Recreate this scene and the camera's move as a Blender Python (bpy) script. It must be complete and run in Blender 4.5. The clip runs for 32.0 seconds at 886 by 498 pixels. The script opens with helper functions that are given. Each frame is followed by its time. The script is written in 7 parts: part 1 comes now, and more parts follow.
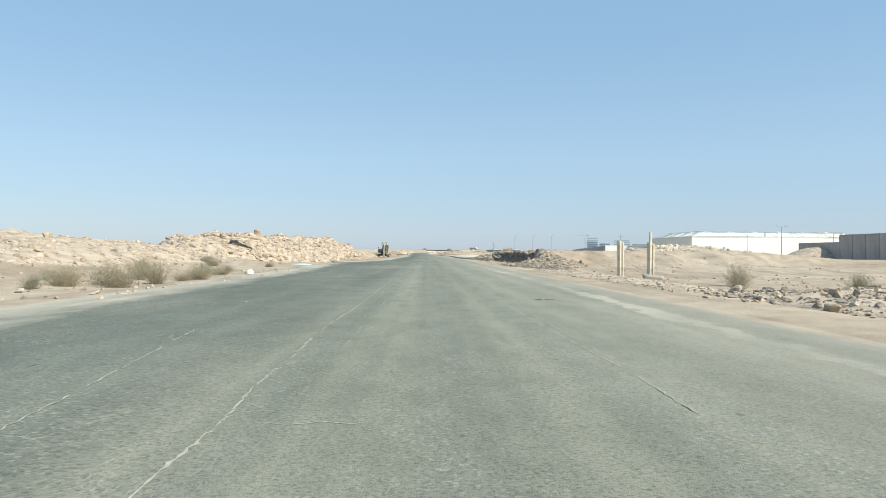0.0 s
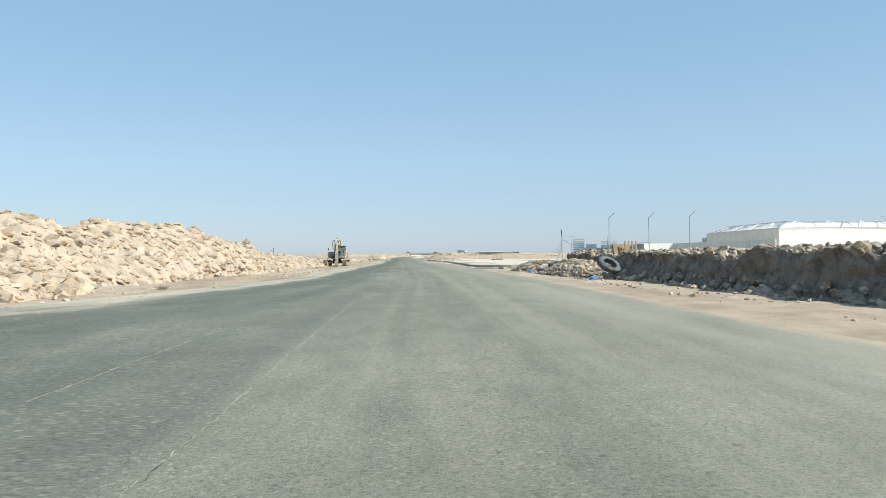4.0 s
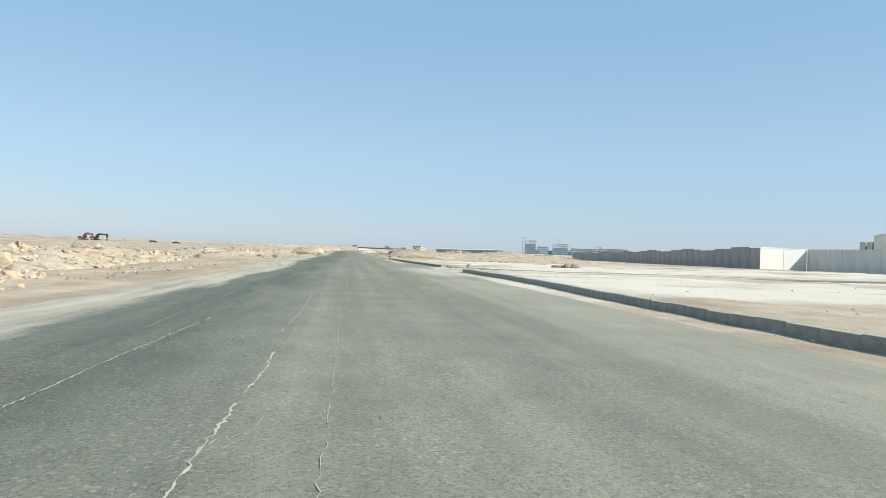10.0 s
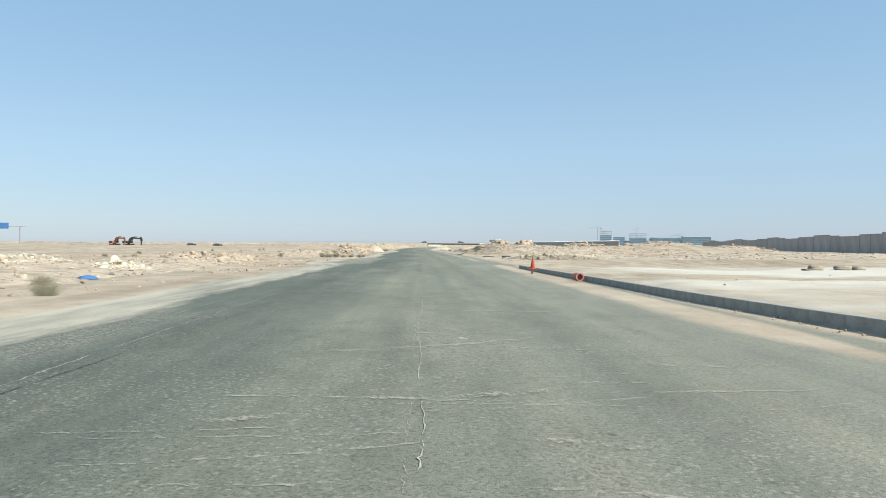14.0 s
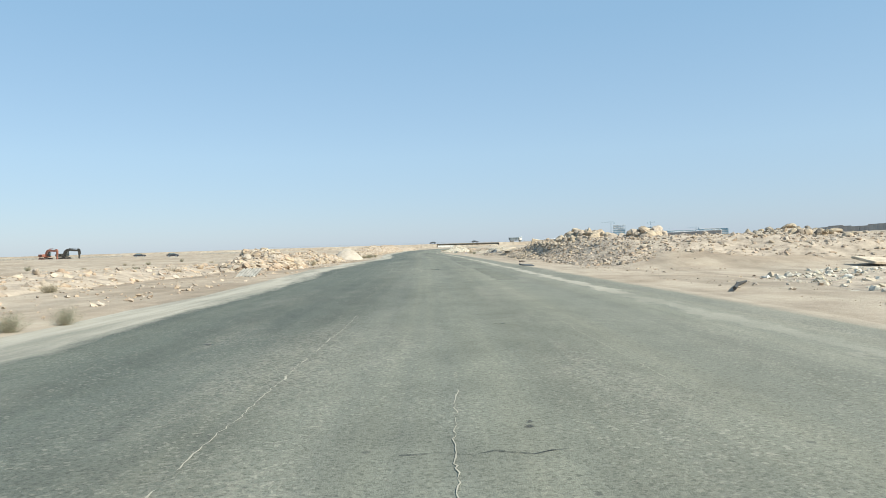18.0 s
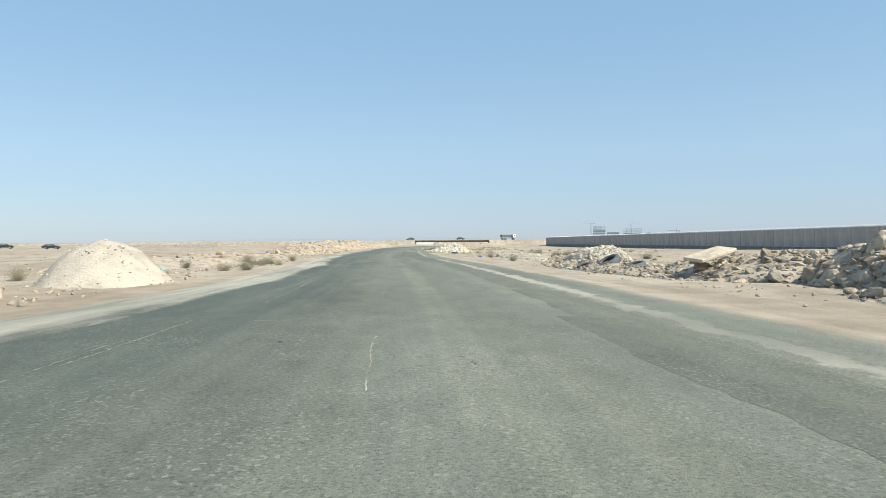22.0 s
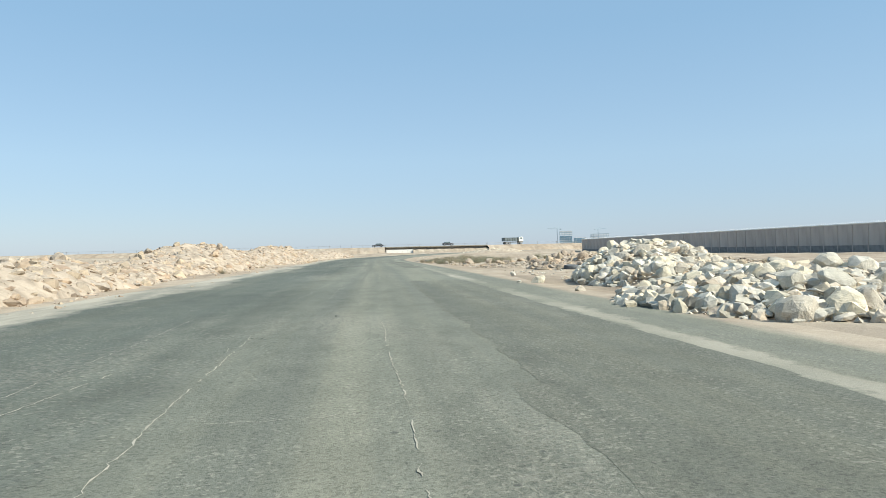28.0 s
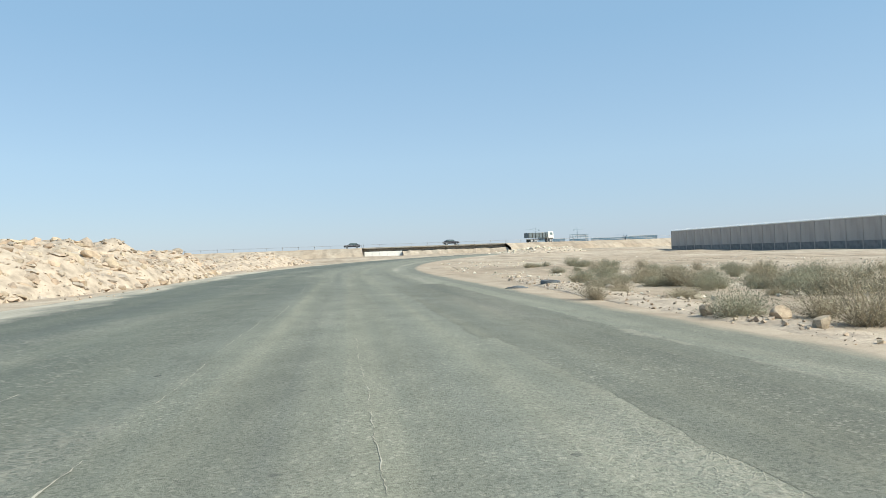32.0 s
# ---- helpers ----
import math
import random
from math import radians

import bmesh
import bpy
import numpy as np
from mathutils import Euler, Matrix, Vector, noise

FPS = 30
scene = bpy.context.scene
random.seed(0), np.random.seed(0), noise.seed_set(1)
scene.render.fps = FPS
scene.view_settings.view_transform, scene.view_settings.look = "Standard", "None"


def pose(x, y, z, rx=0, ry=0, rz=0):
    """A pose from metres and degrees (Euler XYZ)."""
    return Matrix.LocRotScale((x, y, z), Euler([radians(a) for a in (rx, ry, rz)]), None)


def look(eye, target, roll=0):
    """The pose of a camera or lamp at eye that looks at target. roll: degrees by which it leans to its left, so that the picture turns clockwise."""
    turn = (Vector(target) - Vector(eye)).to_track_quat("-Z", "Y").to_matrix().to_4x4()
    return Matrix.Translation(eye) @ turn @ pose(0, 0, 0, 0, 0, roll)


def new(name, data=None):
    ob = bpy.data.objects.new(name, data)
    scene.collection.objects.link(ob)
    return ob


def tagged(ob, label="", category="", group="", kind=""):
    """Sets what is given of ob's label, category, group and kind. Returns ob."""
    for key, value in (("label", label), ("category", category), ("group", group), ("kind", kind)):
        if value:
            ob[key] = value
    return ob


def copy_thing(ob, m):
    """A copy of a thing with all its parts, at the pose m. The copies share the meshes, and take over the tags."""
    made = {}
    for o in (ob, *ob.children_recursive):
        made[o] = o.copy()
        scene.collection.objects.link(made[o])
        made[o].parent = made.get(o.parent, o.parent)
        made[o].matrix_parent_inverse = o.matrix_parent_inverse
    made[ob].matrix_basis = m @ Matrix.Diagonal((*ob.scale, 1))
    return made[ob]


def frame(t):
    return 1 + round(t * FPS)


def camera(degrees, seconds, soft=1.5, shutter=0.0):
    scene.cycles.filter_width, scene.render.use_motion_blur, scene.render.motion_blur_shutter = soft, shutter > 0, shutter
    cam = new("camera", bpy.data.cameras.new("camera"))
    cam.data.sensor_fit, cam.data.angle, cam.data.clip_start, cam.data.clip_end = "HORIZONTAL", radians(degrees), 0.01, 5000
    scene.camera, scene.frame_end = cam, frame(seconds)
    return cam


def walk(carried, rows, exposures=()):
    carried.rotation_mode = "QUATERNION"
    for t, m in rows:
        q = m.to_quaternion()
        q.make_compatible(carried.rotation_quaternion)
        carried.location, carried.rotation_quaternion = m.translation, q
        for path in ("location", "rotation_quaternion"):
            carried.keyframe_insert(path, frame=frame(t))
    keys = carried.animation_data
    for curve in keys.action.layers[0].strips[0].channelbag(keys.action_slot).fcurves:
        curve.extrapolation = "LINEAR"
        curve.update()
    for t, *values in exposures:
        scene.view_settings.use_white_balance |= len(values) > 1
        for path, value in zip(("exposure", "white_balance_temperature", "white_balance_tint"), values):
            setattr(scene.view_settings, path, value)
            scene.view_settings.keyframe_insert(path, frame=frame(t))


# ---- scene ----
EXPOSURE = 0.65
cam = camera(64.64, 32.0, soft=0.35)


def seat(x, y, z, yaw, pitch, roll):
    return pose(x, y, z, 0, 0, yaw) @ pose(0, 0, 0, 90 + pitch) @ pose(0, 0, 0, 0, 0, roll)


PATH = [
    (0, 0.00, -0.00, 1.28, -1.57, 0.28, 0.40),
    (0.5, 0.08, 8.79, 1.29, -0.01, 0.55, 0.71),
    (1, 0.07, 17.88, 1.30, -0.03, 0.54, -0.08),
    (1.5, 0.04, 26.78, 1.30, 0.32, 0.46, -0.69),
    (2, 0.02, 35.61, 1.32, -0.20, 0.70, -0.60),
    (2.5, -0.01, 44.33, 1.32, -1.19, 1.45, -0.37),
    (3, 0.01, 53.05, 1.31, -1.90, 1.72, -0.05),
    (3.5, 0.03, 61.41, 1.30, -2.47, 1.16, -0.25),
    (5.5, 1.18, 93.51, 1.30, -4.04, 0.11, -0.38),
    (6, 1.14, 101.35, 1.30, -4.18, 0.30, 0.41),
    (6.5, 1.11, 109.21, 1.30, -4.37, 0.11, 0.66),
    (7, 1.07, 117.20, 1.27, -4.50, -0.07, 1.13),
    (7.5, 1.01, 125.23, 1.28, -5.08, 0.13, 2.34),
    (8, 0.90, 133.41, 1.28, -6.06, 0.51, 3.31),
    (8.5, 0.65, 141.15, 1.29, -6.57, 0.63, 2.98),
    (9, 0.31, 149.27, 1.28, -6.97, 0.41, 1.87),
    (9.5, 0.09, 157.45, 1.29, -7.08, 0.06, 1.61),
    (10, -0.03, 165.71, 1.29, -7.26, 0.35, 2.16),
    (10.5, -0.05, 174.15, 1.30, -7.80, 0.78, 2.22),
    (11, 0.02, 182.58, 1.30, -7.96, 0.64, 1.08),
    (11.5, 0.06, 191.03, 1.30, -7.41, -0.15, -0.01),
    (12, 0.05, 199.40, 1.31, -6.84, -0.14, -0.23),
    (12.5, -0.02, 207.92, 1.30, -6.03, -0.00, -0.49),
    (13, -0.07, 216.71, 1.31, -4.56, 0.27, -0.86),
    (13.5, -0.05, 225.65, 1.30, -2.99, 0.03, -0.34),
    (14, -0.00, 234.76, 1.29, -1.61, -0.18, 0.32),
    (14.5, -0.10, 244.05, 1.31, -0.22, -0.15, 0.85),
    (16.5, -0.08, 279.87, 1.32, -0.33, -0.13, 0.82),
    (17, 0.02, 288.42, 1.32, -0.96, -0.19, -0.29),
    (17.5, 0.06, 297.21, 1.30, -1.14, -0.13, -1.24),
    (18, 0.07, 306.10, 1.30, -0.88, -0.09, -1.68),
    (18.5, 0.07, 315.12, 1.29, -0.50, 0.02, -1.86),
    (19, 0.02, 324.16, 1.28, -0.63, -0.07, -1.91),
    (19.5, -0.07, 333.06, 1.29, -1.11, -0.15, -1.91),
    (20, -0.25, 342.00, 1.30, -1.58, -0.18, -1.66),
    (20.5, -0.44, 350.82, 1.31, -1.71, -0.39, -1.04),
    (21, -0.60, 359.52, 1.32, -1.86, -0.68, -0.49),
    (21.5, -0.67, 368.18, 1.33, -2.23, -0.77, -0.41),
    (22, -0.71, 376.78, 1.32, -2.85, -0.33, -0.41),
    (22.5, -0.75, 385.43, 1.30, -3.37, 0.04, -0.60),
    (23, -0.82, 394.12, 1.26, -3.22, 0.30, -0.76),
    (23.5, -0.89, 402.67, 1.26, -2.39, 0.51, 0.01),
    (24, -1.09, 411.20, 1.27, -1.80, 0.26, 0.00),
    (24.5, -1.37, 419.71, 1.29, -2.33, -0.42, -0.51),
    (26.5, -3.60, 454.28, 1.30, -5.70, -1.33, -1.00),
    (27, -3.50, 463.81, 1.30, -5.77, -0.53, -1.04),
    (27.5, -3.37, 473.93, 1.29, -5.93, 0.10, -1.14),
    (28, -3.25, 483.73, 1.28, -6.12, 0.31, -1.38),
    (28.5, -3.13, 493.53, 1.30, -6.59, 0.37, -1.43),
    (29, -2.95, 503.35, 1.29, -7.12, 0.22, -1.94),
    (29.5, -2.71, 513.31, 1.30, -7.66, 0.27, -1.97),
    (30, -2.53, 523.20, 1.31, -7.86, 0.26, -1.66),
    (30.5, -2.50, 532.95, 1.31, -7.63, 0.22, -1.24),
    (31, -2.49, 542.62, 1.31, -7.41, 0.31, -1.19),
    (31.5, -2.47, 552.36, 1.31, -7.61, 0.44, -1.55),
    (32, -2.37, 562.28, 1.31, -8.27, 0.49, -2.12),
]
walk(cam, [(t, seat(*row)) for t, *row in PATH], exposures=[(0.0, EXPOSURE, 6520, 4)])


# ---- daylight ----
SUN_FROM = Vector((0.62, -0.42, 0.66)).normalized()
world = bpy.data.worlds.new("world")
scene.world = world
world.use_nodes = True
sky = world.node_tree.nodes.new("ShaderNodeTexSky")
sky.sky_type = "NISHITA"
sky.sun_disc = False
sky.sun_elevation = math.asin(SUN_FROM.z)
sky.sun_rotation = math.atan2(SUN_FROM.x, SUN_FROM.y)
sky.altitude, sky.air_density, sky.dust_density, sky.ozone_density = 0, 1.0, 0.4, 1.0
# clear sky seen through an even veil of dust haze
back = world.node_tree.nodes["Background"]
back.inputs["Strength"].default_value = 0.028
world.node_tree.links.new(sky.outputs["Color"], back.inputs["Color"])
haze = world.node_tree.nodes.new("ShaderNodeBackground")
haze.inputs["Strength"].default_value = 0.375
up = world.node_tree.nodes.new("ShaderNodeTexCoord")
split = world.node_tree.nodes.new("ShaderNodeSeparateXYZ")
veil_ramp = world.node_tree.nodes.new("ShaderNodeValToRGB")
world.node_tree.links.new(up.outputs["Generated"], split.inputs[0])
world.node_tree.links.new(split.outputs["Z"], veil_ramp.inputs["Fac"])
world.node_tree.links.new(veil_ramp.outputs["Color"], haze.inputs["Color"])
stops = veil_ramp.color_ramp.elements
stops.new(0.14), stops.new(0.32)
for stop, place, tone in zip(stops, (0.0, 0.13, 0.30, 0.8), ((0.46, 0.605, 0.90), (0.505, 0.715, 1.0), (0.395, 0.648, 0.965), (0.365, 0.615, 0.95))):
    stop.position, stop.color = place, (*tone, 1)
both = world.node_tree.nodes.new("ShaderNodeAddShader")
world.node_tree.links.new(back.outputs[0], both.inputs[0])
world.node_tree.links.new(haze.outputs[0], both.inputs[1])
world.node_tree.links.new(both.outputs[0], world.node_tree.nodes["World Output"].inputs["Surface"])
sun = new("sun", bpy.data.lights.new("sun", "SUN"))
sun.data.energy, sun.data.angle, sun.data.color = 4.3, radians(0.5), (1.0, 0.95, 0.865)
sun.matrix_world = look(SUN_FROM * 50, (0, 0, 0))


# ---- materials ----
def mat(name, rough=0.9, metal=0.0):
    m = bpy.data.materials.new(name)
    m.use_nodes = True
    b = m.node_tree.nodes["Principled BSDF"]
    b.inputs["Roughness"].default_value, b.inputs["Metallic"].default_value = rough, metal
    b.inputs["Specular IOR Level"].default_value = 0.25
    return m, m.node_tree, b


def link(tree, a, b):
    tree.links.new(a, b)


def noise_node(tree, scale, detail=4.0, rough=0.55, vector=None, stretch=None, coord="Object"):
    n = tree.nodes.new("ShaderNodeTexNoise")
    n.inputs["Scale"].default_value, n.inputs["Detail"].default_value, n.inputs["Roughness"].default_value = scale, detail, rough
    if vector is None:
        vector = tree.nodes.new("ShaderNodeTexCoord").outputs[coord]
    if stretch:
        mp = tree.nodes.new("ShaderNodeMapping")
        mp.inputs["Scale"].default_value = stretch
        link(tree, vector, mp.inputs["Vector"])
        vector = mp.outputs["Vector"]
    link(tree, vector, n.inputs["Vector"])
    return n.outputs["Fac"]


def ramp(tree, fac, stops):
    r = tree.nodes.new("ShaderNodeValToRGB")
    el = r.color_ramp.elements
    while len(el) < len(stops):
        el.new(0.5)
    for e, (p, c) in zip(el, stops):
        e.position = p
        e.color = (*c, 1) if len(c) == 3 else c
    link(tree, fac, r.inputs["Fac"])
    return r.outputs["Color"]


def mix(tree, fac, a, b, blend="MIX"):
    m = tree.nodes.new("ShaderNodeMix")
    m.data_type, m.blend_type = "RGBA", blend
    for sock, v in ((m.inputs[0], fac), (m.inputs[6], a), (m.inputs[7], b)):
        if isinstance(v, (int, float)):
            sock.default_value = v
        elif isinstance(v, tuple):
            sock.default_value = (*v, 1)
        else:
            link(tree, v, sock)
    return m.outputs[2]


def calc(tree, op, a, b=0.0, clamp=False):
    m = tree.nodes.new("ShaderNodeMath")
    m.operation, m.use_clamp = op, clamp
    for sock, v in zip(m.inputs, (a, b)):
        if isinstance(v, (int, float)):
            sock.default_value = v
        else:
            link(tree, v, sock)
    return m.outputs[0]


def bump(tree, bsdf, height, strength=0.4, distance=0.02):
    b = tree.nodes.new("ShaderNodeBump")
    b.inputs["Strength"].default_value, b.inputs["Distance"].default_value = strength, distance
    link(tree, height, b.inputs["Height"])
    link(tree, b.outputs["Normal"], bsdf.inputs["Normal"])


def grey3(v):
    return (v, v, v)


def simple(name, color, rough=0.8, metal=0.0, scale=6.0, spread=0.35, grain=40.0, bumpiness=0.25, per_object=0.0, per_island=0.0, hues=None):
    """A plain material with grain, stains and a little relief."""
    m, t, b = mat(name, rough, metal)
    dark = tuple(c * (1 - spread) for c in color)
    light = tuple(min(1, c * (1 + spread * 0.6)) for c in color)
    coarse = ramp(t, noise_node(t, scale, 5), [(0.3, dark), (0.5, color), (0.72, light)])
    fine = noise_node(t, grain, 3)
    col = mix(t, 0.35, coarse, ramp(t, fine, [(0.3, grey3(0.55)), (0.7, grey3(1.0))]), "MULTIPLY")
    if per_object:
        info = t.nodes.new("ShaderNodeObjectInfo").outputs["Random"]
        col = mix(t, 1.0, col, ramp(t, info, [(0, grey3(1 - per_object)), (1, grey3(1.0))]), "MULTIPLY")
    if per_island:
        isl = t.nodes.new("ShaderNodeNewGeometry").outputs["Random Per Island"]
        col = mix(t, 1.0, col, ramp(t, isl, [(0, grey3(1 - per_island)), (1, grey3(1.0))]), "MULTIPLY")
        if hues:
            spin = calc(t, "FRACT", calc(t, "MULTIPLY", isl, 7.31))
            col = mix(t, 1.0, col, ramp(t, spin, [(k / (len(hues) - 1), c) for k, c in enumerate(hues)]), "MULTIPLY")
    link(t, col, b.inputs["Base Color"])
    bump(t, b, calc(t, "ADD", fine, noise_node(t, scale * 2.5, 5, 0.65)), bumpiness, 0.03)
    return m


SAND_LIGHT, SAND_MID, SAND_DARK = (0.525, 0.442, 0.340), (0.455, 0.374, 0.283), (0.345, 0.276, 0.206)


def sand_color(t, vector=None):
    big = noise_node(t, 0.05, 5, 0.6, vector)
    mid = noise_node(t, 0.6, 6, 0.65, vector)
    fine = noise_node(t, 14.0, 4, 0.7, vector)
    a = ramp(t, mid, [(0.28, SAND_DARK), (0.5, SAND_MID), (0.7, SAND_LIGHT)])
    b = ramp(t, big, [(0.35, (0.80, 0.76, 0.72)), (0.6, (1.0, 1.0, 1.0))])
    c = mix(t, 1.0, a, b, "MULTIPLY")
    return mix(t, 0.5, c, ramp(t, fine, [(0.25, grey3(0.6)), (0.6, grey3(1.0))]), "MULTIPLY"), fine, mid


def make_sand():
    m, t, b = mat("desert_sand", 0.95)
    col, fine, mid = sand_color(t)
    litter = ramp(t, noise_node(t, 3.2, 6, 0.75), [(0.60, grey3(0)), (0.70, grey3(1))])
    col = mix(t, calc(t, "MULTIPLY", litter, 0.45), col, (0.27, 0.21, 0.15))
    tracks = ramp(t, noise_node(t, 1.0, 5, 0.6, None, (0.55, 0.05, 0.2)), [(0.40, grey3(0.80)), (0.52, grey3(1.0))])
    col = mix(t, 1.0, col, tracks, "MULTIPLY")
    # pale levelled gypsum beside the middle stretch
    pos = t.nodes.new("ShaderNodeTexCoord").outputs["Object"]
    sep = t.nodes.new("ShaderNodeSeparateXYZ")
    link(t, pos, sep.inputs[0])
    wob = calc(t, "MULTIPLY", noise_node(t, 0.07, 4), 26.0)
    inx = calc(t, "MULTIPLY", calc(t, "SUBTRACT", calc(t, "ADD", sep.outputs[0], wob), 19.5), 0.2, True)
    iny = calc(t, "MULTIPLY", calc(t, "SUBTRACT", calc(t, "ADD", sep.outputs[1], wob), 140.0), 0.1, True)
    iny2 = calc(t, "MULTIPLY", calc(t, "SUBTRACT", 300.0, calc(t, "ADD", sep.outputs[1], wob)), 0.08, True)
    streak = noise_node(t, 1.0, 5, 0.6, None, (0.02, 0.09, 0.05))
    pale = calc(t, "MULTIPLY", calc(t, "MULTIPLY", inx, calc(t, "MULTIPLY", iny, iny2)), ramp(t, streak, [(0.42, grey3(0)), (0.54, grey3(1))]))
    col = mix(t, calc(t, "MULTIPLY", pale, 0.75), col, (0.60, 0.565, 0.485))
    link(t, col, b.inputs["Base Color"])
    bump(t, b, calc(t, "ADD", fine, mid), 0.6, 0.06)
    return m


def make_road(name, tone, dust):
    """Worn asphalt under drifted sand; the map gives metres across (shifted so that the sand lines lie straight) and along."""
    m, t, b = mat(name, 0.85)
    uv = t.nodes.new("ShaderNodeUVMap")
    uv.uv_map = "lane"
    v = uv.outputs["UV"]
    sep = t.nodes.new("ShaderNodeSeparateXYZ")
    link(t, v, sep.inputs[0])
    across, along = sep.outputs[0], sep.outputs[1]
    streak = noise_node(t, 1.0, 5, 0.55, v, (1.3, 0.014, 1))
    patch = noise_node(t, 1.0, 5, 0.6, v, (0.25, 0.06, 1))
    grain = noise_node(t, 26.0, 4, 0.75, v)
    grit = noise_node(t, 70.0, 2, 0.7, v)
    base = ramp(t, streak, [(0.3, (0.246, 0.252, 0.206)), (0.5, (0.286, 0.288, 0.225)), (0.7, (0.342, 0.334, 0.252))])
    base = mix(t, 1.0, base, grey3(tone), "MULTIPLY")
    # tone varies along the road: lightest at the start, darkest before the far end
    base = mix(t, 1.0, base, ramp(t, calc(t, "MULTIPLY", along, 1 / 600.0, True), [(0.0, grey3(1.08)), (0.2, grey3(1.0)), (0.35, grey3(0.91)), (0.8, grey3(0.88)), (0.87, grey3(0.98)), (0.95, grey3(0.96))]), "MULTIPLY")
    # the far lane is darker and bluer
    lane = calc(t, "MULTIPLY", calc(t, "SUBTRACT", calc(t, "ADD", across, calc(t, "MULTIPLY", patch, 3.0)), -1.6), 0.4, True)
    base = mix(t, 1.0, base, ramp(t, lane, [(0.0, (0.62, 0.665, 0.69)), (1.0, (1.0, 1.0, 1.0))]), "MULTIPLY")
    base = mix(t, 1.0, base, ramp(t, patch, [(0.3, grey3(0.80)), (0.65, grey3(1.0))]), "MULTIPLY")
    # darker wheel paths on both sides of the crown
    path = noise_node(t, 1.0, 3, 0.5, v, (0.7, 0.004, 1))
    base = mix(t, 0.45, base, ramp(t, path, [(0.40, grey3(0.74)), (0.52, grey3(1.0))]), "MULTIPLY")
    # aggregate: dark chips, pale flecks, and worn mottling at two sizes
    chips = t.nodes.new("ShaderNodeTexVoronoi")
    chips.inputs["Scale"].default_value = 52.0
    link(t, v, chips.inputs["Vector"])
    chip = t.nodes.new("ShaderNodeSeparateColor")
    link(t, chips.outputs["Color"], chip.inputs[0])
    base = mix(t, 0.6, base, ramp(t, chip.outputs[0], [(0.0, grey3(0.42)), (0.3, grey3(0.88)), (0.8, grey3(1.0))]), "MULTIPLY")
    flecks = t.nodes.new("ShaderNodeTexVoronoi")
    flecks.inputs["Scale"].default_value = 36.0
    link(t, v, flecks.inputs["Vector"])
    fleck = t.nodes.new("ShaderNodeSeparateColor")
    link(t, flecks.outputs["Color"], fleck.inputs[0])
    worn = ramp(t, noise_node(t, 1.0, 5, 0.6, v, (0.9, 0.35, 1)), [(0.38, grey3(0.2)), (0.62, grey3(1.0))])
    specks = calc(t, "MULTIPLY", ramp(t, fleck.outputs[1], [(0.86, grey3(0)), (0.92, grey3(1))]), worn)
    base = mix(t, calc(t, "MULTIPLY", specks, 0.34), base, (0.47, 0.435, 0.35))
    base = mix(t, 0.58, base, ramp(t, grain, [(0.36, grey3(0.5)), (0.52, grey3(0.97)), (0.72, grey3(1.0))]), "MULTIPLY")
    mottle = noise_node(t, 1.0, 6, 0.68, v, (1.5, 0.7, 1))
    base = mix(t, 0.6, base, ramp(t, mottle, [(0.36, grey3(0.74)), (0.56, grey3(1.0))]), "MULTIPLY")
    pits = t.nodes.new("ShaderNodeTexVoronoi")
    pits.inputs["Scale"].default_value = 3.2
    link(t, v, pits.inputs["Vector"])
    pick = t.nodes.new("ShaderNodeSeparateColor")
    link(t, pits.outputs["Color"], pick.inputs[0])
    wide = calc(t, "MULTIPLY", calc(t, "SUBTRACT", pick.outputs[0], 0.55, True), 0.32)
    ragged = calc(t, "ADD", pits.outputs["Distance"], calc(t, "MULTIPLY", calc(t, "SUBTRACT", grain, 0.5), 0.12))
    pit = calc(t, "MULTIPLY", calc(t, "SUBTRACT", wide, ragged), 30.0, True)
    base = mix(t, calc(t, "MULTIPLY", pit, 0.65), base, (0.075, 0.074, 0.066))
    sand, fine, mid = sand_color(t, v)
    warm = sand
    sand = mix(t, 0.7, sand, (0.435, 0.407, 0.332))
    # crazed patches with sand in their joints
    craze = t.nodes.new("ShaderNodeTexVoronoi")
    craze.feature = "DISTANCE_TO_EDGE"
    craze.inputs["Scale"].default_value = 11.0
    warp = t.nodes.new("ShaderNodeVectorMath")
    warp.operation = "MULTIPLY_ADD"
    wn = t.nodes.new("ShaderNodeTexNoise")
    wn.inputs["Scale"].default_value, wn.inputs["Detail"].default_value = 5.0, 5.0
    link(t, v, wn.inputs["Vector"])
    link(t, wn.outputs["Color"], warp.inputs[0])
    warp.inputs[1].default_value = (0.3, 0.3, 0)
    link(t, v, warp.inputs[2])
    link(t, warp.outputs[0], craze.inputs["Vector"])
    joint = ramp(t, craze.outputs["Distance"], [(0.02, grey3(1)), (0.16, grey3(0))])
    rough_a = calc(t, "MULTIPLY", calc(t, "SUBTRACT", 6.5, calc(t, "ABSOLUTE", calc(t, "SUBTRACT", along, 57.5))), 0.25, True)
    rough_b = calc(t, "MULTIPLY", calc(t, "SUBTRACT", 1.5, calc(t, "ABSOLUTE", calc(t, "ADD", across, 2.7))), 0.8, True)
    spots = ramp(t, noise_node(t, 1.0, 4, 0.6, v, (0.45, 0.10, 1)), [(0.53, grey3(0)), (0.68, grey3(0.6))])
    where = calc(t, "MAXIMUM", calc(t, "MULTIPLY", rough_a, rough_b), spots)
    base = mix(t, calc(t, "MULTIPLY", calc(t, "MULTIPLY", where, joint), 0.55), base, sand)
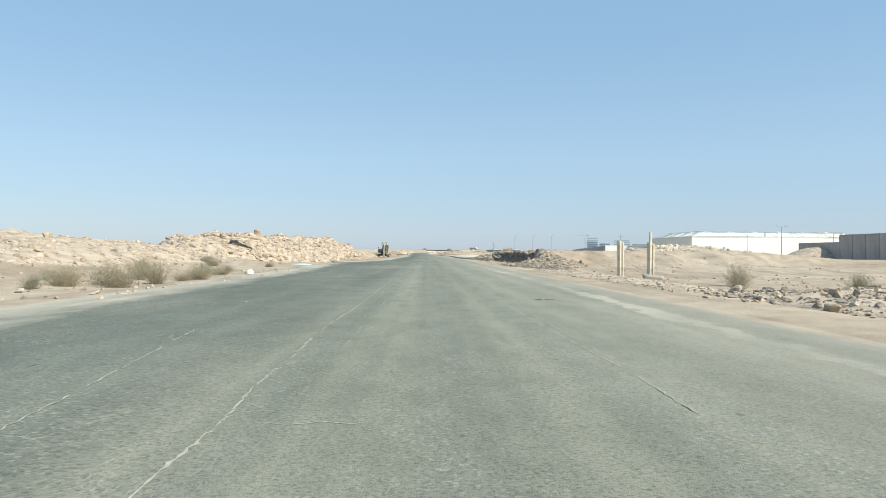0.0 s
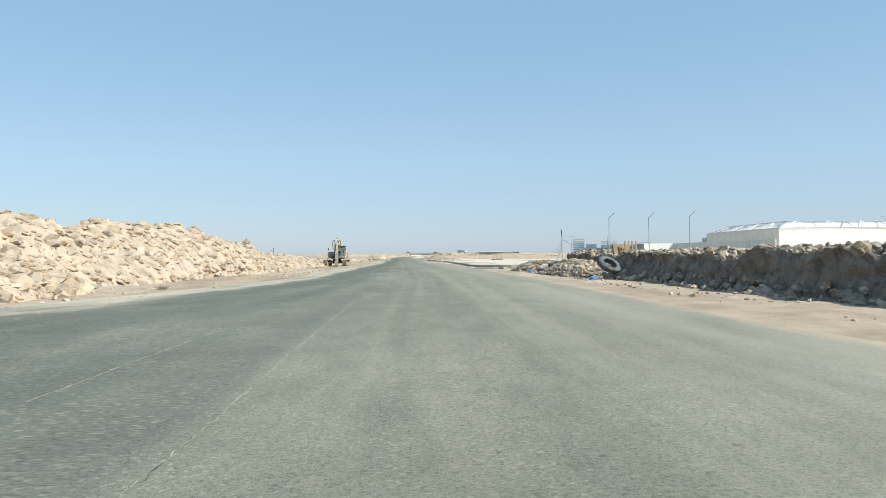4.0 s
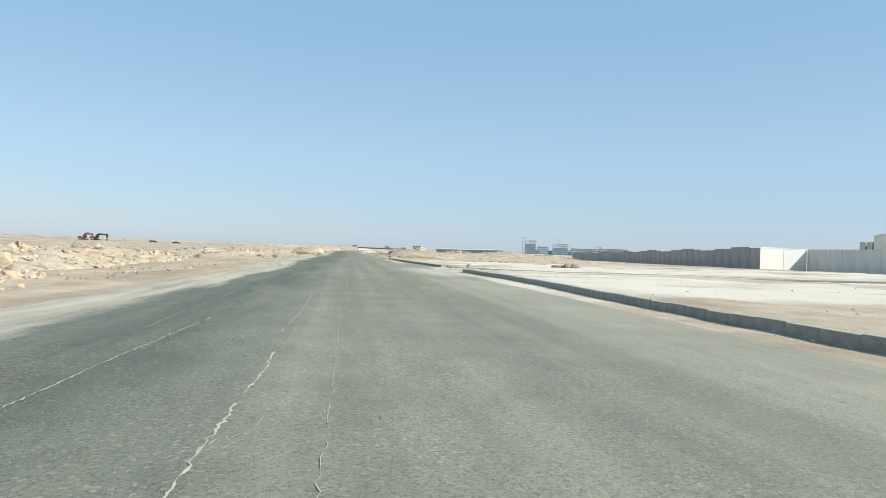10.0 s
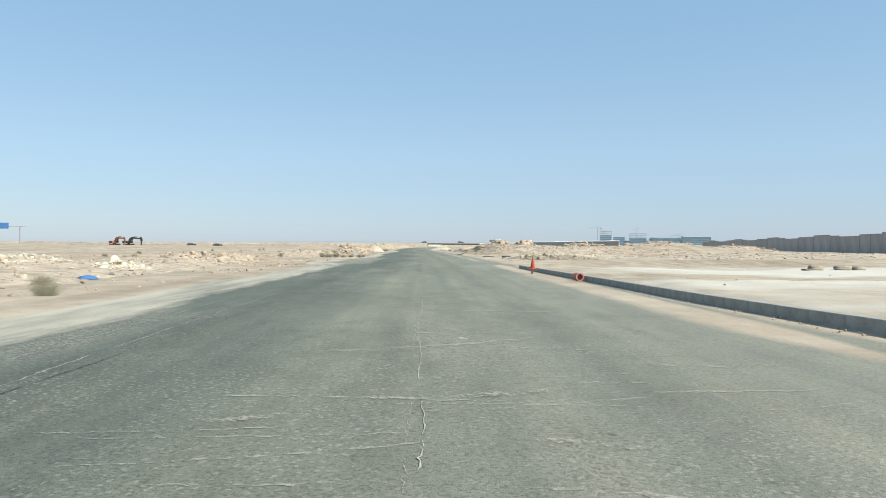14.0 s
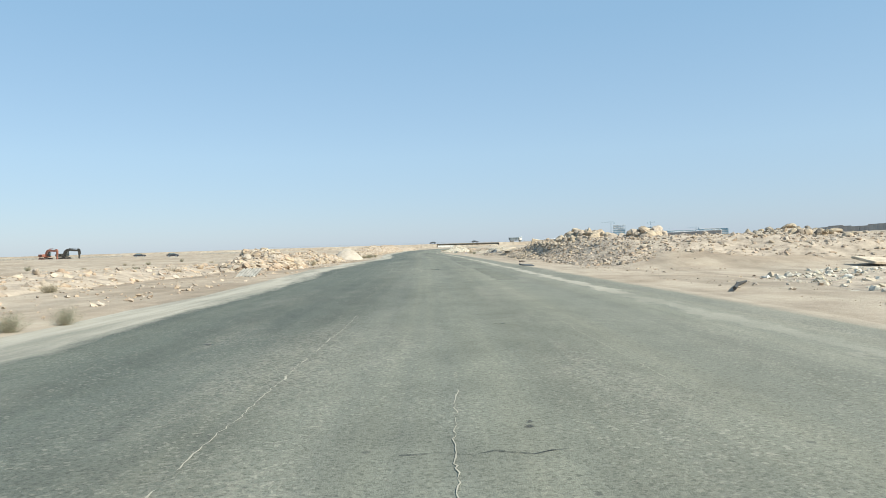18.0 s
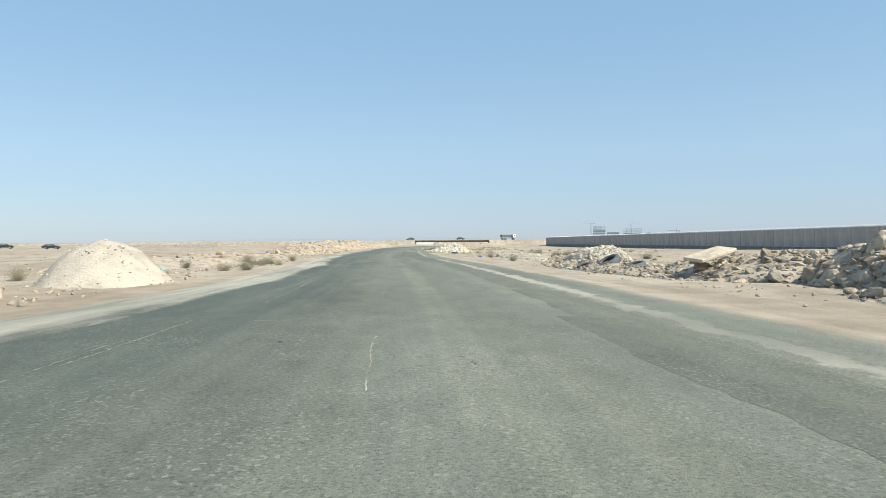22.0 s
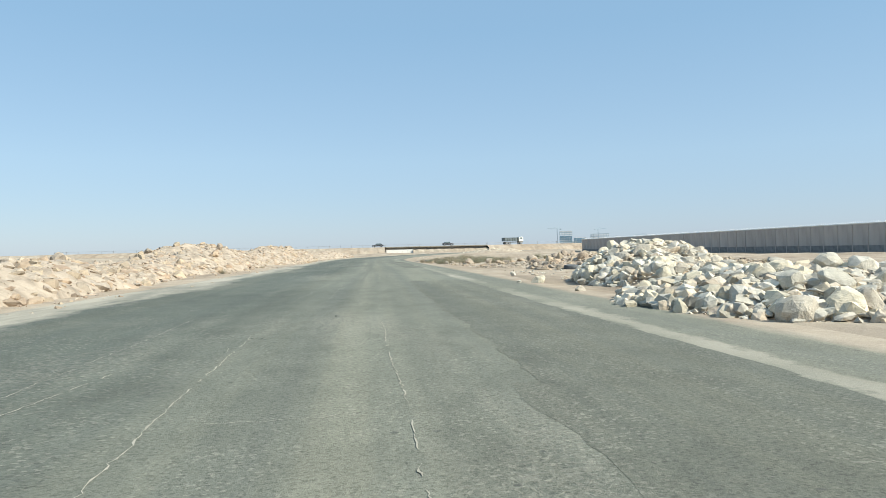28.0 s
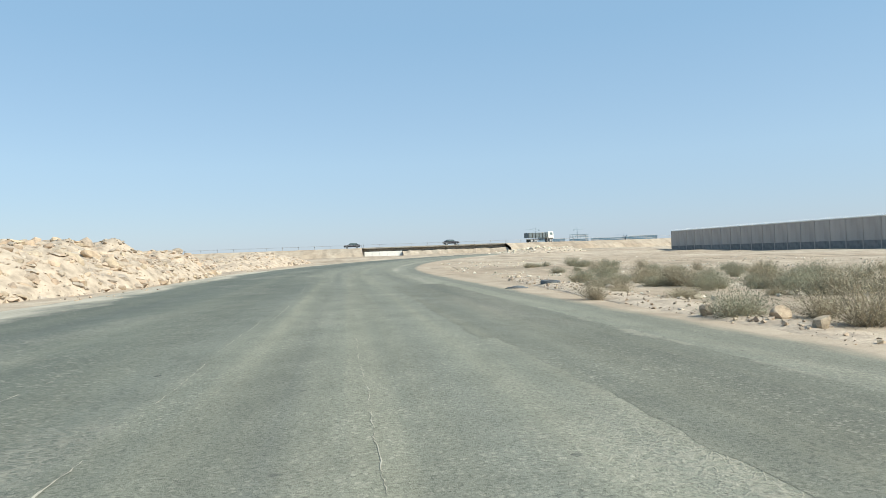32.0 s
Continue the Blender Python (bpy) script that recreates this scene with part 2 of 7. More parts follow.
    # drifts: the outer edges and the strip along the right side
    wob1 = calc(t, "MULTIPLY", calc(t, "SUBTRACT", noise_node(t, 1.0, 6, 0.62, v, (0.5, 0.09, 1)), 0.5), 3.4)
    wob2 = calc(t, "MULTIPLY", calc(t, "SUBTRACT", noise_node(t, 1.0, 7, 0.7, v, (1.6, 0.45, 1)), 0.5), 2.6)
    a = calc(t, "ADD", across, calc(t, "ADD", calc(t, "MULTIPLY", wob1, 0.8), calc(t, "MULTIPLY", wob2, 0.6)))
    left = calc(t, "MULTIPLY", calc(t, "SUBTRACT", -5.4, a), 1.5, True)
    left = calc(t, "MULTIPLY", left, ramp(t, noise_node(t, 1.0, 6, 0.65, v, (0.9, 0.10, 1)), [(0.36, grey3(0.40)), (0.58, grey3(1.0))]))
    # a dusty shoulder beside the levelled ground
    shoulder = calc(t, "MULTIPLY", calc(t, "SUBTRACT", 15.0, calc(t, "ABSOLUTE", calc(t, "SUBTRACT", along, 299.0))), 0.2, True)
    shoulder = calc(t, "MULTIPLY", shoulder, calc(t, "MULTIPLY", calc(t, "SUBTRACT", -3.3, calc(t, "ADD", across, calc(t, "MULTIPLY", wob2, 0.15))), 2.5, True))
    left = calc(t, "MAXIMUM", left, calc(t, "MULTIPLY", calc(t, "MULTIPLY", shoulder, 0.42), ramp(t, mottle, [(0.35, grey3(0.25)), (0.6, grey3(1.0))])))
    soft = calc(t, "ADD", across, calc(t, "ADD", calc(t, "MULTIPLY", wob1, 0.22), calc(t, "MULTIPLY", wob2, 0.28)))
    wob3 = calc(t, "MULTIPLY", calc(t, "SUBTRACT", noise_node(t, 1.0, 6, 0.7, v, (1.4, 0.9, 1)), 0.5), 1.3)
    inward = calc(t, "MULTIPLY", calc(t, "SUBTRACT", along, 330.0), 0.0065, True)
    # sand drawn in along the second kerb
    drawn = calc(t, "MULTIPLY", calc(t, "MULTIPLY", calc(t, "SUBTRACT", 27.0, calc(t, "ABSOLUTE", calc(t, "SUBTRACT", along, 264.0))), 0.12, True), 1.7)
    right = calc(t, "MULTIPLY", calc(t, "SUBTRACT", calc(t, "ADD", calc(t, "ADD", soft, drawn), calc(t, "MULTIPLY", inward, 0.5)), 6.25), 2.2, True)
    off = calc(t, "ABSOLUTE", calc(t, "SUBTRACT", calc(t, "ADD", calc(t, "ADD", soft, wob3), calc(t, "MULTIPLY", inward, 0.8)), 5.05))
    broken = ramp(t, noise_node(t, 1.0, 4, 0.6, v, (0.1, 0.06, 1)), [(0.38, grey3(0)), (0.54, grey3(1))])
    early = calc(t, "MULTIPLY", calc(t, "SUBTRACT", 85.0, along), 0.08, True)
    late = calc(t, "MULTIPLY", calc(t, "SUBTRACT", along, 292.0), 0.08, True)
    fades = calc(t, "SUBTRACT", 1.0, calc(t, "MULTIPLY", calc(t, "MULTIPLY", calc(t, "SUBTRACT", along, 545.0), 0.05, True), 0.6))
    broken = calc(t, "MULTIPLY", calc(t, "MULTIPLY", broken, fades), calc(t, "MAXIMUM", early, late))
    strip = calc(t, "MULTIPLY", calc(t, "MULTIPLY", calc(t, "SUBTRACT", 0.32, off), 6.0, True), calc(t, "MULTIPLY", broken, 0.85))
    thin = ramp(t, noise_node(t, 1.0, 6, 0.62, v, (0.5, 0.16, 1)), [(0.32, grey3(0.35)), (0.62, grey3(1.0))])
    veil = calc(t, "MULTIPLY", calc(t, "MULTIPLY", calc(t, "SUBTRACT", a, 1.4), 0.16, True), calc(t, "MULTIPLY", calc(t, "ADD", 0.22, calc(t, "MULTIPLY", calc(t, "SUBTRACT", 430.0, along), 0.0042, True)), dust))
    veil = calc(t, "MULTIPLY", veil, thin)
    # dust carried out of the second side road
    fan = calc(t, "MULTIPLY", calc(t, "SUBTRACT", 12.5, calc(t, "ABSOLUTE", calc(t, "SUBTRACT", along, 214.5))), 0.16, True)
    fan = calc(t, "MULTIPLY", calc(t, "MULTIPLY", fan, 0.9), calc(t, "MULTIPLY", calc(t, "SUBTRACT", calc(t, "ADD", a, wob2), 3.1), 0.7, True))
    fan = calc(t, "MULTIPLY", fan, ramp(t, noise_node(t, 1.0, 6, 0.65, v, (0.6, 0.3, 1)), [(0.32, grey3(0.45)), (0.55, grey3(1.0))]))
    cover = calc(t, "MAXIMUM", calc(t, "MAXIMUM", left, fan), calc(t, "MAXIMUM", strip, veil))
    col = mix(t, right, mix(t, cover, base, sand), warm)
    link(t, col, b.inputs["Base Color"])
    bump(t, b, calc(t, "ADD", calc(t, "ADD", grain, grit), calc(t, "MULTIPLY", joint, where)), 0.45, 0.02)
    return m


M_SAND = make_sand()
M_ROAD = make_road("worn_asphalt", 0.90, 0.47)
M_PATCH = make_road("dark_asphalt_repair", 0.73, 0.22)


def make_stain():
    """Oil that has soaked in: dark in the middle, thinning out raggedly towards the rim."""
    m, t, b = mat("oil_soaked_asphalt", 0.7)
    uv, rim = t.nodes.new("ShaderNodeUVMap"), t.nodes.new("ShaderNodeUVMap")
    uv.uv_map, rim.uv_map = "lane", "rim"
    sep = t.nodes.new("ShaderNodeSeparateXYZ")
    link(t, rim.outputs["UV"], sep.inputs[0])
    grain = noise_node(t, 26.0, 4, 0.75, uv.outputs["UV"])
    cloud = noise_node(t, 7.0, 4, 0.65, uv.outputs["UV"])
    link(t, ramp(t, grain, [(0.35, (0.062, 0.062, 0.056)), (0.65, (0.115, 0.112, 0.098))]), b.inputs["Base Color"])
    depth = calc(t, "ADD", calc(t, "SUBTRACT", 1.0, sep.outputs[0]), calc(t, "MULTIPLY", calc(t, "SUBTRACT", cloud, 0.62), 1.6))
    depth = calc(t, "ADD", depth, calc(t, "MULTIPLY", calc(t, "SUBTRACT", grain, 0.5), 0.8))
    link(t, calc(t, "MULTIPLY", calc(t, "MULTIPLY", depth, 1.6, True), 0.72), b.inputs["Alpha"])
    return m


M_STAIN = make_stain()
HUES = [(1.0, 0.90, 0.82), (1.0, 1.0, 1.0), (0.93, 0.96, 1.0), (1.0, 0.97, 0.88), (0.98, 0.88, 0.80)]
M_ROCK = simple("limestone_rubble", (0.52, 0.43, 0.335), 0.92, 0, 2.2, 0.35, 16.0, 0.6, 0.0, 0.32, HUES)
M_ROCK_PALE = simple("pale_limestone", (0.72, 0.655, 0.54), 0.92, 0, 2.2, 0.35, 16.0, 0.8, 0.0, 0.4, HUES)
M_ROCK_GREY = simple("grey_rubble", (0.47, 0.40, 0.315), 0.92, 0, 2.0, 0.45, 16.0, 0.8, 0.0, 0.5, HUES)
# brown earth, its base colour deepened to carry the cut face's shade
M_EARTH = simple("shaded_earth_bank", (0.21, 0.175, 0.14), 0.95, 0, 2.5, 0.5, 12.0, 1.0)
M_PANEL = simple("concrete_panel", (0.46, 0.41, 0.37), 0.9, 0, 0.7, 0.2, 30.0, 0.2, 0.1)
M_WHITE = simple("white_render", (0.80, 0.78, 0.72), 0.8, 0, 0.5, 0.06, 20.0, 0.1)
M_PANEL_PALE = simple("pale_concrete_panel", (0.74, 0.70, 0.62), 0.9, 0, 0.7, 0.12, 30.0, 0.2, 0.06)
M_CONC = simple("grey_concrete", (0.40, 0.37, 0.32), 0.9, 0, 1.5, 0.3, 30.0, 0.3, 0.15)
# darker concrete for the band along the far wall's foot
M_PLINTH = simple("dark_base_concrete", (0.25, 0.24, 0.23), 0.9, 0, 1.5, 0.3, 30.0, 0.3, 0.15)
M_STEEL = simple("galvanised_steel", (0.45, 0.46, 0.47), 0.5, 0.6, 3.0, 0.2, 30.0, 0.1)


# ---- mesh helpers ----
def obj(name, me, material, parent=None, label="", category="", group="", kind="", smooth=False):
    ob = new(name, me)
    if material is not None and not me.materials:
        me.materials.append(material)
    if parent is not None:
        ob.parent = parent
    if smooth:
        me.polygons.foreach_set("use_smooth", [True] * len(me.polygons))
    return tagged(ob, label, category, group, kind)


def part(name, bm, material, parent=None, label="", smooth=False):
    """Links a bmesh as one mesh object under a thing or a part."""
    me = bpy.data.meshes.new(name)
    bm.to_mesh(me)
    bm.free()
    return obj(name, me, material, parent, label, smooth=smooth)


def thing(name, label, category, group="", kind="", at=None):
    ob = new(name)
    if at is not None:
        ob.matrix_basis = at
    return tagged(ob, label, category, group, kind)


def mesh_from(name, verts, faces):
    me = bpy.data.meshes.new(name)
    me.from_pydata([tuple(v) for v in verts], [], faces)
    me.update()
    return me


def add_box(bm, size, at=(0, 0, 0), turn=None, bevel=0.0, taper=1.0):
    m = Matrix.Translation(at) @ (turn.to_4x4() if turn else Matrix()) @ Matrix.Diagonal((*size, 1))
    made = bmesh.ops.create_cube(bm, size=1.0, matrix=m)["verts"]
    if taper != 1.0:
        inv = m.inverted()
        for v in made:
            p = inv @ v.co
            if p.z > 0:
                p.x *= taper
                p.y *= taper
                v.co = m @ p
    if bevel:
        edges = list({e for v in made for e in v.link_edges})
        bmesh.ops.bevel(bm, geom=edges, offset=bevel, segments=1, affect="EDGES")
    return made


def add_rod(bm, a, b, r1, r2=None, seg=8, caps=True):
    a, b = Vector(a), Vector(b)
    d = b - a
    m = Matrix.Translation((a + b) / 2) @ d.to_track_quat("Z", "Y").to_matrix().to_4x4()
    bmesh.ops.create_cone(bm, cap_ends=caps, segments=seg, radius1=r1, radius2=r1 if r2 is None else r2, depth=d.length, matrix=m)


def add_prism(bm, outline, x0, x1):
    """An outline of (y, z) drawn out from x0 to x1."""
    n = len(outline)
    a = [bm.verts.new((x0, y, z)) for y, z in outline]
    b = [bm.verts.new((x1, y, z)) for y, z in outline]
    for i in range(n):
        bm.faces.new((a[i], a[(i + 1) % n], b[(i + 1) % n], b[i]))
    bm.faces.new(a[::-1])
    bm.faces.new(b)
    bmesh.ops.recalc_face_normals(bm, faces=bm.faces[:])


def lattice(x, y, seed=0):
    """Smooth value noise in 0..1 for arrays."""
    xi, yi = np.floor(x).astype(np.int64), np.floor(y).astype(np.int64)
    fx, fy = x - xi, y - yi
    fx, fy = fx * fx * (3 - 2 * fx), fy * fy * (3 - 2 * fy)

    def h(i, j):
        n = (i * 374761393 + j * 668265263 + seed * 974711) & 0x7FFFFFFF
        n = ((n ^ (n >> 13)) * 1274126177) & 0x7FFFFFFF
        return ((n ^ (n >> 16)) & 0xFFFF) / 65535.0

    return (h(xi, yi) * (1 - fx) + h(xi + 1, yi) * fx) * (1 - fy) + (h(xi, yi + 1) * (1 - fx) + h(xi + 1, yi + 1) * fx) * fy


def fbm(x, y, seed=0, octaves=4):
    s, a, tot = 0.0, 1.0, 0.0
    for k in range(octaves):
        s = s + a * lattice(x * 2**k, y * 2**k, seed + k)
        tot += a
        a *= 0.5
    return s / tot


def step(v, a, b):
    t = np.clip((np.asarray(v, float) - a) / (b - a), 0, 1)
    return t * t * (3 - 2 * t)


# ---- ground and road ----
def road_x(y):
    """The middle line that the car keeps to, until the bend to the right."""
    y = np.asarray(y, float)
    x = np.interp(y, [-200, 0, 85, 110, 200, 300, 345, 400, 425, 455, 500, 540, 590, 620], [0, 0, 0.3, 0.9, 0.1, 0.0, -0.2, -0.9, -1.6, -3.0, -3.1, -2.6, -2.4, -2.4])
    x = x + np.where(y > 612, 130 - np.sqrt(np.maximum(130**2 - (np.clip(y, 612, 735) - 612) ** 2, 1)), 0)
    return x


def road_z(y):
    return 1.5 * step(y, 590, 740)


def road_left(y):
    """Where the dark asphalt ends on the far side, across from the middle line."""
    return np.interp(y, [-50, 12, 48, 70, 84, 98, 113, 137, 165, 180, 215, 240, 280, 290, 306, 316, 330, 355, 385, 405, 425, 455, 476, 499, 541, 575, 640, 720],
                     [-7.2, -7.7, -8.5, -9.8, -10.6, -8.2, -6.5, -6.3, -5.9, -5.0, -4.7, -5.9, -5.8, -7.5, -7.5, -5.8, -5.6, -6.9, -6.3, -5.0, -5.2, -6.0, -7.0, -7.9, -8.6, -9.6, -9.6, -8.0])


def beside(u, y):
    """Distance from the middle line, drawn in on the far side so that the asphalt's edge lies near 5.2."""
    return np.where(u < 0, np.maximum(0.0, -u + road_left(y) + 5.2), u)


def ground_z(x, y):
    """Height of the desert floor."""
    x, y = np.broadcast_arrays(np.asarray(x, float), np.asarray(y, float))
    u = x - road_x(y)
    w = beside(u, y)
    away = step(w, 8.5, 16)
    z = road_z(y) * (1 - 0.5 * step(np.abs(u), 60, 400))
    z = z * (1 - 0.55 * step(u, 15, 50)) + 0.5 * step(x, 24, 78) * (1 - step(y, 420, 520)) + 1.2 * step(-x, 30, 130)
    side = step(x, 5, 8) * np.maximum((1 - step(np.abs(y - 140.7 - 0.03 * x), 3.2, 4.4)) * (1 - step(x, 90, 110)), (1 - step(np.abs(y - 220.9), 2.6, 3.8)) * (1 - step(x, 50, 70)))
    away = away * (1 - side)
    z = z + away * (fbm(x / 9, y / 9, 3) - 0.45) * 0.55 + (1 - side) * step(w, 6.5, 9) * (fbm(x / 1.7, y / 1.7, 9, 3) - 0.5) * 0.16
    # cut banks beside the road
    lip = (fbm(x / 3, y / 3, 21, 3) - 0.5) * 2.2
    z = z + 1.5 * step(u + lip * 0.3, 11.9, 12.7) * step(y + lip * 2, 72, 80) * (1 - step(y + lip * 0.6, 122.5, 125)) * (1 - step(x, 34, 60))
    z = z + 1.45 * step((u + lip * 0.5 - 11.6) / (0.8 + 1.3 * (1 - step(y, 364, 374))), -1, 1) * step(y + lip * 2, 338, 352) * (1 - step(y + lip * 2, 384, 396)) * (1 - step(x, 46, 66))
    z = z - 0.3 * step(u, 8, 13) * (1 - step(y, 50, 62)) * (1 - step(x, 24, 50))
    # fill behind the kerbs, nearly level with their tops
    line = np.interp(y, [147, 151, 168, 192, 199, 207, 215, 231, 245, 262, 278], [8.6, 7.9, 8.25, 8.25, 8.55, 8.15, 7.85, 7.9, 7.15, 6.45, 6.05])
    ends = np.maximum(step(y, 147.2, 148.6) * (1 - step(y, 215.0, 216.4)), step(y, 230.4, 232.4) * (1 - step(y, 274, 277)))
    z = z + 0.19 * step(x - line, 0.1, 0.75) * ends * (1 - step(x, 30, 44))
    # a low sandy rise along the far side at the start
    z = z + 1.35 * step(-u + lip * 1.5, 12.5, 23) * (0.75 + 0.5 * fbm(x / 7, y / 7, 33, 3)) * (1 - step(y + lip * 3, 58, 84))
    return z - 0.06 * (1 - step(w, 5.0, 8.0))


def grown(a, b, fine, reach, factor=1.25):
    v = list(np.arange(a, b + fine / 2, fine))
    s, p = fine, v[-1]
    while p < reach[1]:
        s *= factor
        p += s
        v.append(p)
    s, p = fine, v[0]
    while p > reach[0]:
        s *= factor
        p -= s
        v.insert(0, p)
    return np.array(v)


def sheet(name, xs, ys, zfun):
    gx, gy = np.meshgrid(xs, ys)
    gz = zfun(gx, gy)
    co = np.stack([gx, gy, gz], -1).reshape(-1, 3)
    nx, ny = len(xs), len(ys)
    i = (np.arange(ny - 1)[:, None] * nx + np.arange(nx - 1)[None]).ravel()
    quads = np.stack([i, i + 1, i + nx + 1, i + nx], 1)
    me = bpy.data.meshes.new(name)
    me.vertices.add(len(co))
    me.vertices.foreach_set("co", co.ravel())
    me.loops.add(quads.size)
    me.loops.foreach_set("vertex_index", quads.ravel())
    me.polygons.add(len(quads))
    me.polygons.foreach_set("loop_start", np.arange(0, quads.size, 4))
    me.polygons.foreach_set("use_smooth", np.ones(len(quads), bool))
    me.update()
    me.validate()
    return me


ground = obj("ground", sheet("ground", grown(-32, 40, 0.55, (-4500, 4500)), grown(-40, 770, 0.8, (-1500, 4900)), ground_z), M_SAND,
             label="pale sandy desert ground with pebbles", category="ground", kind="structure")


def build_road():
    ys = np.arange(-60, 726, 1.0)
    us = np.arange(-13.5, 8.6, 0.5)
    me = sheet("road", us, ys, lambda a, b: np.zeros_like(a))
    n = len(me.vertices)
    co = np.empty(n * 3)
    me.vertices.foreach_get("co", co)
    co = co.reshape(-1, 3)
    u, y = co[:, 0].copy(), co[:, 1].copy()
    dx = np.gradient(road_x(ys), ys)
    slope = np.interp(y, ys, dx)
    nrm = np.sqrt(1 + slope**2)
    co[:, 0] = road_x(y) + u / nrm
    co[:, 1] = y - u * slope / nrm
    w = beside(u, y)
    edge = step(w, 6.0, 9.0)
    wave = (fbm(u / 3, y / 9, 5, 2) - 0.5) * 0.022
    co[:, 2] = road_z(y) - 0.02 * (w / 6) ** 2 - 0.03 * edge + wave + 0.01
    me.vertices.foreach_set("co", co.ravel())
    left = road_left(y)
    lane = np.where(u < -2, -2 + (u + 2) * 4.0 / (-2 - left), u)
    lane = np.where((u > 5.5) & (y > 128) & (y < 290), u - 1.5, lane)
    uv = me.uv_layers.new(name="lane")
    idx = np.empty(len(me.loops), np.int32)
    me.loops.foreach_get("vertex_index", idx)
    uv.data.foreach_set("uv", np.stack([lane[idx], y[idx]], 1).ravel())
    me.update()
    return obj("road", me, M_ROAD, label="cracked grey asphalt road with drifted sand along its edges", category="road", kind="structure")


road = build_road()


def gz(x, y):
    return float(ground_z(x, y))


# ---- compound walls of precast panels ----
def panel_wall(name, a, b, height, base, label, panel=3.0, material=None, post=True, drop=0.0, plinth=False):
    """A fence of concrete panels between posts from a to b."""
    material = material or M_PANEL
    a, b = Vector((*a, 0)), Vector((*b, 0))
    d = b - a
    n = max(1, round(d.length / panel))
    w = d.length / n
    ang = math.degrees(math.atan2(d.y, d.x))
    wall = thing(name, label, "wall", kind="structure", at=pose(a.x, a.y, 0, 0, 0, ang))
    bm = bmesh.new()
    add_box(bm, (w - 0.06, 0.12, 1.0), (w / 2, 0, 0.5), bevel=0.01)
    me = bpy.data.meshes.new("panel")
    bm.to_mesh(me)
    bm.free()
    bm = bmesh.new()
    add_box(bm, (0.2, 0.24, 1.0), (0, 0, 0.5), bevel=0.015)
    pm = bpy.data.meshes.new("post")
    bm.to_mesh(pm)
    bm.free()
    bm = bmesh.new()
    add_box(bm, (w + 0.02, 0.2, 0.14), (w / 2, 0, 0), bevel=0.02)
    cm = bpy.data.meshes.new("coping")
    bm.to_mesh(cm)
    bm.free()
    bm = bmesh.new()
    add_box(bm, (w - 0.02, 0.2, 1.5), (w / 2, 0, 0.1), bevel=0.02)
    bmesh_base = bpy.data.meshes.new("plinth")
    bm.to_mesh(bmesh_base)
    bm.free()
    for i in range(n + 1):
        s = i / n
        z0, z1 = base[0] + (base[1] - base[0]) * s, 0
        stepped = z0 + height + round(drop * math.sin(i * 0.9) * 4) / 4
        if i < n:
            p = obj("panel", me, material, wall)
            p.location, p.scale = (i * w, 0, z0 - 0.7), (1, 1, stepped - z0 + 0.7)
            if plinth:
                f = obj("plinth", bmesh_base, M_PLINTH, wall)
                f.location = (i * w, 0, z0)
            c = obj("coping", cm, M_WHITE if plinth else material, wall)
            c.location = (i * w, 0, stepped + 0.05)
        if post:
            q = obj("post", pm, material, wall)
            q.location, q.scale = (i * w, 0.0, z0 - 0.7), (1, 1, stepped - z0 + 0.72)
    return wall


panel_wall("wall_south", (61, 30), (61, 101), 3.45, (0.6, 0.7), "grey precast concrete compound wall in shade")
panel_wall("wall_low", (61.2, 101.3), (61.5, 113), 2.4, (0.7, 0.7), "lower grey precast concrete wall beside the compound")
panel_wall("wall_middle", (84.6, 226), (84.6, 287.4), 3.95, (0.45, 0.5), "pale precast concrete compound wall beside levelled ground", material=M_PANEL_PALE)
panel_wall("wall_white", (75.0, 287.6), (84.4, 287.6), 3.9, (0.65, 0.5), "white rendered wall section in full sun", 4.7, M_WHITE, False)
panel_wall("wall_north", (75.1, 287.9), (107, 500), 3.8, (0.6, -0.1), "grey precast concrete compound wall running far back", 4.6, None, True, 0.2)
panel_wall("wall_far", (62, 455), (62, 692), 3.7, (-0.35, 0.58), "brownish grey precast concrete wall with pale coping", plinth=True)


def razor_wire(a, b, z0, z1, radius, pitch):
    """A loose coil of wire along the top of a wall."""
    n = int(abs(b[1] - a[1]) / pitch * 9)
    vs, fs = [], []
    r = random.Random(3)
    for k in range(n + 1):
        s, w = k / n, 2 * math.pi * k / 9
        q = radius * r.uniform(0.7, 1.25)
        c = Vector((a[0] + (b[0] - a[0]) * s + q * math.sin(w), a[1] + (b[1] - a[1]) * s, z0 + (z1 - z0) * s + radius + q * math.cos(w)))
        vs += [c + Vector((0, 0, 0.02)), c + Vector((0.017, 0.01, -0.01)), c + Vector((-0.017, -0.01, -0.01))]
    for k in range(n):
        i = 3 * k
        fs += [(i + m, i + (m + 1) % 3, i + 3 + (m + 1) % 3, i + 3 + m) for m in range(3)]
    return obj("razor_wire", mesh_from("razor_wire", vs, fs), M_STEEL_PALE, None, "loose bright coil of wire along the top of a compound wall", "wire coil")


M_STEEL_PALE = simple("bright_galvanised_wire", (0.80, 0.80, 0.80), 0.5, 0.3, 3.0, 0.1, 30.0, 0.1)
razor_wire((62, 455), (62, 692), 3.45, 4.38, 0.1, 0.42)


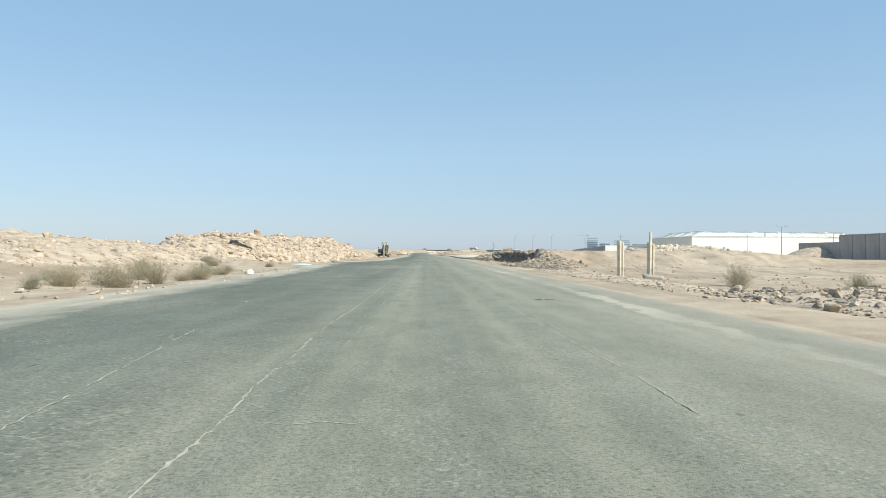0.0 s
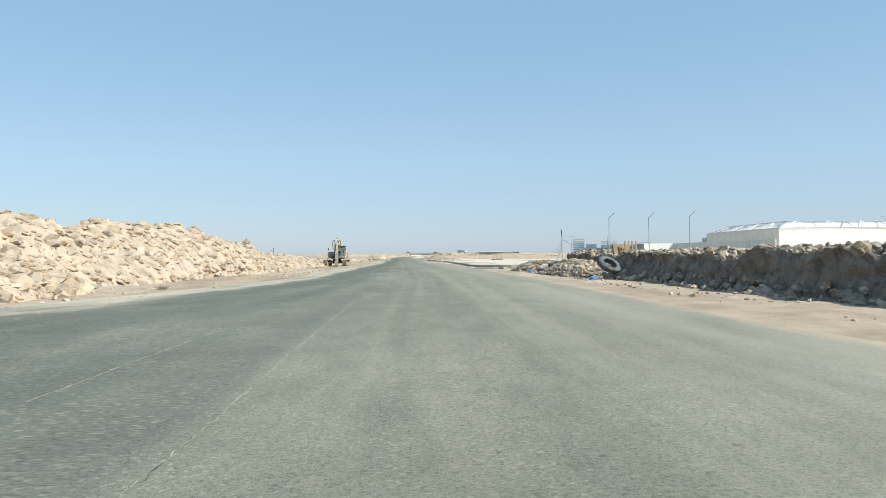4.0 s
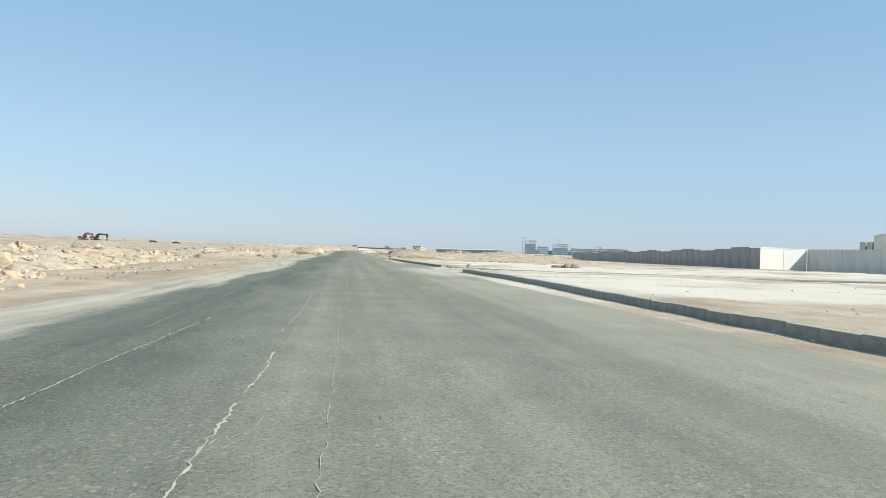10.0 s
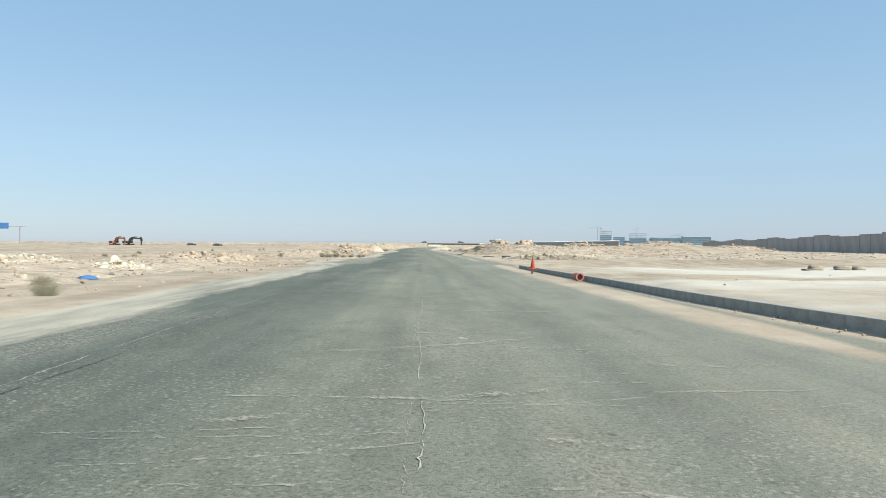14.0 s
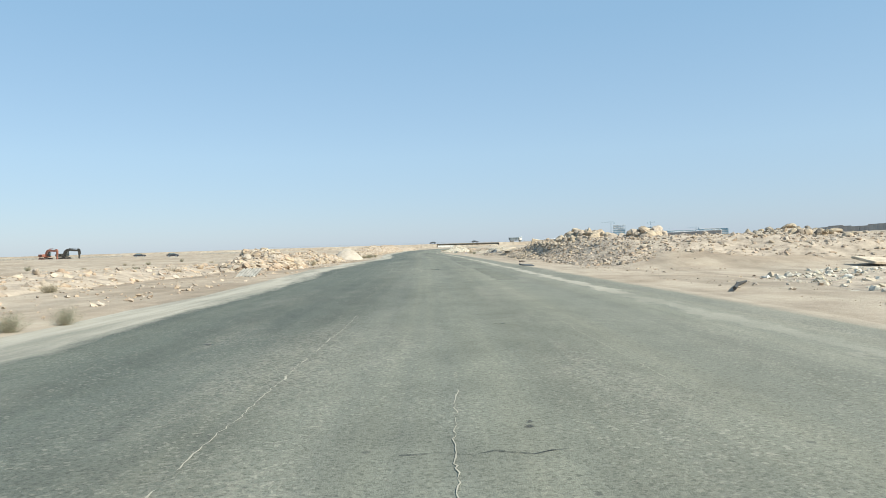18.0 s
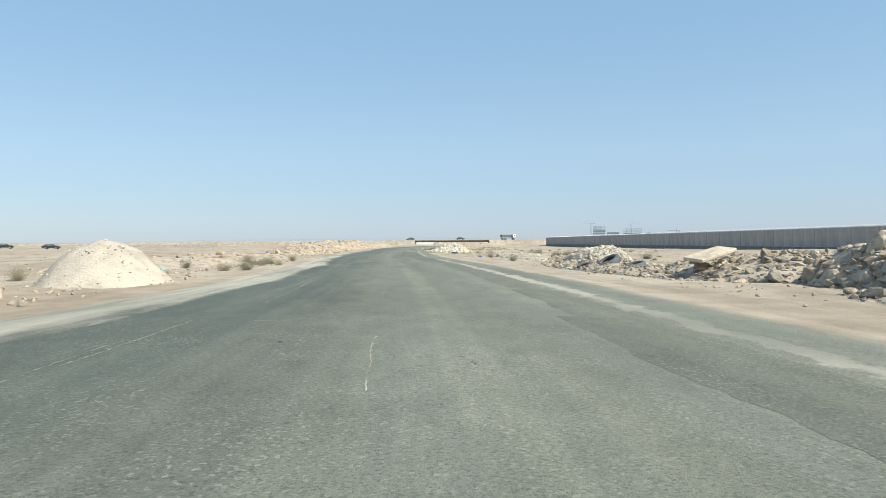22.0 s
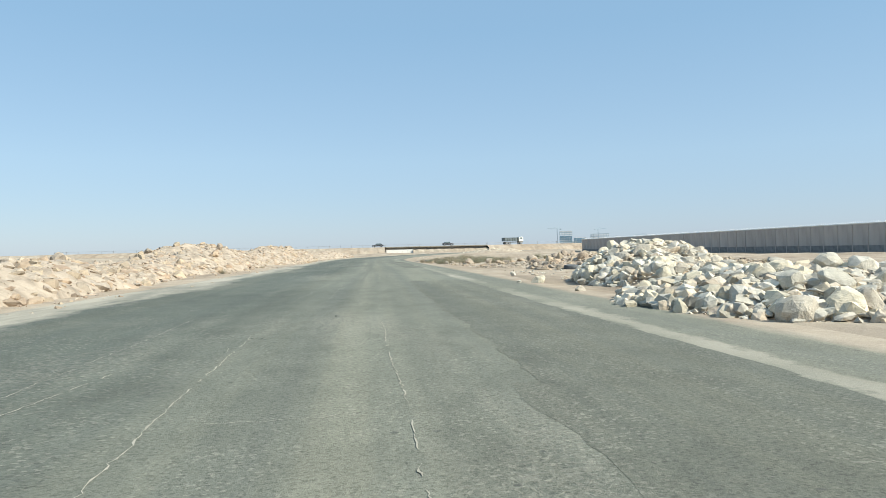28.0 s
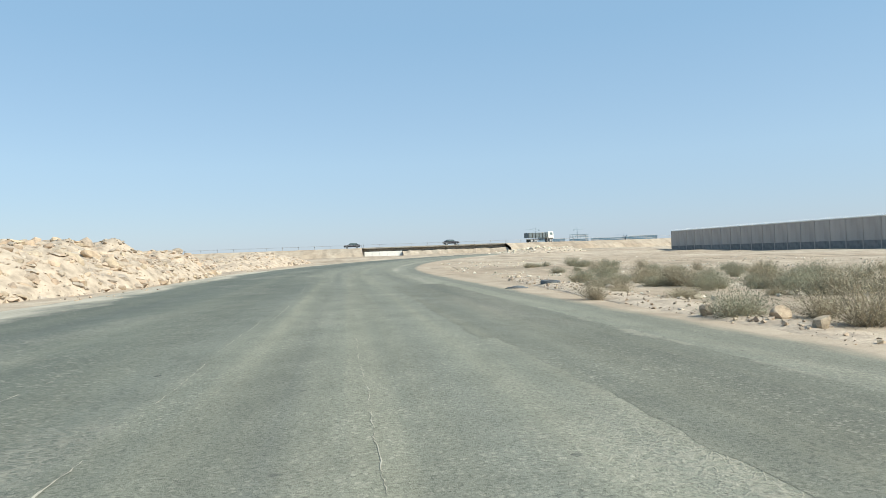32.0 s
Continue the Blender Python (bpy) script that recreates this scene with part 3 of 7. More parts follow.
# ---- hall with a trussed roof ----
def build_hall():
    hall = thing("hall", "long white industrial hall with an exposed white roof truss", "building", at=pose(92, 238, 0.3))
    W, D, H, RISE, IN = 60.0, 42.0, 6.8, 1.7, 4.0
    bm = bmesh.new()
    add_box(bm, (W, 0.3, H), (W / 2, 0.15, H / 2))
    part("front_wall", bm, M_WHITE, hall)
    for x in (0.15, W - 0.15):
        bm = bmesh.new()
        add_box(bm, (0.3, D - 0.62, H), (x, D / 2, H / 2))
        part("side_wall", bm, M_PANEL_PALE, hall)
    bm = bmesh.new()
    add_box(bm, (W, 0.3, H), (W / 2, D - 0.15, H / 2))
    part("back_wall", bm, M_PANEL_PALE, hall)
    bm = bmesh.new()
    add_box(bm, (W + 0.3, 0.4, 0.25), (W / 2, 0.12, H + 0.13), bevel=0.03)
    add_box(bm, (0.4, D - 0.3, 0.25), (0.05, D / 2 + 0.2, H + 0.13), bevel=0.03)
    part("parapet", bm, M_PANEL_PALE, hall)
    # the roof: sloping edges round a level top
    low = [(0.5, 0.5), (W - 0.5, 0.5), (W - 0.5, D - 0.5), (0.5, D - 0.5)]
    high = [(0.5 + IN, 0.5 + IN), (W - 0.5 - IN, 0.5 + IN), (W - 0.5 - IN, D - 0.5 - IN), (0.5 + IN, D - 0.5 - IN)]
    bm = bmesh.new()
    a = [bm.verts.new((*q, H + 0.1)) for q in low]
    b = [bm.verts.new((*q, H + RISE)) for q in high]
    for k in range(4):
        bm.faces.new((a[k], a[(k + 1) % 4], b[(k + 1) % 4], b[k]))
    bm.faces.new(b)
    bmesh.ops.recalc_face_normals(bm, faces=bm.faces[:])
    part("roof", bm, M_WHITE, hall)
    # a space truss stands over each slope: two chords and a zigzag of struts between them
    for k in range(4):
        p, q = Vector((*low[k], H + 0.35)), Vector((*low[(k + 1) % 4], H + 0.35))
        u, w = Vector((*high[k], H + RISE + 0.45)), Vector((*high[(k + 1) % 4], H + RISE + 0.45))
        n = max(4, round((w - u).length / 4.2))
        for name, c, d in (("bottom_chord", p, q), ("top_chord", u, w)):
            bm = bmesh.new()
            add_rod(bm, c, d, 0.11, seg=6)
            part(name, bm, M_STEEL, hall)
        for j in range(n):
            bm = bmesh.new()
            foot, foot2 = p.lerp(q, (j + 0.15) / n), p.lerp(q, (j + 0.95) / n)
            top, top2 = u.lerp(w, (j + 0.5) / n), u.lerp(w, min(1.0, (j + 1.5) / n))
            add_rod(bm, foot, top, 0.1, seg=6)
            add_rod(bm, top, foot2, 0.1, seg=6)
            add_rod(bm, top, top2 - Vector((0, 0, 1.1)), 0.07, seg=6)
            part("truss", bm, M_STEEL if j % 2 else M_WHITE, hall)
            bm = bmesh.new()
            add_box(bm, (0.35, 0.35, 0.3), top, bevel=0.06)
            part("truss_node", bm, M_WHITE, hall)
    for y in (D + 1.2, D + 3.0):
        bm = bmesh.new()
        add_box(bm, (1.6, 1.4, 5.9), (0.9, y, 2.95), bevel=0.05)
        part("roof_plant", bm, M_STEEL, hall, "grey metal plant cabinet")
    return hall


build_hall()


# ---- rubble ----
def hull_rock(seed, n=16, flat=0.8, rough=0.0, cut=(0.52, 0.95)):
    """A broken angular block: a solid cut by random planes, with its corners and faces where they meet."""
    r = random.Random(seed)
    sx, sy, sz = 0.5, r.uniform(0.33, 0.5), r.uniform(0.34, 0.5) * flat
    cuts = []
    for _ in range(r.randint(6, 9)):
        v = Vector((r.gauss(0, 1), r.gauss(0, 1), r.gauss(0, 1))).normalized()
        cuts.append((v, r.uniform(*cut)))
    bm = bmesh.new()
    for k in range(n):
        z = 1 - 2 * (k + 0.5) / n
        a = k * 2.39996 + r.uniform(-0.4, 0.4)
        v = Vector((math.cos(a) * math.sqrt(1 - z * z), math.sin(a) * math.sqrt(1 - z * z), z))
        d = 1.15
        for c, q in cuts:
            e = c.dot(v)
            if e > 0.05:
                d = min(d, q / e)
        d *= 1 + r.uniform(-rough, rough)
        bm.verts.new((v.x * d * sx * 1.25, v.y * d * sy * 1.25, v.z * d * sz * 1.25))
    out = bmesh.ops.convex_hull(bm, input=bm.verts[:])
    bmesh.ops.delete(bm, geom=list({g for g in out["geom_interior"] + out["geom_unused"] if isinstance(g, bmesh.types.BMVert)}), context="VERTS")
    bmesh.ops.recalc_face_normals(bm, faces=bm.faces[:])
    bm.verts.index_update()
    co = np.array([v.co for v in bm.verts])
    tri = np.array([[v.index for v in f.verts] for f in bm.faces])
    bm.free()
    return co, tri


ROCKS = [hull_rock(k, 13 + k % 4, 0.65 + 0.15 * (k % 3), 0.06) for k in range(16)]
SLABS = [hull_rock(40 + k, 13, 0.42, 0.05) for k in range(6)]
CHIPS = [hull_rock(60 + k, 8, 0.7, 0.05) for k in range(6)]
PEBBLES = [hull_rock(160 + k, 7, 0.55 + 0.1 * (k % 4), 0.12) for k in range(12)]


def joined(name, items):
    """One mesh of many stones. items: (kind, place, size, turn)."""
    vs, fs, n = [], [], 0
    for (co, tri), place, size, e in items:
        vs.append((co * size) @ np.array(e.to_matrix()).T + place)
        fs.append(tri + n)
        n += len(co)
    co, tri = np.concatenate(vs), np.concatenate(fs)
    me = bpy.data.meshes.new(name)
    me.vertices.add(len(co))
    me.vertices.foreach_set("co", co.ravel())
    me.loops.add(tri.size)
    me.loops.foreach_set("vertex_index", tri.ravel().astype(np.int32))
    me.polygons.add(len(tri))
    me.polygons.foreach_set("loop_start", np.arange(0, tri.size, 3))
    me.polygons.foreach_set("use_smooth", np.zeros(len(tri), bool))
    me.update()
    me.validate()
    return me


def any_turn(r):
    return Euler((r.uniform(-0.5, 0.5), r.uniform(-0.5, 0.5), r.uniform(0, 6.28)))


BOULDER_MESHES = []
for k in range(12):
    co, tri = hull_rock(90 + k, 90, 0.75 + 0.1 * (k % 4), 0.025, (0.5, 0.9))
    BOULDER_MESHES.append(mesh_from("boulder", co.tolist(), tri.tolist()))
BOULDER_SETS = {}


def boulder_mesh(k, material):
    key = (k, material.name)
    if key not in BOULDER_SETS:
        me = BOULDER_MESHES[k].copy()
        me.materials.append(material)
        BOULDER_SETS[key] = me
    return BOULDER_SETS[key]


def rubble(label, cx, cy, half_w, half_l, h, count, sizes, seed, material, turn=0.0, boulders=12, big=(0.7, 1.3), power=1.0, soil=None, group="", rough=1.0, grade=4.2, sink=-0.06, slabby=0.4):
    """A heap: a lumpy mound of spoil, its boulders as parts, and its countless smaller stones as one part."""
    r = random.Random(seed)
    c, s = math.cos(radians(turn)), math.sin(radians(turn))
    nx, ny = int(min(64, max(18, half_w * 6))), int(min(120, max(18, half_l * 5)))

    def height(a, b):
        d = np.clip(1 - (np.abs(a) ** 2.2 + np.abs(b) ** 2.2), 0, 1) ** power
        lump = 0.55 + 0.9 * fbm(a * half_w / 2.6 + seed, b * half_l / 2.6, seed, 4)
        return h * d * lump * rough + h * d * (1 - rough)

    a, b = np.meshgrid(np.linspace(-1, 1, nx), np.linspace(-1, 1, ny))
    z = height(a, b)
    if rough == 1.0:
        z = z + (np.random.default_rng(seed).random(z.shape) - 0.45) * np.clip(z / h * 3, 0, 1) * min(0.11, 0.06 * h + 0.03)
    lx, ly = a * half_w, b * half_l
    wx, wy = cx + lx * c - ly * s, cy + lx * s + ly * c
    g = ground_z(wx, wy)
    edge = (z <= 0.02 * h)
    co = np.stack([wx - cx, wy - cy, g + z - 0.25 * edge - 0.02], -1).reshape(-1, 3)
    i = (np.arange(ny - 1)[:, None] * nx + np.arange(nx - 1)[None]).ravel()
    quads = np.stack([i, i + 1, i + nx + 1, i + nx], 1)
    me = bpy.data.meshes.new("spoil_mound")
    me.from_pydata(co.tolist(), [], quads.tolist())
    me.update()
    heap = obj("spoil_mound", me, soil or M_SOIL, None, label, "rubble", group, smooth=True)
    heap.location = (cx, cy, 0)

    n_small = int(count * 1.35)
    rng = np.random.default_rng(seed + 1000)
    pq = rng.uniform(-1, 1, (3 * (n_small + boulders) + 200, 2))
    pq = pq[(np.abs(pq) ** 2.2).sum(1) < 1.05][:n_small + boulders]
    lx, ly = pq[:, 0] * half_w, pq[:, 1] * half_l
    px, py = cx + lx * c - ly * s, cy + lx * s + ly * c
    spots = np.stack([px - cx, py - cy, ground_z(px, py) + height(pq[:, 0], pq[:, 1])], 1)
    items = []
    for place in spots[:n_small]:
        size = 0.85 * sizes[0] + 0.95 * (sizes[1] - sizes[0]) * r.random() ** grade
        kind = r.choice(PEBBLES) if size < 0.2 else r.choice(SLABS) if r.random() < slabby else r.choice(ROCKS)
        e = any_turn(r)
        if r.random() < 0.65:
            e = Euler((e.x * 0.5, e.y * 0.5, e.z))
        items.append((kind, place + np.array([0, 0, size * sink]), size, e))
    obj("gravel", joined("gravel", items), material, heap, kind="stuff")
    for x, y, zz in spots[n_small:].tolist():
        size = r.uniform(*big) * 0.75
        bo = obj("boulder", boulder_mesh(r.randrange(12), material), None, heap)
        bo.location, bo.rotation_euler, bo.scale = (x, y, zz + size * 0.12), any_turn(r), (size, size * r.uniform(0.8, 1.2), size * r.uniform(0.8, 1.2))
    return heap


M_SOIL = simple("sandy_spoil", (0.455, 0.372, 0.285), 0.95, 0, 1.4, 0.4, 14.0, 0.9)
M_ASH = simple("charred_ground", (0.14, 0.13, 0.115), 0.95, 0, 1.2, 0.5, 12.0, 0.8)
M_SOIL_GREY = simple("grey_spoil", (0.40, 0.33, 0.25), 0.95, 0, 0.9, 0.45, 9.0, 0.8)
M_GYPSUM = simple("pale_gypsum_sand", (0.485, 0.415, 0.335), 0.95, 0, 1.4, 0.25, 14.0, 0.8)
LEFT, RIGHT = "rubble heaps along the far side", "rubble heaps along the near side"
WARM = "heap of warm beige broken limestone rubble"
rubble(WARM, -20.6, 85, 7.4, 18, 3.0, 8500, (0.06, 0.85), 1, M_ROCK, -14, 20, (0.5, 1.2), 0.85, group=LEFT, grade=4.6, sink=-0.14, slabby=0.7)
rubble(WARM, -18.4, 117, 6.3, 31, 3.4, 9000, (0.06, 0.85), 2, M_ROCK, -5, 22, (0.5, 1.2), 0.85, group=LEFT, grade=4.6, sink=-0.14, slabby=0.7)
rubble("low ridge of beige rubble and stones", -15.8, 154, 5.0, 22, 1.5, 2600, (0.07, 0.6), 3, M_ROCK, -3, 16, (0.5, 1.0), 1.0, group=LEFT)
rubble("low pale mound of sand and stones", -37, 62, 9, 26, 1.3, 2200, (0.06, 0.5), 4, M_ROCK, 0, 8, (0.5, 0.9), group=LEFT)
rubble("low pale mound of sand and stones", -23, 42, 7, 22, 0.5, 3600, (0.04, 0.5), 63, M_ROCK, -6, 10, (0.4, 0.9), group=LEFT, sink=-0.1)
rubble("low scatter of beige rubble on sand", -17, 208, 5, 22, 0.8, 1050, (0.11, 0.68), 5, M_ROCK, 0, 14, (0.5, 1.0), group=LEFT)
rubble("low scatter of beige rubble on sand", -18, 268, 6, 28, 0.3, 900, (0.07, 0.4), 6, M_ROCK, 0, 6, (0.4, 0.8), group=LEFT)
rubble("small pile of pale grey rubble on sand", -20.8, 272, 2.4, 2.6, 0.6, 700, (0.05, 0.4), 65, M_ROCK_PALE, 0, 4, (0.3, 0.6), group=LEFT)
rubble("small pile of pale grey rubble on sand", -15.0, 269.6, 1.7, 2.2, 0.5, 600, (0.05, 0.36), 66, M_ROCK_PALE, 20, 3, (0.3, 0.6), group=LEFT)
rubble("small pile of pale beige rubble on sand", -16.5, 294.6, 3.2, 2.8, 0.55, 800, (0.05, 0.4), 67, M_ROCK, 0, 5, (0.3, 0.7), group=LEFT)
rubble("small pile of pale beige rubble on sand", -21.4, 297.5, 2.0, 2.4, 0.55, 600, (0.05, 0.4), 68, M_ROCK, 0, 4, (0.3, 0.7), group=LEFT)
rubble("heap of pale rubble and tilted slabs on sand", -14.5, 188.5, 4.0, 7.0, 0.8, 1500, (0.06, 0.6), 69, M_ROCK, 0, 12, (0.5, 1.1), group=LEFT)
rubble("heap of pale broken slabs and rubble", -13.3, 361.6, 3.0, 6.0, 1.15, 2300, (0.06, 0.85), 7, M_ROCK, 0, 16, (0.5, 1.0), group=LEFT, grade=3.2, slabby=0.75)
rubble("low ridge of beige rubble and stones", -18.5, 345, 4.0, 22, 0.6, 1500, (0.05, 0.5), 71, M_ROCK, 0, 8, (0.4, 0.8), group=LEFT)
rubble("low ridge of beige rubble and stones", -13.4, 384.5, 3.0, 12, 1.1, 2400, (0.07, 0.75), 8, M_ROCK, -3, 14, (0.5, 1.0), group=LEFT, grade=3.6, slabby=0.65)
rubble("low scatter of beige rubble on sand", -18, 440, 5, 28, 0.6, 900, (0.09, 0.51), 9, M_ROCK, 0, 8, (0.4, 0.8), group=LEFT)
rubble(WARM, -18.9, 507, 5.2, 32, 1.5, 5200, (0.06, 0.95), 10, M_ROCK, 1, 24, (0.5, 1.2), 0.85, group=LEFT, grade=4.4, sink=-0.12, slabby=0.7)
rubble(WARM, -21.2, 562, 6.0, 28, 2.3, 5200, (0.06, 0.9), 11, M_ROCK, 2, 30, (0.5, 1.1), 0.85, group=LEFT, grade=4.8, sink=-0.14, slabby=0.65)
rubble(WARM, -19.8, 612, 6.2, 26, 2.7, 5200, (0.06, 0.9), 12, M_ROCK, -4, 28, (0.5, 1.1), 0.85, group=LEFT, grade=4.8, sink=-0.14, slabby=0.65)
rubble("low ridge of beige rubble and stones", -14, 655, 5, 24, 1.4, 1350, (0.11, 0.68), 13, M_ROCK, -12, 12, (0.5, 1.0), group=LEFT)

rubble("low heap of grey builder's rubble and brush", 13.5, 20, 4.0, 7, 0.45, 2600, (0.03, 0.3), 20, M_ROCK_GREY, 10, 5, (0.35, 0.6), soil=M_SOIL, group=RIGHT)
rubble("thin line of stones along the verge", 10.6, 38, 2.2, 18, 0.16, 1200, (0.02, 0.2), 21, M_ROCK, 4, 4, (0.25, 0.45), group=RIGHT)
rubble("distant ridge of pale broken rock", 46, 112, 15, 4, 1.3, 1350, (0.15, 0.77), 22, M_ROCK_PALE, -8, 14, (0.6, 1.2), group=RIGHT)
rubble("pale cone of dumped sand", 60, 106, 5, 4, 2.0, 90, (0.08, 0.34), 23, M_ROCK_PALE, 0, 0, rough=0.2, group=RIGHT)
rubble("dark rubble slope with charred debris below a cut bank", 10.3, 66, 2.2, 11, 0.25, 1700, (0.03, 0.3), 24, M_ROCK_GREY, 6, 6, (0.35, 0.6), soil=M_ASH, group=RIGHT)
rubble("grey broken rock tumbled at the foot of a cut bank", 11.2, 112.6, 2.1, 6.2, 0.95, 4200, (0.04, 0.46), 25, M_ROCK_GREY, 2, 8, (0.35, 0.7), soil=M_SOIL_GREY, group=RIGHT)
rubble("rubble slope against a cut bank", 12.8, 71.5, 2.8, 8.5, 0.6, 4200, (0.03, 0.36), 26, M_ROCK_GREY, 6, 7, (0.35, 0.7), soil=M_SOIL_GREY, group=RIGHT)
rubble("low mound of builder's waste round a bent post", 11.3, 126.0, 2.6, 2.7, 0.9, 2600, (0.03, 0.34), 70, M_ROCK_GREY, 10, 5, (0.3, 0.55), soil=M_SOIL_GREY, group=RIGHT)
rubble("field of loose grey and pale stones", 19, 322, 9, 13, 0.35, 3200, (0.04, 0.36), 27, M_ROCK_PALE, 0, 8, (0.35, 0.6), group=RIGHT)
rubble("dense spread of grey broken stone on sand", 14.0, 311, 4.6, 9.0, 0.25, 6500, (0.05, 0.34), 72, M_ROCK_GREY, 0, 8, (0.4, 0.8), soil=M_SOIL, group=RIGHT, grade=2.6)
rubble("rubble slope of a bank beside the road", 11.2, 357, 2.6, 14, 0.4, 5200, (0.03, 0.3), 28, M_ROCK, -1, 8, (0.35, 0.6), soil=M_SOIL, group=RIGHT)
rubble("rubble along the foot of a cut bank", 10.2, 381, 1.6, 13, 0.45, 2200, (0.05, 0.42), 58, M_ROCK_GREY, -1, 8, (0.35, 0.6), soil=M_SOIL_GREY, group=RIGHT)
rubble("loose stones over the top of a bank", 19, 359, 7, 13, 0.16, 3200, (0.03, 0.28), 59, M_ROCK, 0, 8, (0.35, 0.6), soil=M_SOIL, group=RIGHT, sink=0.05)
rubble("heap of large beige rocks on a bank", 15.6, 377.5, 1.9, 7.5, 0.85, 380, (0.12, 0.6), 29, M_ROCK, 4, 64, (0.7, 1.35), group=RIGHT)
rubble("heap of large beige rocks on a bank", 19.2, 369, 2.0, 2.6, 0.7, 240, (0.12, 0.6), 30, M_ROCK, 10, 36, (0.7, 1.35), group=RIGHT)
rubble("heap of large grey rocks on a bank", 29.5, 363, 4.2, 3, 0.6, 450, (0.1, 0.6), 31, M_ROCK_GREY, 10, 22, (0.6, 1.2), group=RIGHT)
rubble("grey mound of builder's waste with slabs", 14.6, 395, 3.4, 5.0, 1.6, 2600, (0.05, 0.5), 32, M_ROCK, 8, 22, (0.4, 0.9), 0.85, soil=M_SOIL, group=RIGHT)
rubble("low mound of grey builder's waste", 13.4, 404, 4.2, 6.5, 0.85, 2400, (0.05, 0.5), 60, M_ROCK_GREY, 8, 18, (0.4, 0.9), soil=M_SOIL, group=RIGHT)
rubble("pale cone of dumped gypsum and sand", -11.5, 402.4, 2.3, 2.8, 1.75, 700, (0.02, 0.14), 61, M_ROCK_PALE, 0, 2, (0.2, 0.35), 1.6, soil=M_GYPSUM, group=LEFT)
rubble("reddish heap of sand and rubble with wood scraps", -17.0, 399, 3.0, 3.6, 1.3, 900, (0.04, 0.4), 62, M_ROCK, 0, 6, (0.3, 0.7), soil=M_SOIL, group=LEFT)
rubble("low windrow of brown rubble along the verge", 9.8, 414, 2.2, 13, 0.4, 2600, (0.04, 0.32), 33, M_ROCK_GREY, 0, 6, (0.3, 0.5), soil=M_SOIL, group=RIGHT)
rubble("pale heap of rubble and builder's waste beside worn tyres", 10.6, 418.2, 2.1, 3.0, 1.25, 3000, (0.03, 0.32), 34, M_ROCK_PALE, 4, 3, (0.3, 0.6), 1.0, soil=M_GYPSUM, group=RIGHT)
rubble("low spread of builder's waste beside worn tyres", 10.4, 416.5, 2.7, 7.5, 0.45, 4200, (0.03, 0.32), 64, M_ROCK, 4, 5, (0.3, 0.6), soil=M_SOIL, group=RIGHT)
rubble("few stones and scraps scattered on sand", 9.6, 482, 2.6, 4.5, 0.05, 260, (0.03, 0.26), 73, M_ROCK, 0, 3, (0.25, 0.4), group=RIGHT)
rubble("low band of pale rubble among dry brush", 14.4, 434.5, 4.0, 6.5, 0.28, 2200, (0.04, 0.34), 74, M_ROCK_GREY, -20, 8, (0.3, 0.6), soil=M_SOIL, group=RIGHT, grade=3.6)
rubble("low windrow of pale stones along the verge", 10.5, 447, 2.0, 18, 0.32, 1050, (0.04, 0.30), 35, M_ROCK_PALE, 0, 8, (0.3, 0.5), group=RIGHT)
rubble("heap of large white broken limestone blocks", 7.7, 509.7, 3.0, 5.0, 1.25, 3000, (0.05, 0.55), 36, M_ROCK_PALE, -12, 60, (0.4, 0.8), 0.8, group=RIGHT, grade=2.6, sink=0.05)
rubble("spread of large white broken limestone blocks", 6.2, 498.3, 3.5, 4.6, 0.7, 2600, (0.05, 0.55), 37, M_ROCK_PALE, 8, 60, (0.4, 0.85), 0.9, group=RIGHT, grade=2.6, sink=0.05)
rubble("heap of beige and reddish broken rock", 11.4, 531.5, 3.3, 4.4, 0.95, 1500, (0.06, 0.6), 38, M_ROCK, -30, 34, (0.45, 1.0), group=RIGHT, grade=3.0)
rubble("low spread of grey broken rock and slabs", 17.0, 526, 4.5, 4.5, 0.55, 2400, (0.04, 0.42), 55, M_ROCK_GREY, 10, 18, (0.4, 0.9), group=RIGHT)
rubble("low spread of beige rubble on sand", 9.0, 541, 3.2, 5.5, 0.22, 1300, (0.03, 0.3), 56, M_ROCK_GREY, -20, 5, (0.4, 0.7), group=RIGHT)
rubble("low spread of grey and beige broken rock", 13.5, 550, 5.5, 6.0, 0.22, 2200, (0.03, 0.26), 39, M_ROCK_GREY, 10, 6, (0.4, 0.75), group=RIGHT)
rubble("pair of large beige boulders with stones", 26, 560, 2.6, 1.6, 0.25, 90, (0.08, 0.34), 57, M_ROCK, 0, 4, (0.8, 1.2), group=RIGHT)
rubble("ridge of large beige rocks along a bank", 41, 358, 7, 4, 0.6, 900, (0.08, 0.6), 44, M_ROCK, -6, 14, (0.4, 0.9), group=RIGHT)
rubble("ridge of beige rubble along a bank", 55, 352, 6, 4, 0.4, 400, (0.1, 0.5), 45, M_ROCK_GREY, -6, 6, (0.5, 0.9), group=RIGHT)
rubble("low windrow of stones along the verge", 5.4, 584, 0.9, 16, 0.1, 700, (0.03, 0.18), 46, M_ROCK, -4, 8, (0.3, 0.5), group=RIGHT)
rubble("low windrow of stones along the verge", 6.6, 553, 1.4, 9, 0.12, 600, (0.05, 0.35), 47, M_ROCK, 4, 8, (0.3, 0.5), group=RIGHT)
rubble("low windrow of stones along the verge", 8.5, 462, 1.6, 16, 0.2, 600, (0.05, 0.3), 48, M_ROCK, 6, 6, (0.3, 0.5), group=RIGHT)
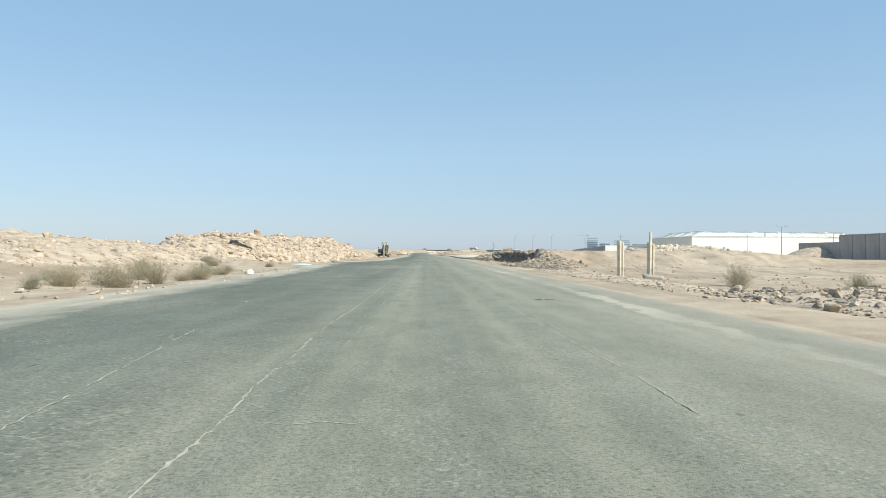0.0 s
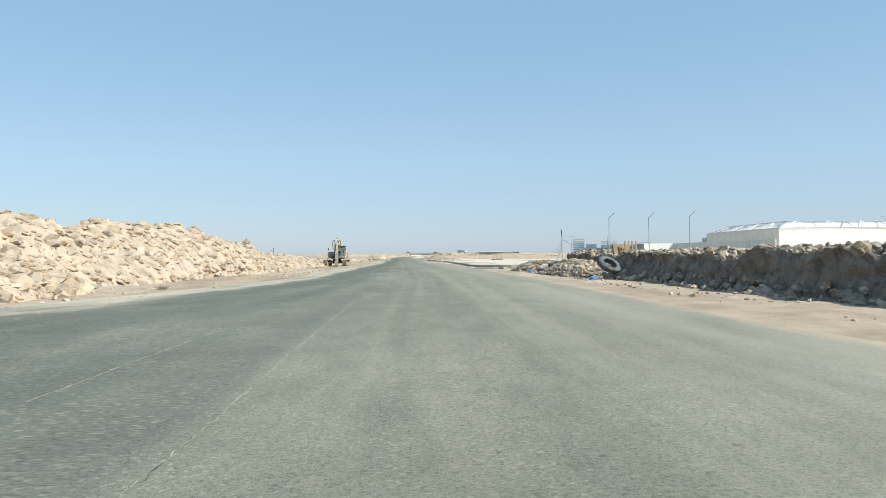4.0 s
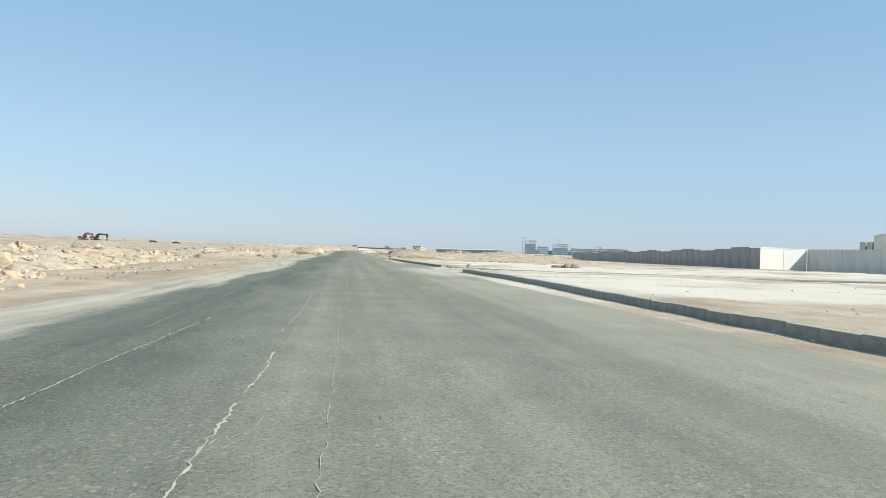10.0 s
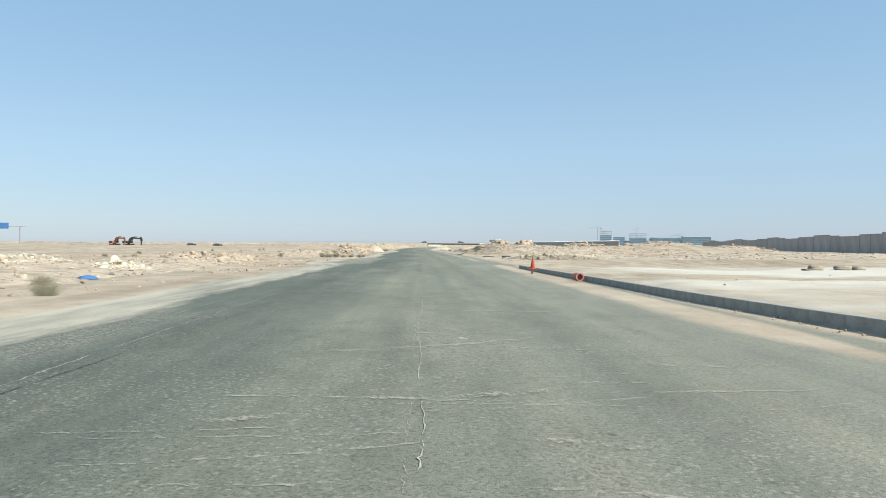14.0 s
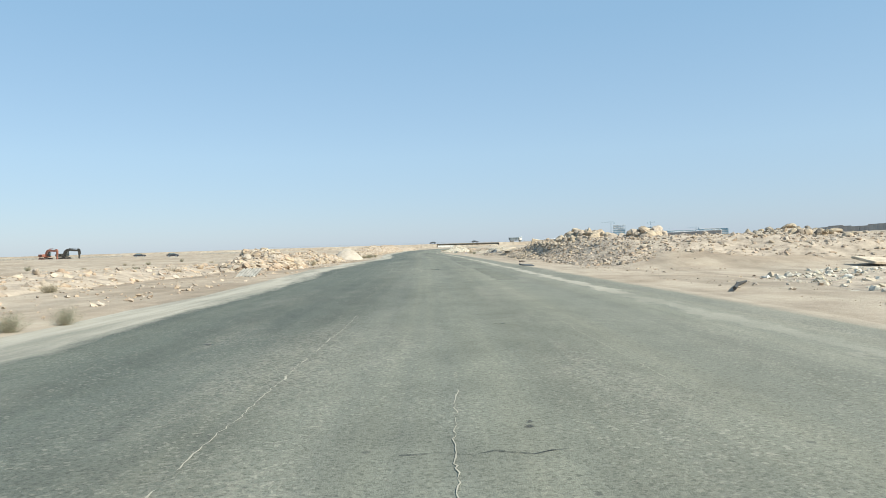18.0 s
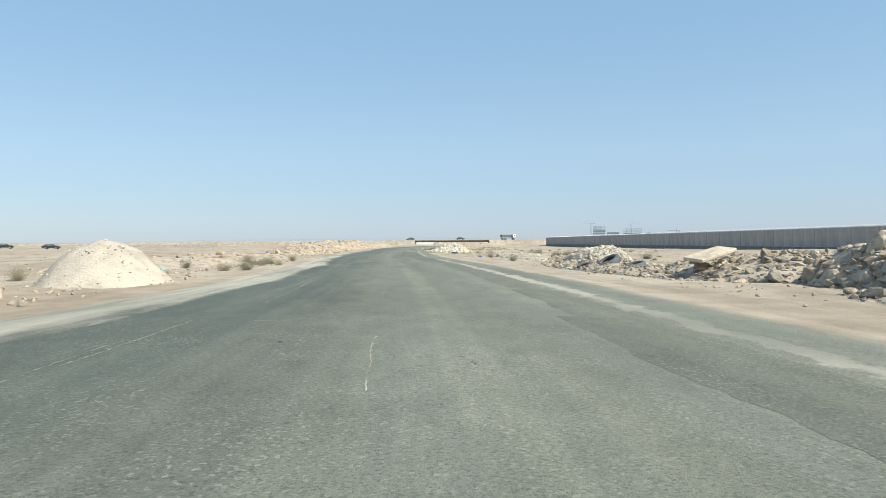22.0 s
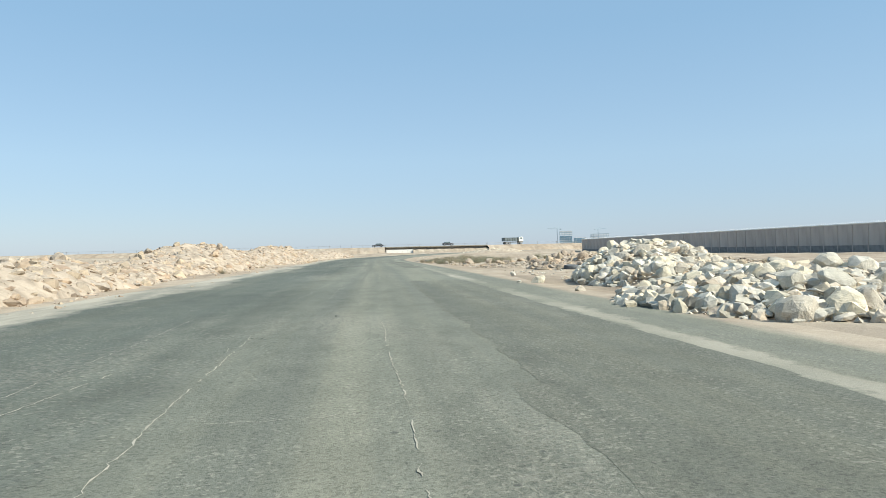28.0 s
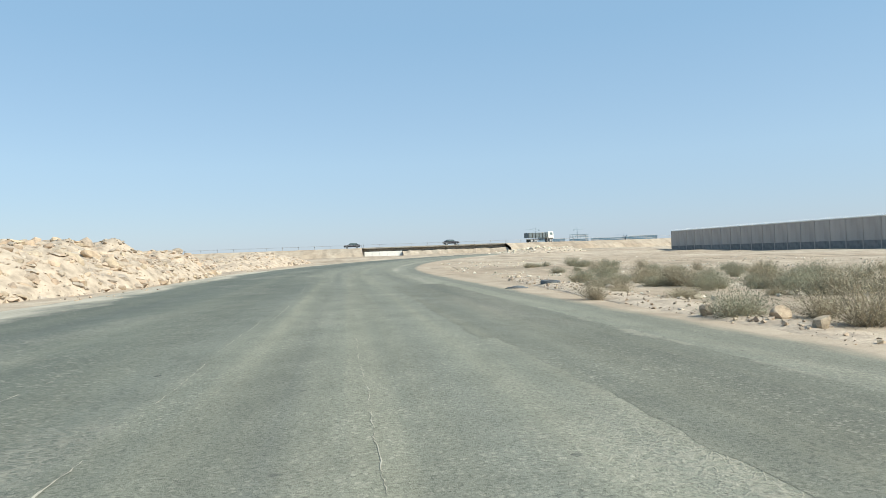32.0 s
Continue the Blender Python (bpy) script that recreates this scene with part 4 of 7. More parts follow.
rubble("rubble slope along the end of a bank", 27, 345.5, 15, 4.0, 0.35, 3000, (0.04, 0.35), 49, M_ROCK, -6, 8, (0.35, 0.7), soil=M_SOIL, group=RIGHT)
rubble("distant pale rubble beside the bend", 34, 690, 9, 9, 0.9, 600, (0.15, 0.68), 41, M_ROCK_PALE, 0, 12, (0.6, 1.2), group=RIGHT)
rubble("distant rubble along the levelled ground", 40, 318, 24, 8, 0.5, 2000, (0.05, 0.35), 42, M_ROCK_GREY, 6, 3, (0.3, 0.5), group=RIGHT)
rubble("distant rubble heap below the compound wall", 60, 360, 5, 5, 0.7, 390, (0.1, 0.6), 43, M_ROCK_GREY, 0, 8, (0.5, 0.9), group=RIGHT)


def scatter(name, label, x_range, y_range, count, sizes, seed, material, near=7.0):
    r = random.Random(seed)
    rng = np.random.default_rng(seed)
    y = rng.uniform(*y_range, count * 6)
    x = x_range[0] + (x_range[1] - x_range[0]) * rng.random(count * 6) ** 1.5 + road_x(y)
    keep = np.flatnonzero(fbm(x / 5.0, y / 5.0, seed, 3) >= 0.42 + 0.1 * rng.random(count * 6))[:count]
    x, y = x[keep], y[keep]
    items = []
    for place in np.stack([x, y, ground_z(x, y)], 1):
        size = 0.7 * sizes[0] + 0.8 * (sizes[1] - sizes[0]) * r.random() ** 5
        items.append((r.choice(CHIPS), place + np.array([0, 0, size * 0.1]), size, any_turn(r)))
    return obj(name, joined(name, items), material, None, label, "stones", kind="stuff")


for k, (a, b) in enumerate(((-10, 130), (130, 300), (300, 460), (460, 640))):
    scatter("gravel", "small beige stones scattered over sand", (-8.5, -40), (a, b), 7000, (0.03, 0.34), 70 + k, M_ROCK)
    scatter("gravel", "small beige stones scattered over sand", (8.2, 34), (a, b), 900 if k == 1 else 7000, (0.03, 0.2 if k in (1, 2) else 0.32), 80 + k, M_ROCK_PALE if k % 2 else M_ROCK)


# ---- desert shrubs ----
M_TWIG = simple("dry_twigs", (0.36, 0.30, 0.215), 0.9, 0, 3, 0.3, 30, 0.2)
M_LEAF = simple("grey_green_leaves", (0.44, 0.44, 0.31), 0.8, 0, 2.5, 0.35, 30, 0.1, 0.2, 0.35)
M_STRAW = simple("straw_leaves", (0.56, 0.49, 0.34), 0.85, 0, 2.5, 0.3, 30, 0.1, 0.2, 0.35)


for m in (M_LEAF, M_STRAW):
    t = m.node_tree
    thin = t.nodes.new("ShaderNodeBsdfTranslucent")
    blend = t.nodes.new("ShaderNodeMixShader")
    body = t.nodes["Principled BSDF"]
    blend.inputs[0].default_value = 0.4
    link(t, body.inputs["Base Color"].links[0].from_socket, thin.inputs["Color"])
    link(t, body.outputs[0], blend.inputs[1])
    link(t, thin.outputs[0], blend.inputs[2])
    link(t, blend.outputs[0], t.nodes["Material Output"].inputs["Surface"])


def shrub_parts(seed, stems, spread, tall, leaves, leaf):
    r = random.Random(seed)
    tv, tf, lv, lf = [], [], [], []
    for _ in range(stems):
        az, lean = r.uniform(0, 6.28), r.uniform(0.1, 1.25)
        ln = tall * r.uniform(0.55, 1.05) / max(0.55, math.cos(lean) ** 0.3)
        p = Vector((r.uniform(-0.12, 0.12) * spread, r.uniform(-0.12, 0.12) * spread, 0))
        d = Vector((math.cos(az) * math.sin(lean) * spread, math.sin(az) * math.sin(lean) * spread, math.cos(lean)))
        segs = 4
        w = 0.009
        pts = [p.copy()]
        for k in range(segs):
            d = (d + Vector((r.uniform(-0.3, 0.3), r.uniform(-0.3, 0.3), r.uniform(-0.05, 0.25)))).normalized()
            p = p + d * ln / segs
            pts.append(p.copy())
        for k in range(segs):
            a, b = pts[k], pts[k + 1]
            side = Vector((-d.y, d.x, 0.2)).normalized() * w * (1 - k / (segs + 1))
            up = Vector((d.x, d.y, -0.5)).normalized() * w * (1 - k / (segs + 1))
            n = len(tv)
            tv += [a - side, a + side, a + up, b]
            tf += [(n, n + 1, n + 3), (n + 1, n + 2, n + 3), (n + 2, n, n + 3)]
            for _ in range(leaves if k else leaves // 3):
                t = r.random()
                c = a.lerp(b, t) + Vector((r.gauss(0, 0.06), r.gauss(0, 0.06), r.gauss(0, 0.06)))
                e1 = Vector((r.gauss(0, 1), r.gauss(0, 1), r.gauss(0, 1))).normalized() * leaf * r.uniform(0.5, 1.3)
                e2 = Vector((r.gauss(0, 1), r.gauss(0, 1), r.gauss(0, 1))).normalized() * leaf * r.uniform(0.14, 0.3)
                n = len(lv)
                lv += [c - e1, c + e2, c + e1, c - e2]
                lf.append((n, n + 1, n + 2, n + 3))
    return mesh_from("twigs", tv, tf), mesh_from("leaves", lv, lf)


def make_shrub(seed, label, leafmat, stems, spread, tall, leaves, leaf):
    tw, le = shrub_parts(seed, stems, spread, tall, leaves, leaf)
    ob = thing("shrub", label, "shrub", "desert shrubs")
    obj("woody_base", tw, M_TWIG, ob)
    obj("foliage", le, leafmat, ob)
    return ob


SHRUBS = [
    make_shrub(1, "grey-green desert shrub growing in sand", M_LEAF, 150, 1.1, 0.62, 9, 0.022),
    make_shrub(2, "low spreading straw-coloured desert shrub", M_STRAW, 150, 1.4, 0.42, 9, 0.022),
    make_shrub(3, "dry brownish twiggy desert shrub", M_STRAW, 160, 1.0, 0.72, 7, 0.022),
    make_shrub(4, "wide grey-green desert shrub growing in sand", M_LEAF, 190, 1.6, 0.55, 9, 0.022),
]
SHRUB_USED = [False] * 4


def shrub(kind, x, y, size, seed):
    r = random.Random(seed)
    m = pose(x, y, gz(x, y) - 0.03, 0, 0, r.uniform(0, 360))
    if not SHRUB_USED[kind]:
        SHRUB_USED[kind] = True
        ob = SHRUBS[kind]
        ob.matrix_basis = m
    else:
        ob = copy_thing(SHRUBS[kind], m)
    broad = 1.3 if 558 < y < 614 and x > 3 else 1.0
    ob.scale = (size * broad, size * broad, size * r.uniform(0.85, 1.15))
    return ob


for n, (kind, x, y, size) in enumerate((
        (1, -10.7, 24.6, 1.9), (1, -11.6, 26.3, 2.0), (2, -10.4, 27.6, 1.5), (1, -12.4, 24.6, 1.7), (0, -12.6, 22.9, 0.9), (1, -10.1, 31.8, 1.6), (0, -10.6, 34.2, 1.3), (1, -10.9, 38, 1.5), (2, -12.2, 30.5, 1.4), (1, -12.4, 28.0, 1.6), (0, -13.8, 26.2, 0.9), (1, -10.4, 30.5, 1.1), (3, -14.6, 49, 1.2), (1, -16, 52, 1.4), (1, -13.2, 34, 1.0),
        (1, -12.2, 44, 1.2), (2, -15, 38, 1.0), (1, -12.5, 57, 1.1), (0, 16.5, 22, 1.2), (2, 15.0, 33, 1.5), (0, 19, 30, 1.2), (3, 17, 15, 1.1), (1, 9.3, 73, 0.8),
        (2, 13.2, 29, 1.1), (1, -10.8, 84, 0.8), (1, -10.2, 100, 0.7), (0, -14.0, 140, 0.9), (1, -11.9, 257, 0.9), (3, -9.5, 252.7, 0.85), (0, -15, 236, 0.9), (1, -17, 252, 1.1),
        (0, -14.6, 225, 0.9), (1, -13.6, 196, 0.8), (0, -9.9, 314.7, 1.2), (3, -10.9, 315.6, 1.1), (3, -8.5, 317.3, 0.8), (1, -9.2, 316, 0.9), (2, -7.4, 316.6, 0.6), (0, -7.7, 319.0, 0.7), (0, -7.3, 320.2, 0.6), (0, -11.7, 316.5, 1.0),
        (0, -17, 319, 0.9), (1, -14, 332, 0.9), (2, -16.5, 351, 1.0), (1, -11.2, 348, 0.7), (0, -13.5, 365, 1.0), (2, -11, 371, 0.9),
        (2, -13.4, 433, 1.2), (0, -15.2, 432, 1.1), (1, -11.8, 428, 1.1), (1, -9.7, 426, 0.9), (3, -10.9, 428.6, 1.2), (1, -11.6, 429.4, 1.2), (1, -10.6, 424.5, 1.0), (0, -17.2, 428, 1.0), (0, -14.3, 420.5, 0.9),
        (1, -17.3, 453, 1.2), (2, -10.7, 438, 0.9), (0, -9.9, 417, 1.3), (1, -10.6, 415, 1.2), (1, -12, 446, 0.9),
        (2, 7.9, 449.3, 1.1), (0, 8.8, 451, 0.9), (2, 16, 465, 1.6), (2, 12.8, 452, 1.1), (0, 11.4, 443, 1.4), (3, 13, 441, 1.4), (3, 14.6, 443.5, 1.6), (3, 16.3, 445, 1.5),
        (0, 17.8, 441, 1.4), (3, 12.2, 446, 1.2), (0, 19.5, 447, 1.3), (2, 10.2, 456, 1.0), (2, 9.0, 462, 0.9), (1, 13.5, 458, 0.9), (0, 21, 452, 1.2), (0, 7.6, 432, 0.9),
        (2, 11.8, 437, 1.0), (3, 20.5, 438, 1.4), (3, 14.2, 436.5, 1.5), (0, 16.0, 437.5, 1.5), (3, 17.6, 436, 1.4), (0, 9.4, 478, 1.2), (2, 11.0, 476, 1.1), (1, 13.4, 480, 1.0),
        (2, -16.2, 510, 1.0), (0, -15.6, 505, 0.8), (1, -14.8, 520, 0.9), (1, -15.2, 543, 1.0), (0, -16.8, 597, 0.9), (1, -15.6, 566, 0.9),
        (3, 4.7, 574, 1.0), (2, 5.6, 572, 1.2), (3, 5.4, 566, 1.3), (2, 6.2, 567, 1.5), (2, 6.1, 562.5, 1.2), (1, 7.2, 560.5, 1.2), (3, 7.6, 564, 1.4), (2, 8.6, 566.5, 1.6),
        (3, 9.0, 563, 1.3), (0, 10.2, 567, 1.4), (1, 10.8, 562.5, 1.2), (3, 12.2, 571, 1.4), (1, 8.0, 572, 1.2),
        (2, 9.6, 576, 1.2), (0, 22, 587, 1.4), (1, 14, 578, 1.2), (1, 6.2, 579, 1.0), (3, 11.5, 582, 1.2), (2, 17, 584, 1.1), (2, 4.2, 580, 0.8), (1, 19.5, 578, 1.2))):
    shrub(kind, x, y, size * (0.75 if 428 < y < 485 and x > 8 else 1.0), 300 + n)
rs = random.Random(9)
for n in range(30):
    y = rs.uniform(560, 600)
    x = 6 + (y - 560) * 0.1 + 20 * rs.random() ** 1.3
    shrub(rs.choice((0, 1, 1, 2, 3)), x, y, rs.uniform(0.6, 1.1), 500 + n)
for n in range(40):
    y = rs.uniform(569, 594)
    shrub(rs.choice((0, 1, 2, 2, 3, 3)), 5.6 + 0.1 * max(0.0, y - 582) + 5 * rs.random(), y, rs.uniform(0.6, 1.0), 900 + n)
for n in range(52):
    y = rs.uniform(570, 612)
    x = 8.0 + (y - 570) * 0.06 + 7 * rs.random() ** 1.2
    shrub(rs.choice((0, 0, 1, 2, 3, 3)), x, y, rs.uniform(0.65, 1.15), 800 + n)
for n in range(34):
    x, y = rs.uniform(14, 45), rs.uniform(432, 530)
    shrub(rs.choice((0, 1, 1, 2)), x, y, rs.uniform(0.5, 0.95), 600 + n)
for n in range(30):
    x, y = rs.uniform(-45, -14), rs.uniform(190, 470)
    shrub(rs.choice((0, 1, 1, 2)), x, y, rs.uniform(0.6, 1.1), 700 + n)


# ---- kerbs and the side road ----
def kerb_line(name, label, pts, height=0.2, width=0.2, material=None):
    """A run of kerb stones along a line of points."""
    pts = [Vector((x, y, 0)) for x, y in pts]
    top = thing(name, label, "kerb", kind="structure")
    bm = bmesh.new()
    add_box(bm, (width, 0.999, height + 0.15), (0, 0, (height - 0.15) / 2), bevel=0.006)
    me = bpy.data.meshes.new("kerb_stone")
    bm.to_mesh(me)
    bm.free()
    r = random.Random(len(pts))
    kz = None
    for a, b in zip(pts, pts[1:]):
        d = b - a
        n = max(1, round(d.length))
        for k in range(n):
            p = a.lerp(b, (k + 0.5) / n)
            kz = gz(p.x, p.y) if kz is None else kz + max(-0.02, min(0.02, gz(p.x, p.y) - kz))
            s = obj("kerb_stone", me, material or M_KERB, top)
            s.location = (p.x, p.y, kz + r.uniform(-0.002, 0.002))
            s.rotation_euler = (0, r.uniform(-0.004, 0.004), math.atan2(d.y, d.x) - math.pi / 2 + r.uniform(-0.001, 0.001))
            s.scale = (1, d.length / n * 1.03, 1)
    return top


M_KERB = simple("dark_kerb_concrete", (0.36, 0.34, 0.295), 0.9, 0, 2.0, 0.3, 30, 0.3, 0.06)
kerb_line("kerb_1", "dark grey concrete kerb stones edging levelled ground",
          [(13.1, 144.7), (11.4, 144.6), (10.3, 145.2), (9.2, 146.4), (8.3, 147.2), (7.75, 148.4), (7.8, 151.5), (7.98, 157.5), (8.2, 168), (8.2, 192), (8.5, 199), (8.1, 207), (7.75, 214.6), (8.0, 215.8)], 0.24)
kerb_line("kerb_4", "flush concrete kerb stones along a side road", [(44, 146.9), (28, 145.8), (13.2, 144.8)], 0.07)
kerb_line("kerb_6", "flush concrete kerb stones along a side road", [(8.3, 216.4), (9.4, 217.3), (11, 217.7), (30, 217.7)], 0.05)
kerb_line("kerb_5", "flush concrete kerb stones along a side road", [(40, 224.6), (18, 224.2), (12.4, 224.4), (10, 225.6), (8.6, 228.2)], 0.07)
kerb_line("kerb_2", "dark grey concrete kerb stones edging levelled ground", [(8.1, 229.5), (7.75, 231.4), (7.5, 235), (7.1, 245), (6.7, 251), (6.4, 262), (6.0, 277.6)], 0.23, 0.24)
kerb_line("kerb_3", "short dark kerb at the side road's corner", [(8.95, 135.1), (9.3, 134.1)], 0.2, 0.4)


def flat_strip(name, pts, widths, lift, material, label, category, kind="structure", parent=None):
    """A thin ribbon that follows the surface below it."""
    vs, fs = [], []
    n = len(pts)
    for i, (x, y) in enumerate(pts):
        a, b = pts[max(0, i - 1)], pts[min(n - 1, i + 1)]
        d = Vector((b[0] - a[0], b[1] - a[1])).normalized()
        for s in (-1, -0.75, -0.5, -0.25, 0, 0.25, 0.5, 0.75, 1):
            px, py = x - d.y * s * widths[i] / 2, y + d.x * s * widths[i] / 2
            vs.append((px, py, lift(px, py) - (0.12 if abs(s) == 1 else 0.0)))
    for i in range(n - 1):
        fs += [(9 * i + k, 9 * i + k + 9, 9 * i + k + 10, 9 * i + k + 1) for k in range(8)]
    me = mesh_from(name, vs, fs)
    uv = me.uv_layers.new(name="lane")
    for lp in me.loops:
        i, s = lp.vertex_index // 9, lp.vertex_index % 9
        uv.data[lp.index].uv = ((s / 8 - 0.5) * 12.6, 150 + pts[i][0])
    return obj(name, me, material, parent, label, category, kind=kind)


side_pts = [(6.5 + 1.5 * i, 140.7 + 0.03 * 1.5 * i) for i in range(58)]
flat_strip("side_road", side_pts, [8.5 - 2.5 * min(1, i / 5) for i in range(58)], lambda x, y: max(gz(x, y) + 0.03, -0.035 if x < 12 else -9.0), M_ROAD, "grey asphalt side road joining from the levelled ground", "road")
M_DUSTY = simple("dust_covered_asphalt", (0.40, 0.38, 0.315), 0.95, 0, 0.7, 0.45, 26, 0.4)
side_pts = [(6.8 + 1.5 * i, 220.9 + 1.3 * max(0.0, 1 - i / 3)) for i in range(30)]
flat_strip("side_road_mouth", side_pts[:3], [14.5 - 8.2 * min(1, i / 4) for i in range(3)], lambda x, y: max(gz(x, y) + 0.03, -0.035), M_DUSTY, "mouth of a side road under pale dust", "road")
flat_strip("side_road_north", side_pts[2:], [14.5 - 8.2 * min(1, i / 4) for i in range(2, 30)], lambda x, y: max(gz(x, y) + 0.03, -0.035 if x < 12 else -9.0), M_ROAD, "grey asphalt side road half covered by pale dust", "road")


def crumbs(pts, count, seed):
    r = random.Random(seed)
    items = []
    for _ in range(count):
        k = r.randrange(len(pts) - 1)
        t = r.random()
        x = pts[k][0] + (pts[k + 1][0] - pts[k][0]) * t - 0.15 - 0.5 * r.random() ** 2.5
        y = pts[k][1] + (pts[k + 1][1] - pts[k][1]) * t
        size = 0.012 + 0.06 * r.random() ** 4
        items.append((r.choice(CHIPS), np.array([x, y, gz(x, y) + 0.03]), size, any_turn(r)))
    return obj("gravel", joined("gravel", items), M_ROCK, None, "sandy mortar crumbs along the foot of the kerb", "crumbs", kind="stuff")


crumbs([(7.7, 149), (7.9, 158), (8.1, 168), (8.1, 192), (8.4, 199), (8.0, 207), (7.65, 214.6)], 1000, 1)
crumbs([(7.7, 231.4), (7.4, 235), (7.0, 245), (6.6, 251), (6.3, 262), (5.9, 277.6)], 800, 2)


def cut_bank(label, pts, height, seed, stones):
    """The raw earth face of a bank, steep, undercut and crumbling, with stones along its lip and foot."""
    vs, fs, rows = [], [], 20
    line = [Vector((*p, 0)) for p in pts]
    samples = []
    for a, b in zip(line, line[1:]):
        n = max(2, int((b - a).length / 0.16))
        samples += [(a.lerp(b, k / n), (b - a).normalized()) for k in range(n)]
    tops = []
    for i, (p, d) in enumerate(samples):
        side = Vector((-d.y, d.x, 0))
        h = height * (0.85 + 0.3 * noise.noise(Vector((i * 0.05, seed, 0))))
        tops.append((p, side, h))
        for j in range(rows):
            t = j / (rows - 1)
            n1 = noise.noise(Vector((p.x * 0.8, p.y * 0.8, t * 2.0 + seed)))
            n2 = noise.noise(Vector((p.x * 2.4, p.y * 2.4, t * 4.5 + seed)))
            n3 = noise.noise(Vector((p.x * 7, p.y * 7, t * 12 + seed)))
            out = 0.75 * (1 - t) ** 2 + 0.3 * n1 + 0.16 * n2 + 0.09 * n3
            q = p + side * out
            if j == rows - 1:
                q -= side * 1.3
            vs.append((q.x, q.y, -0.25 + (h + 0.25) * t + 0.07 * n3 - (0.45 if j == rows - 1 else 0)))
    for i in range(len(samples) - 1):
        for j in range(rows - 1):
            k = i * rows + j
            fs.append((k, k + rows, k + rows + 1, k + 1))
    bank = obj("cut_bank", mesh_from("cut_bank", vs, fs), M_EARTH, None, label, "earth bank", kind="structure")
    r = random.Random(seed)
    items = []
    for _ in range(stones):
        p, side, h = r.choice(tops)
        size = 0.05 + 0.4 * r.random() ** 3.5
        if r.random() < 0.6:
            q = p - side * r.uniform(-0.15, 1.6)
            z = max(h, gz(q.x, q.y)) - 0.04
        else:
            out = r.uniform(0.25, 1.1)
            q = p + side * out
            z = max(gz(q.x, q.y), h * 0.55 * max(0.0, 1 - out) ** 2)
        items.append((r.choice(ROCKS), np.array([q.x, q.y, z]), size, any_turn(r)))
    obj("gravel", joined("gravel", items), M_ROCK_GREY, bank, kind="stuff")
    return bank


cut_bank("steep brown earth face of a cut bank", [(14.2, 78), (12.6, 80), (12.1, 84), (12.1, 93), (12.4, 104), (12.7, 114), (12.5, 119), (12.4, 122.2), (13.6, 124.4), (18, 125.2), (28, 125.2)], 1.6, 3, 2600)
cut_bank("crumbling brown earth face of a cut bank", [(12.4, 368), (11.6, 371), (11.3, 378), (11.6, 385), (12.6, 391)], 1.5, 8, 1600)


# ---- the parked excavator ----
M_PAINT = simple("dusty_yellow_paint", (0.40, 0.352, 0.272), 0.75, 0.0, 3.2, 0.6, 14, 0.3)
M_DARK = simple("dark_greasy_steel", (0.075, 0.07, 0.062), 0.6, 0.4, 2.0, 0.5, 20, 0.3)
M_SHOE = simple("dusty_track_steel", (0.30, 0.25, 0.18), 0.75, 0.3, 3.0, 0.4, 24, 0.3, 0.2)
M_YELLOW = simple("yellow_paint", (0.62, 0.42, 0.05), 0.5, 0, 2.0, 0.25, 20, 0.1)
M_RUBBER = simple("dusty_black_rubber", (0.125, 0.135, 0.142), 0.8, 0, 3.0, 0.5, 24, 0.4, 0.15)
M_RED = simple("faded_red_plastic", (0.50, 0.09, 0.05), 0.6, 0, 3.0, 0.3, 24, 0.1)
M_ORANGE = simple("orange_red_paint", (0.30, 0.13, 0.09), 0.6, 0, 0.6, 0.3, 10, 0.1)
M_BLUE = simple("blue_plastic", (0.06, 0.16, 0.36), 0.6, 0, 3.0, 0.3, 24, 0.1)
M_GREENISH = simple("dark_green_plastic", (0.04, 0.10, 0.075), 0.55, 0, 3.0, 0.4, 24, 0.2)
M_TIMBER = simple("weathered_timber", (0.26, 0.19, 0.12), 0.9, 0, 2.0, 0.4, 30, 0.4)
M_CLOTH = simple("dusty_cloth", (0.55, 0.55, 0.52), 0.95, 0, 4.0, 0.2, 40, 0.4)


def make_glass():
    m, t, b = mat("tinted_cab_glass", 0.12)
    b.inputs["Base Color"].default_value = (0.10, 0.20, 0.19, 1)
    b.inputs["Specular IOR Level"].default_value = 0.6
    dust = noise_node(t, 4.0, 5)
    link(t, ramp(t, dust, [(0.35, (0.09, 0.135, 0.145)), (0.7, (0.17, 0.22, 0.22))]), b.inputs["Base Color"])
    link(t, ramp(t, dust, [(0.35, grey3(0.12)), (0.7, grey3(0.5))]), b.inputs["Roughness"])
    return m


M_GLASS = make_glass()


def stadium(length, height, n=8):
    r, pts = height / 2, []
    for k in range(n + 1):
        a = -math.pi / 2 + math.pi * k / n
        pts.append((length / 2 - r + r * math.cos(a), r + r * math.sin(a)))
    for k in range(n + 1):
        a = math.pi / 2 + math.pi * k / n
        pts.append((-length / 2 + r + r * math.cos(a), r + r * math.sin(a)))
    return pts


def along(outline, count):
    """Points evenly spaced round a closed outline, each with its direction."""
    p = [Vector(q) for q in outline] + [Vector(outline[0])]
    lens = [(b - a).length for a, b in zip(p, p[1:])]
    total, out = sum(lens), []
    for k in range(count):
        s = total * k / count
        for a, b, ln in zip(p, p[1:], lens):
            if s <= ln and ln > 0:
                out.append((a.lerp(b, s / ln), (b - a).normalized()))
                break
            s -= ln
    return out


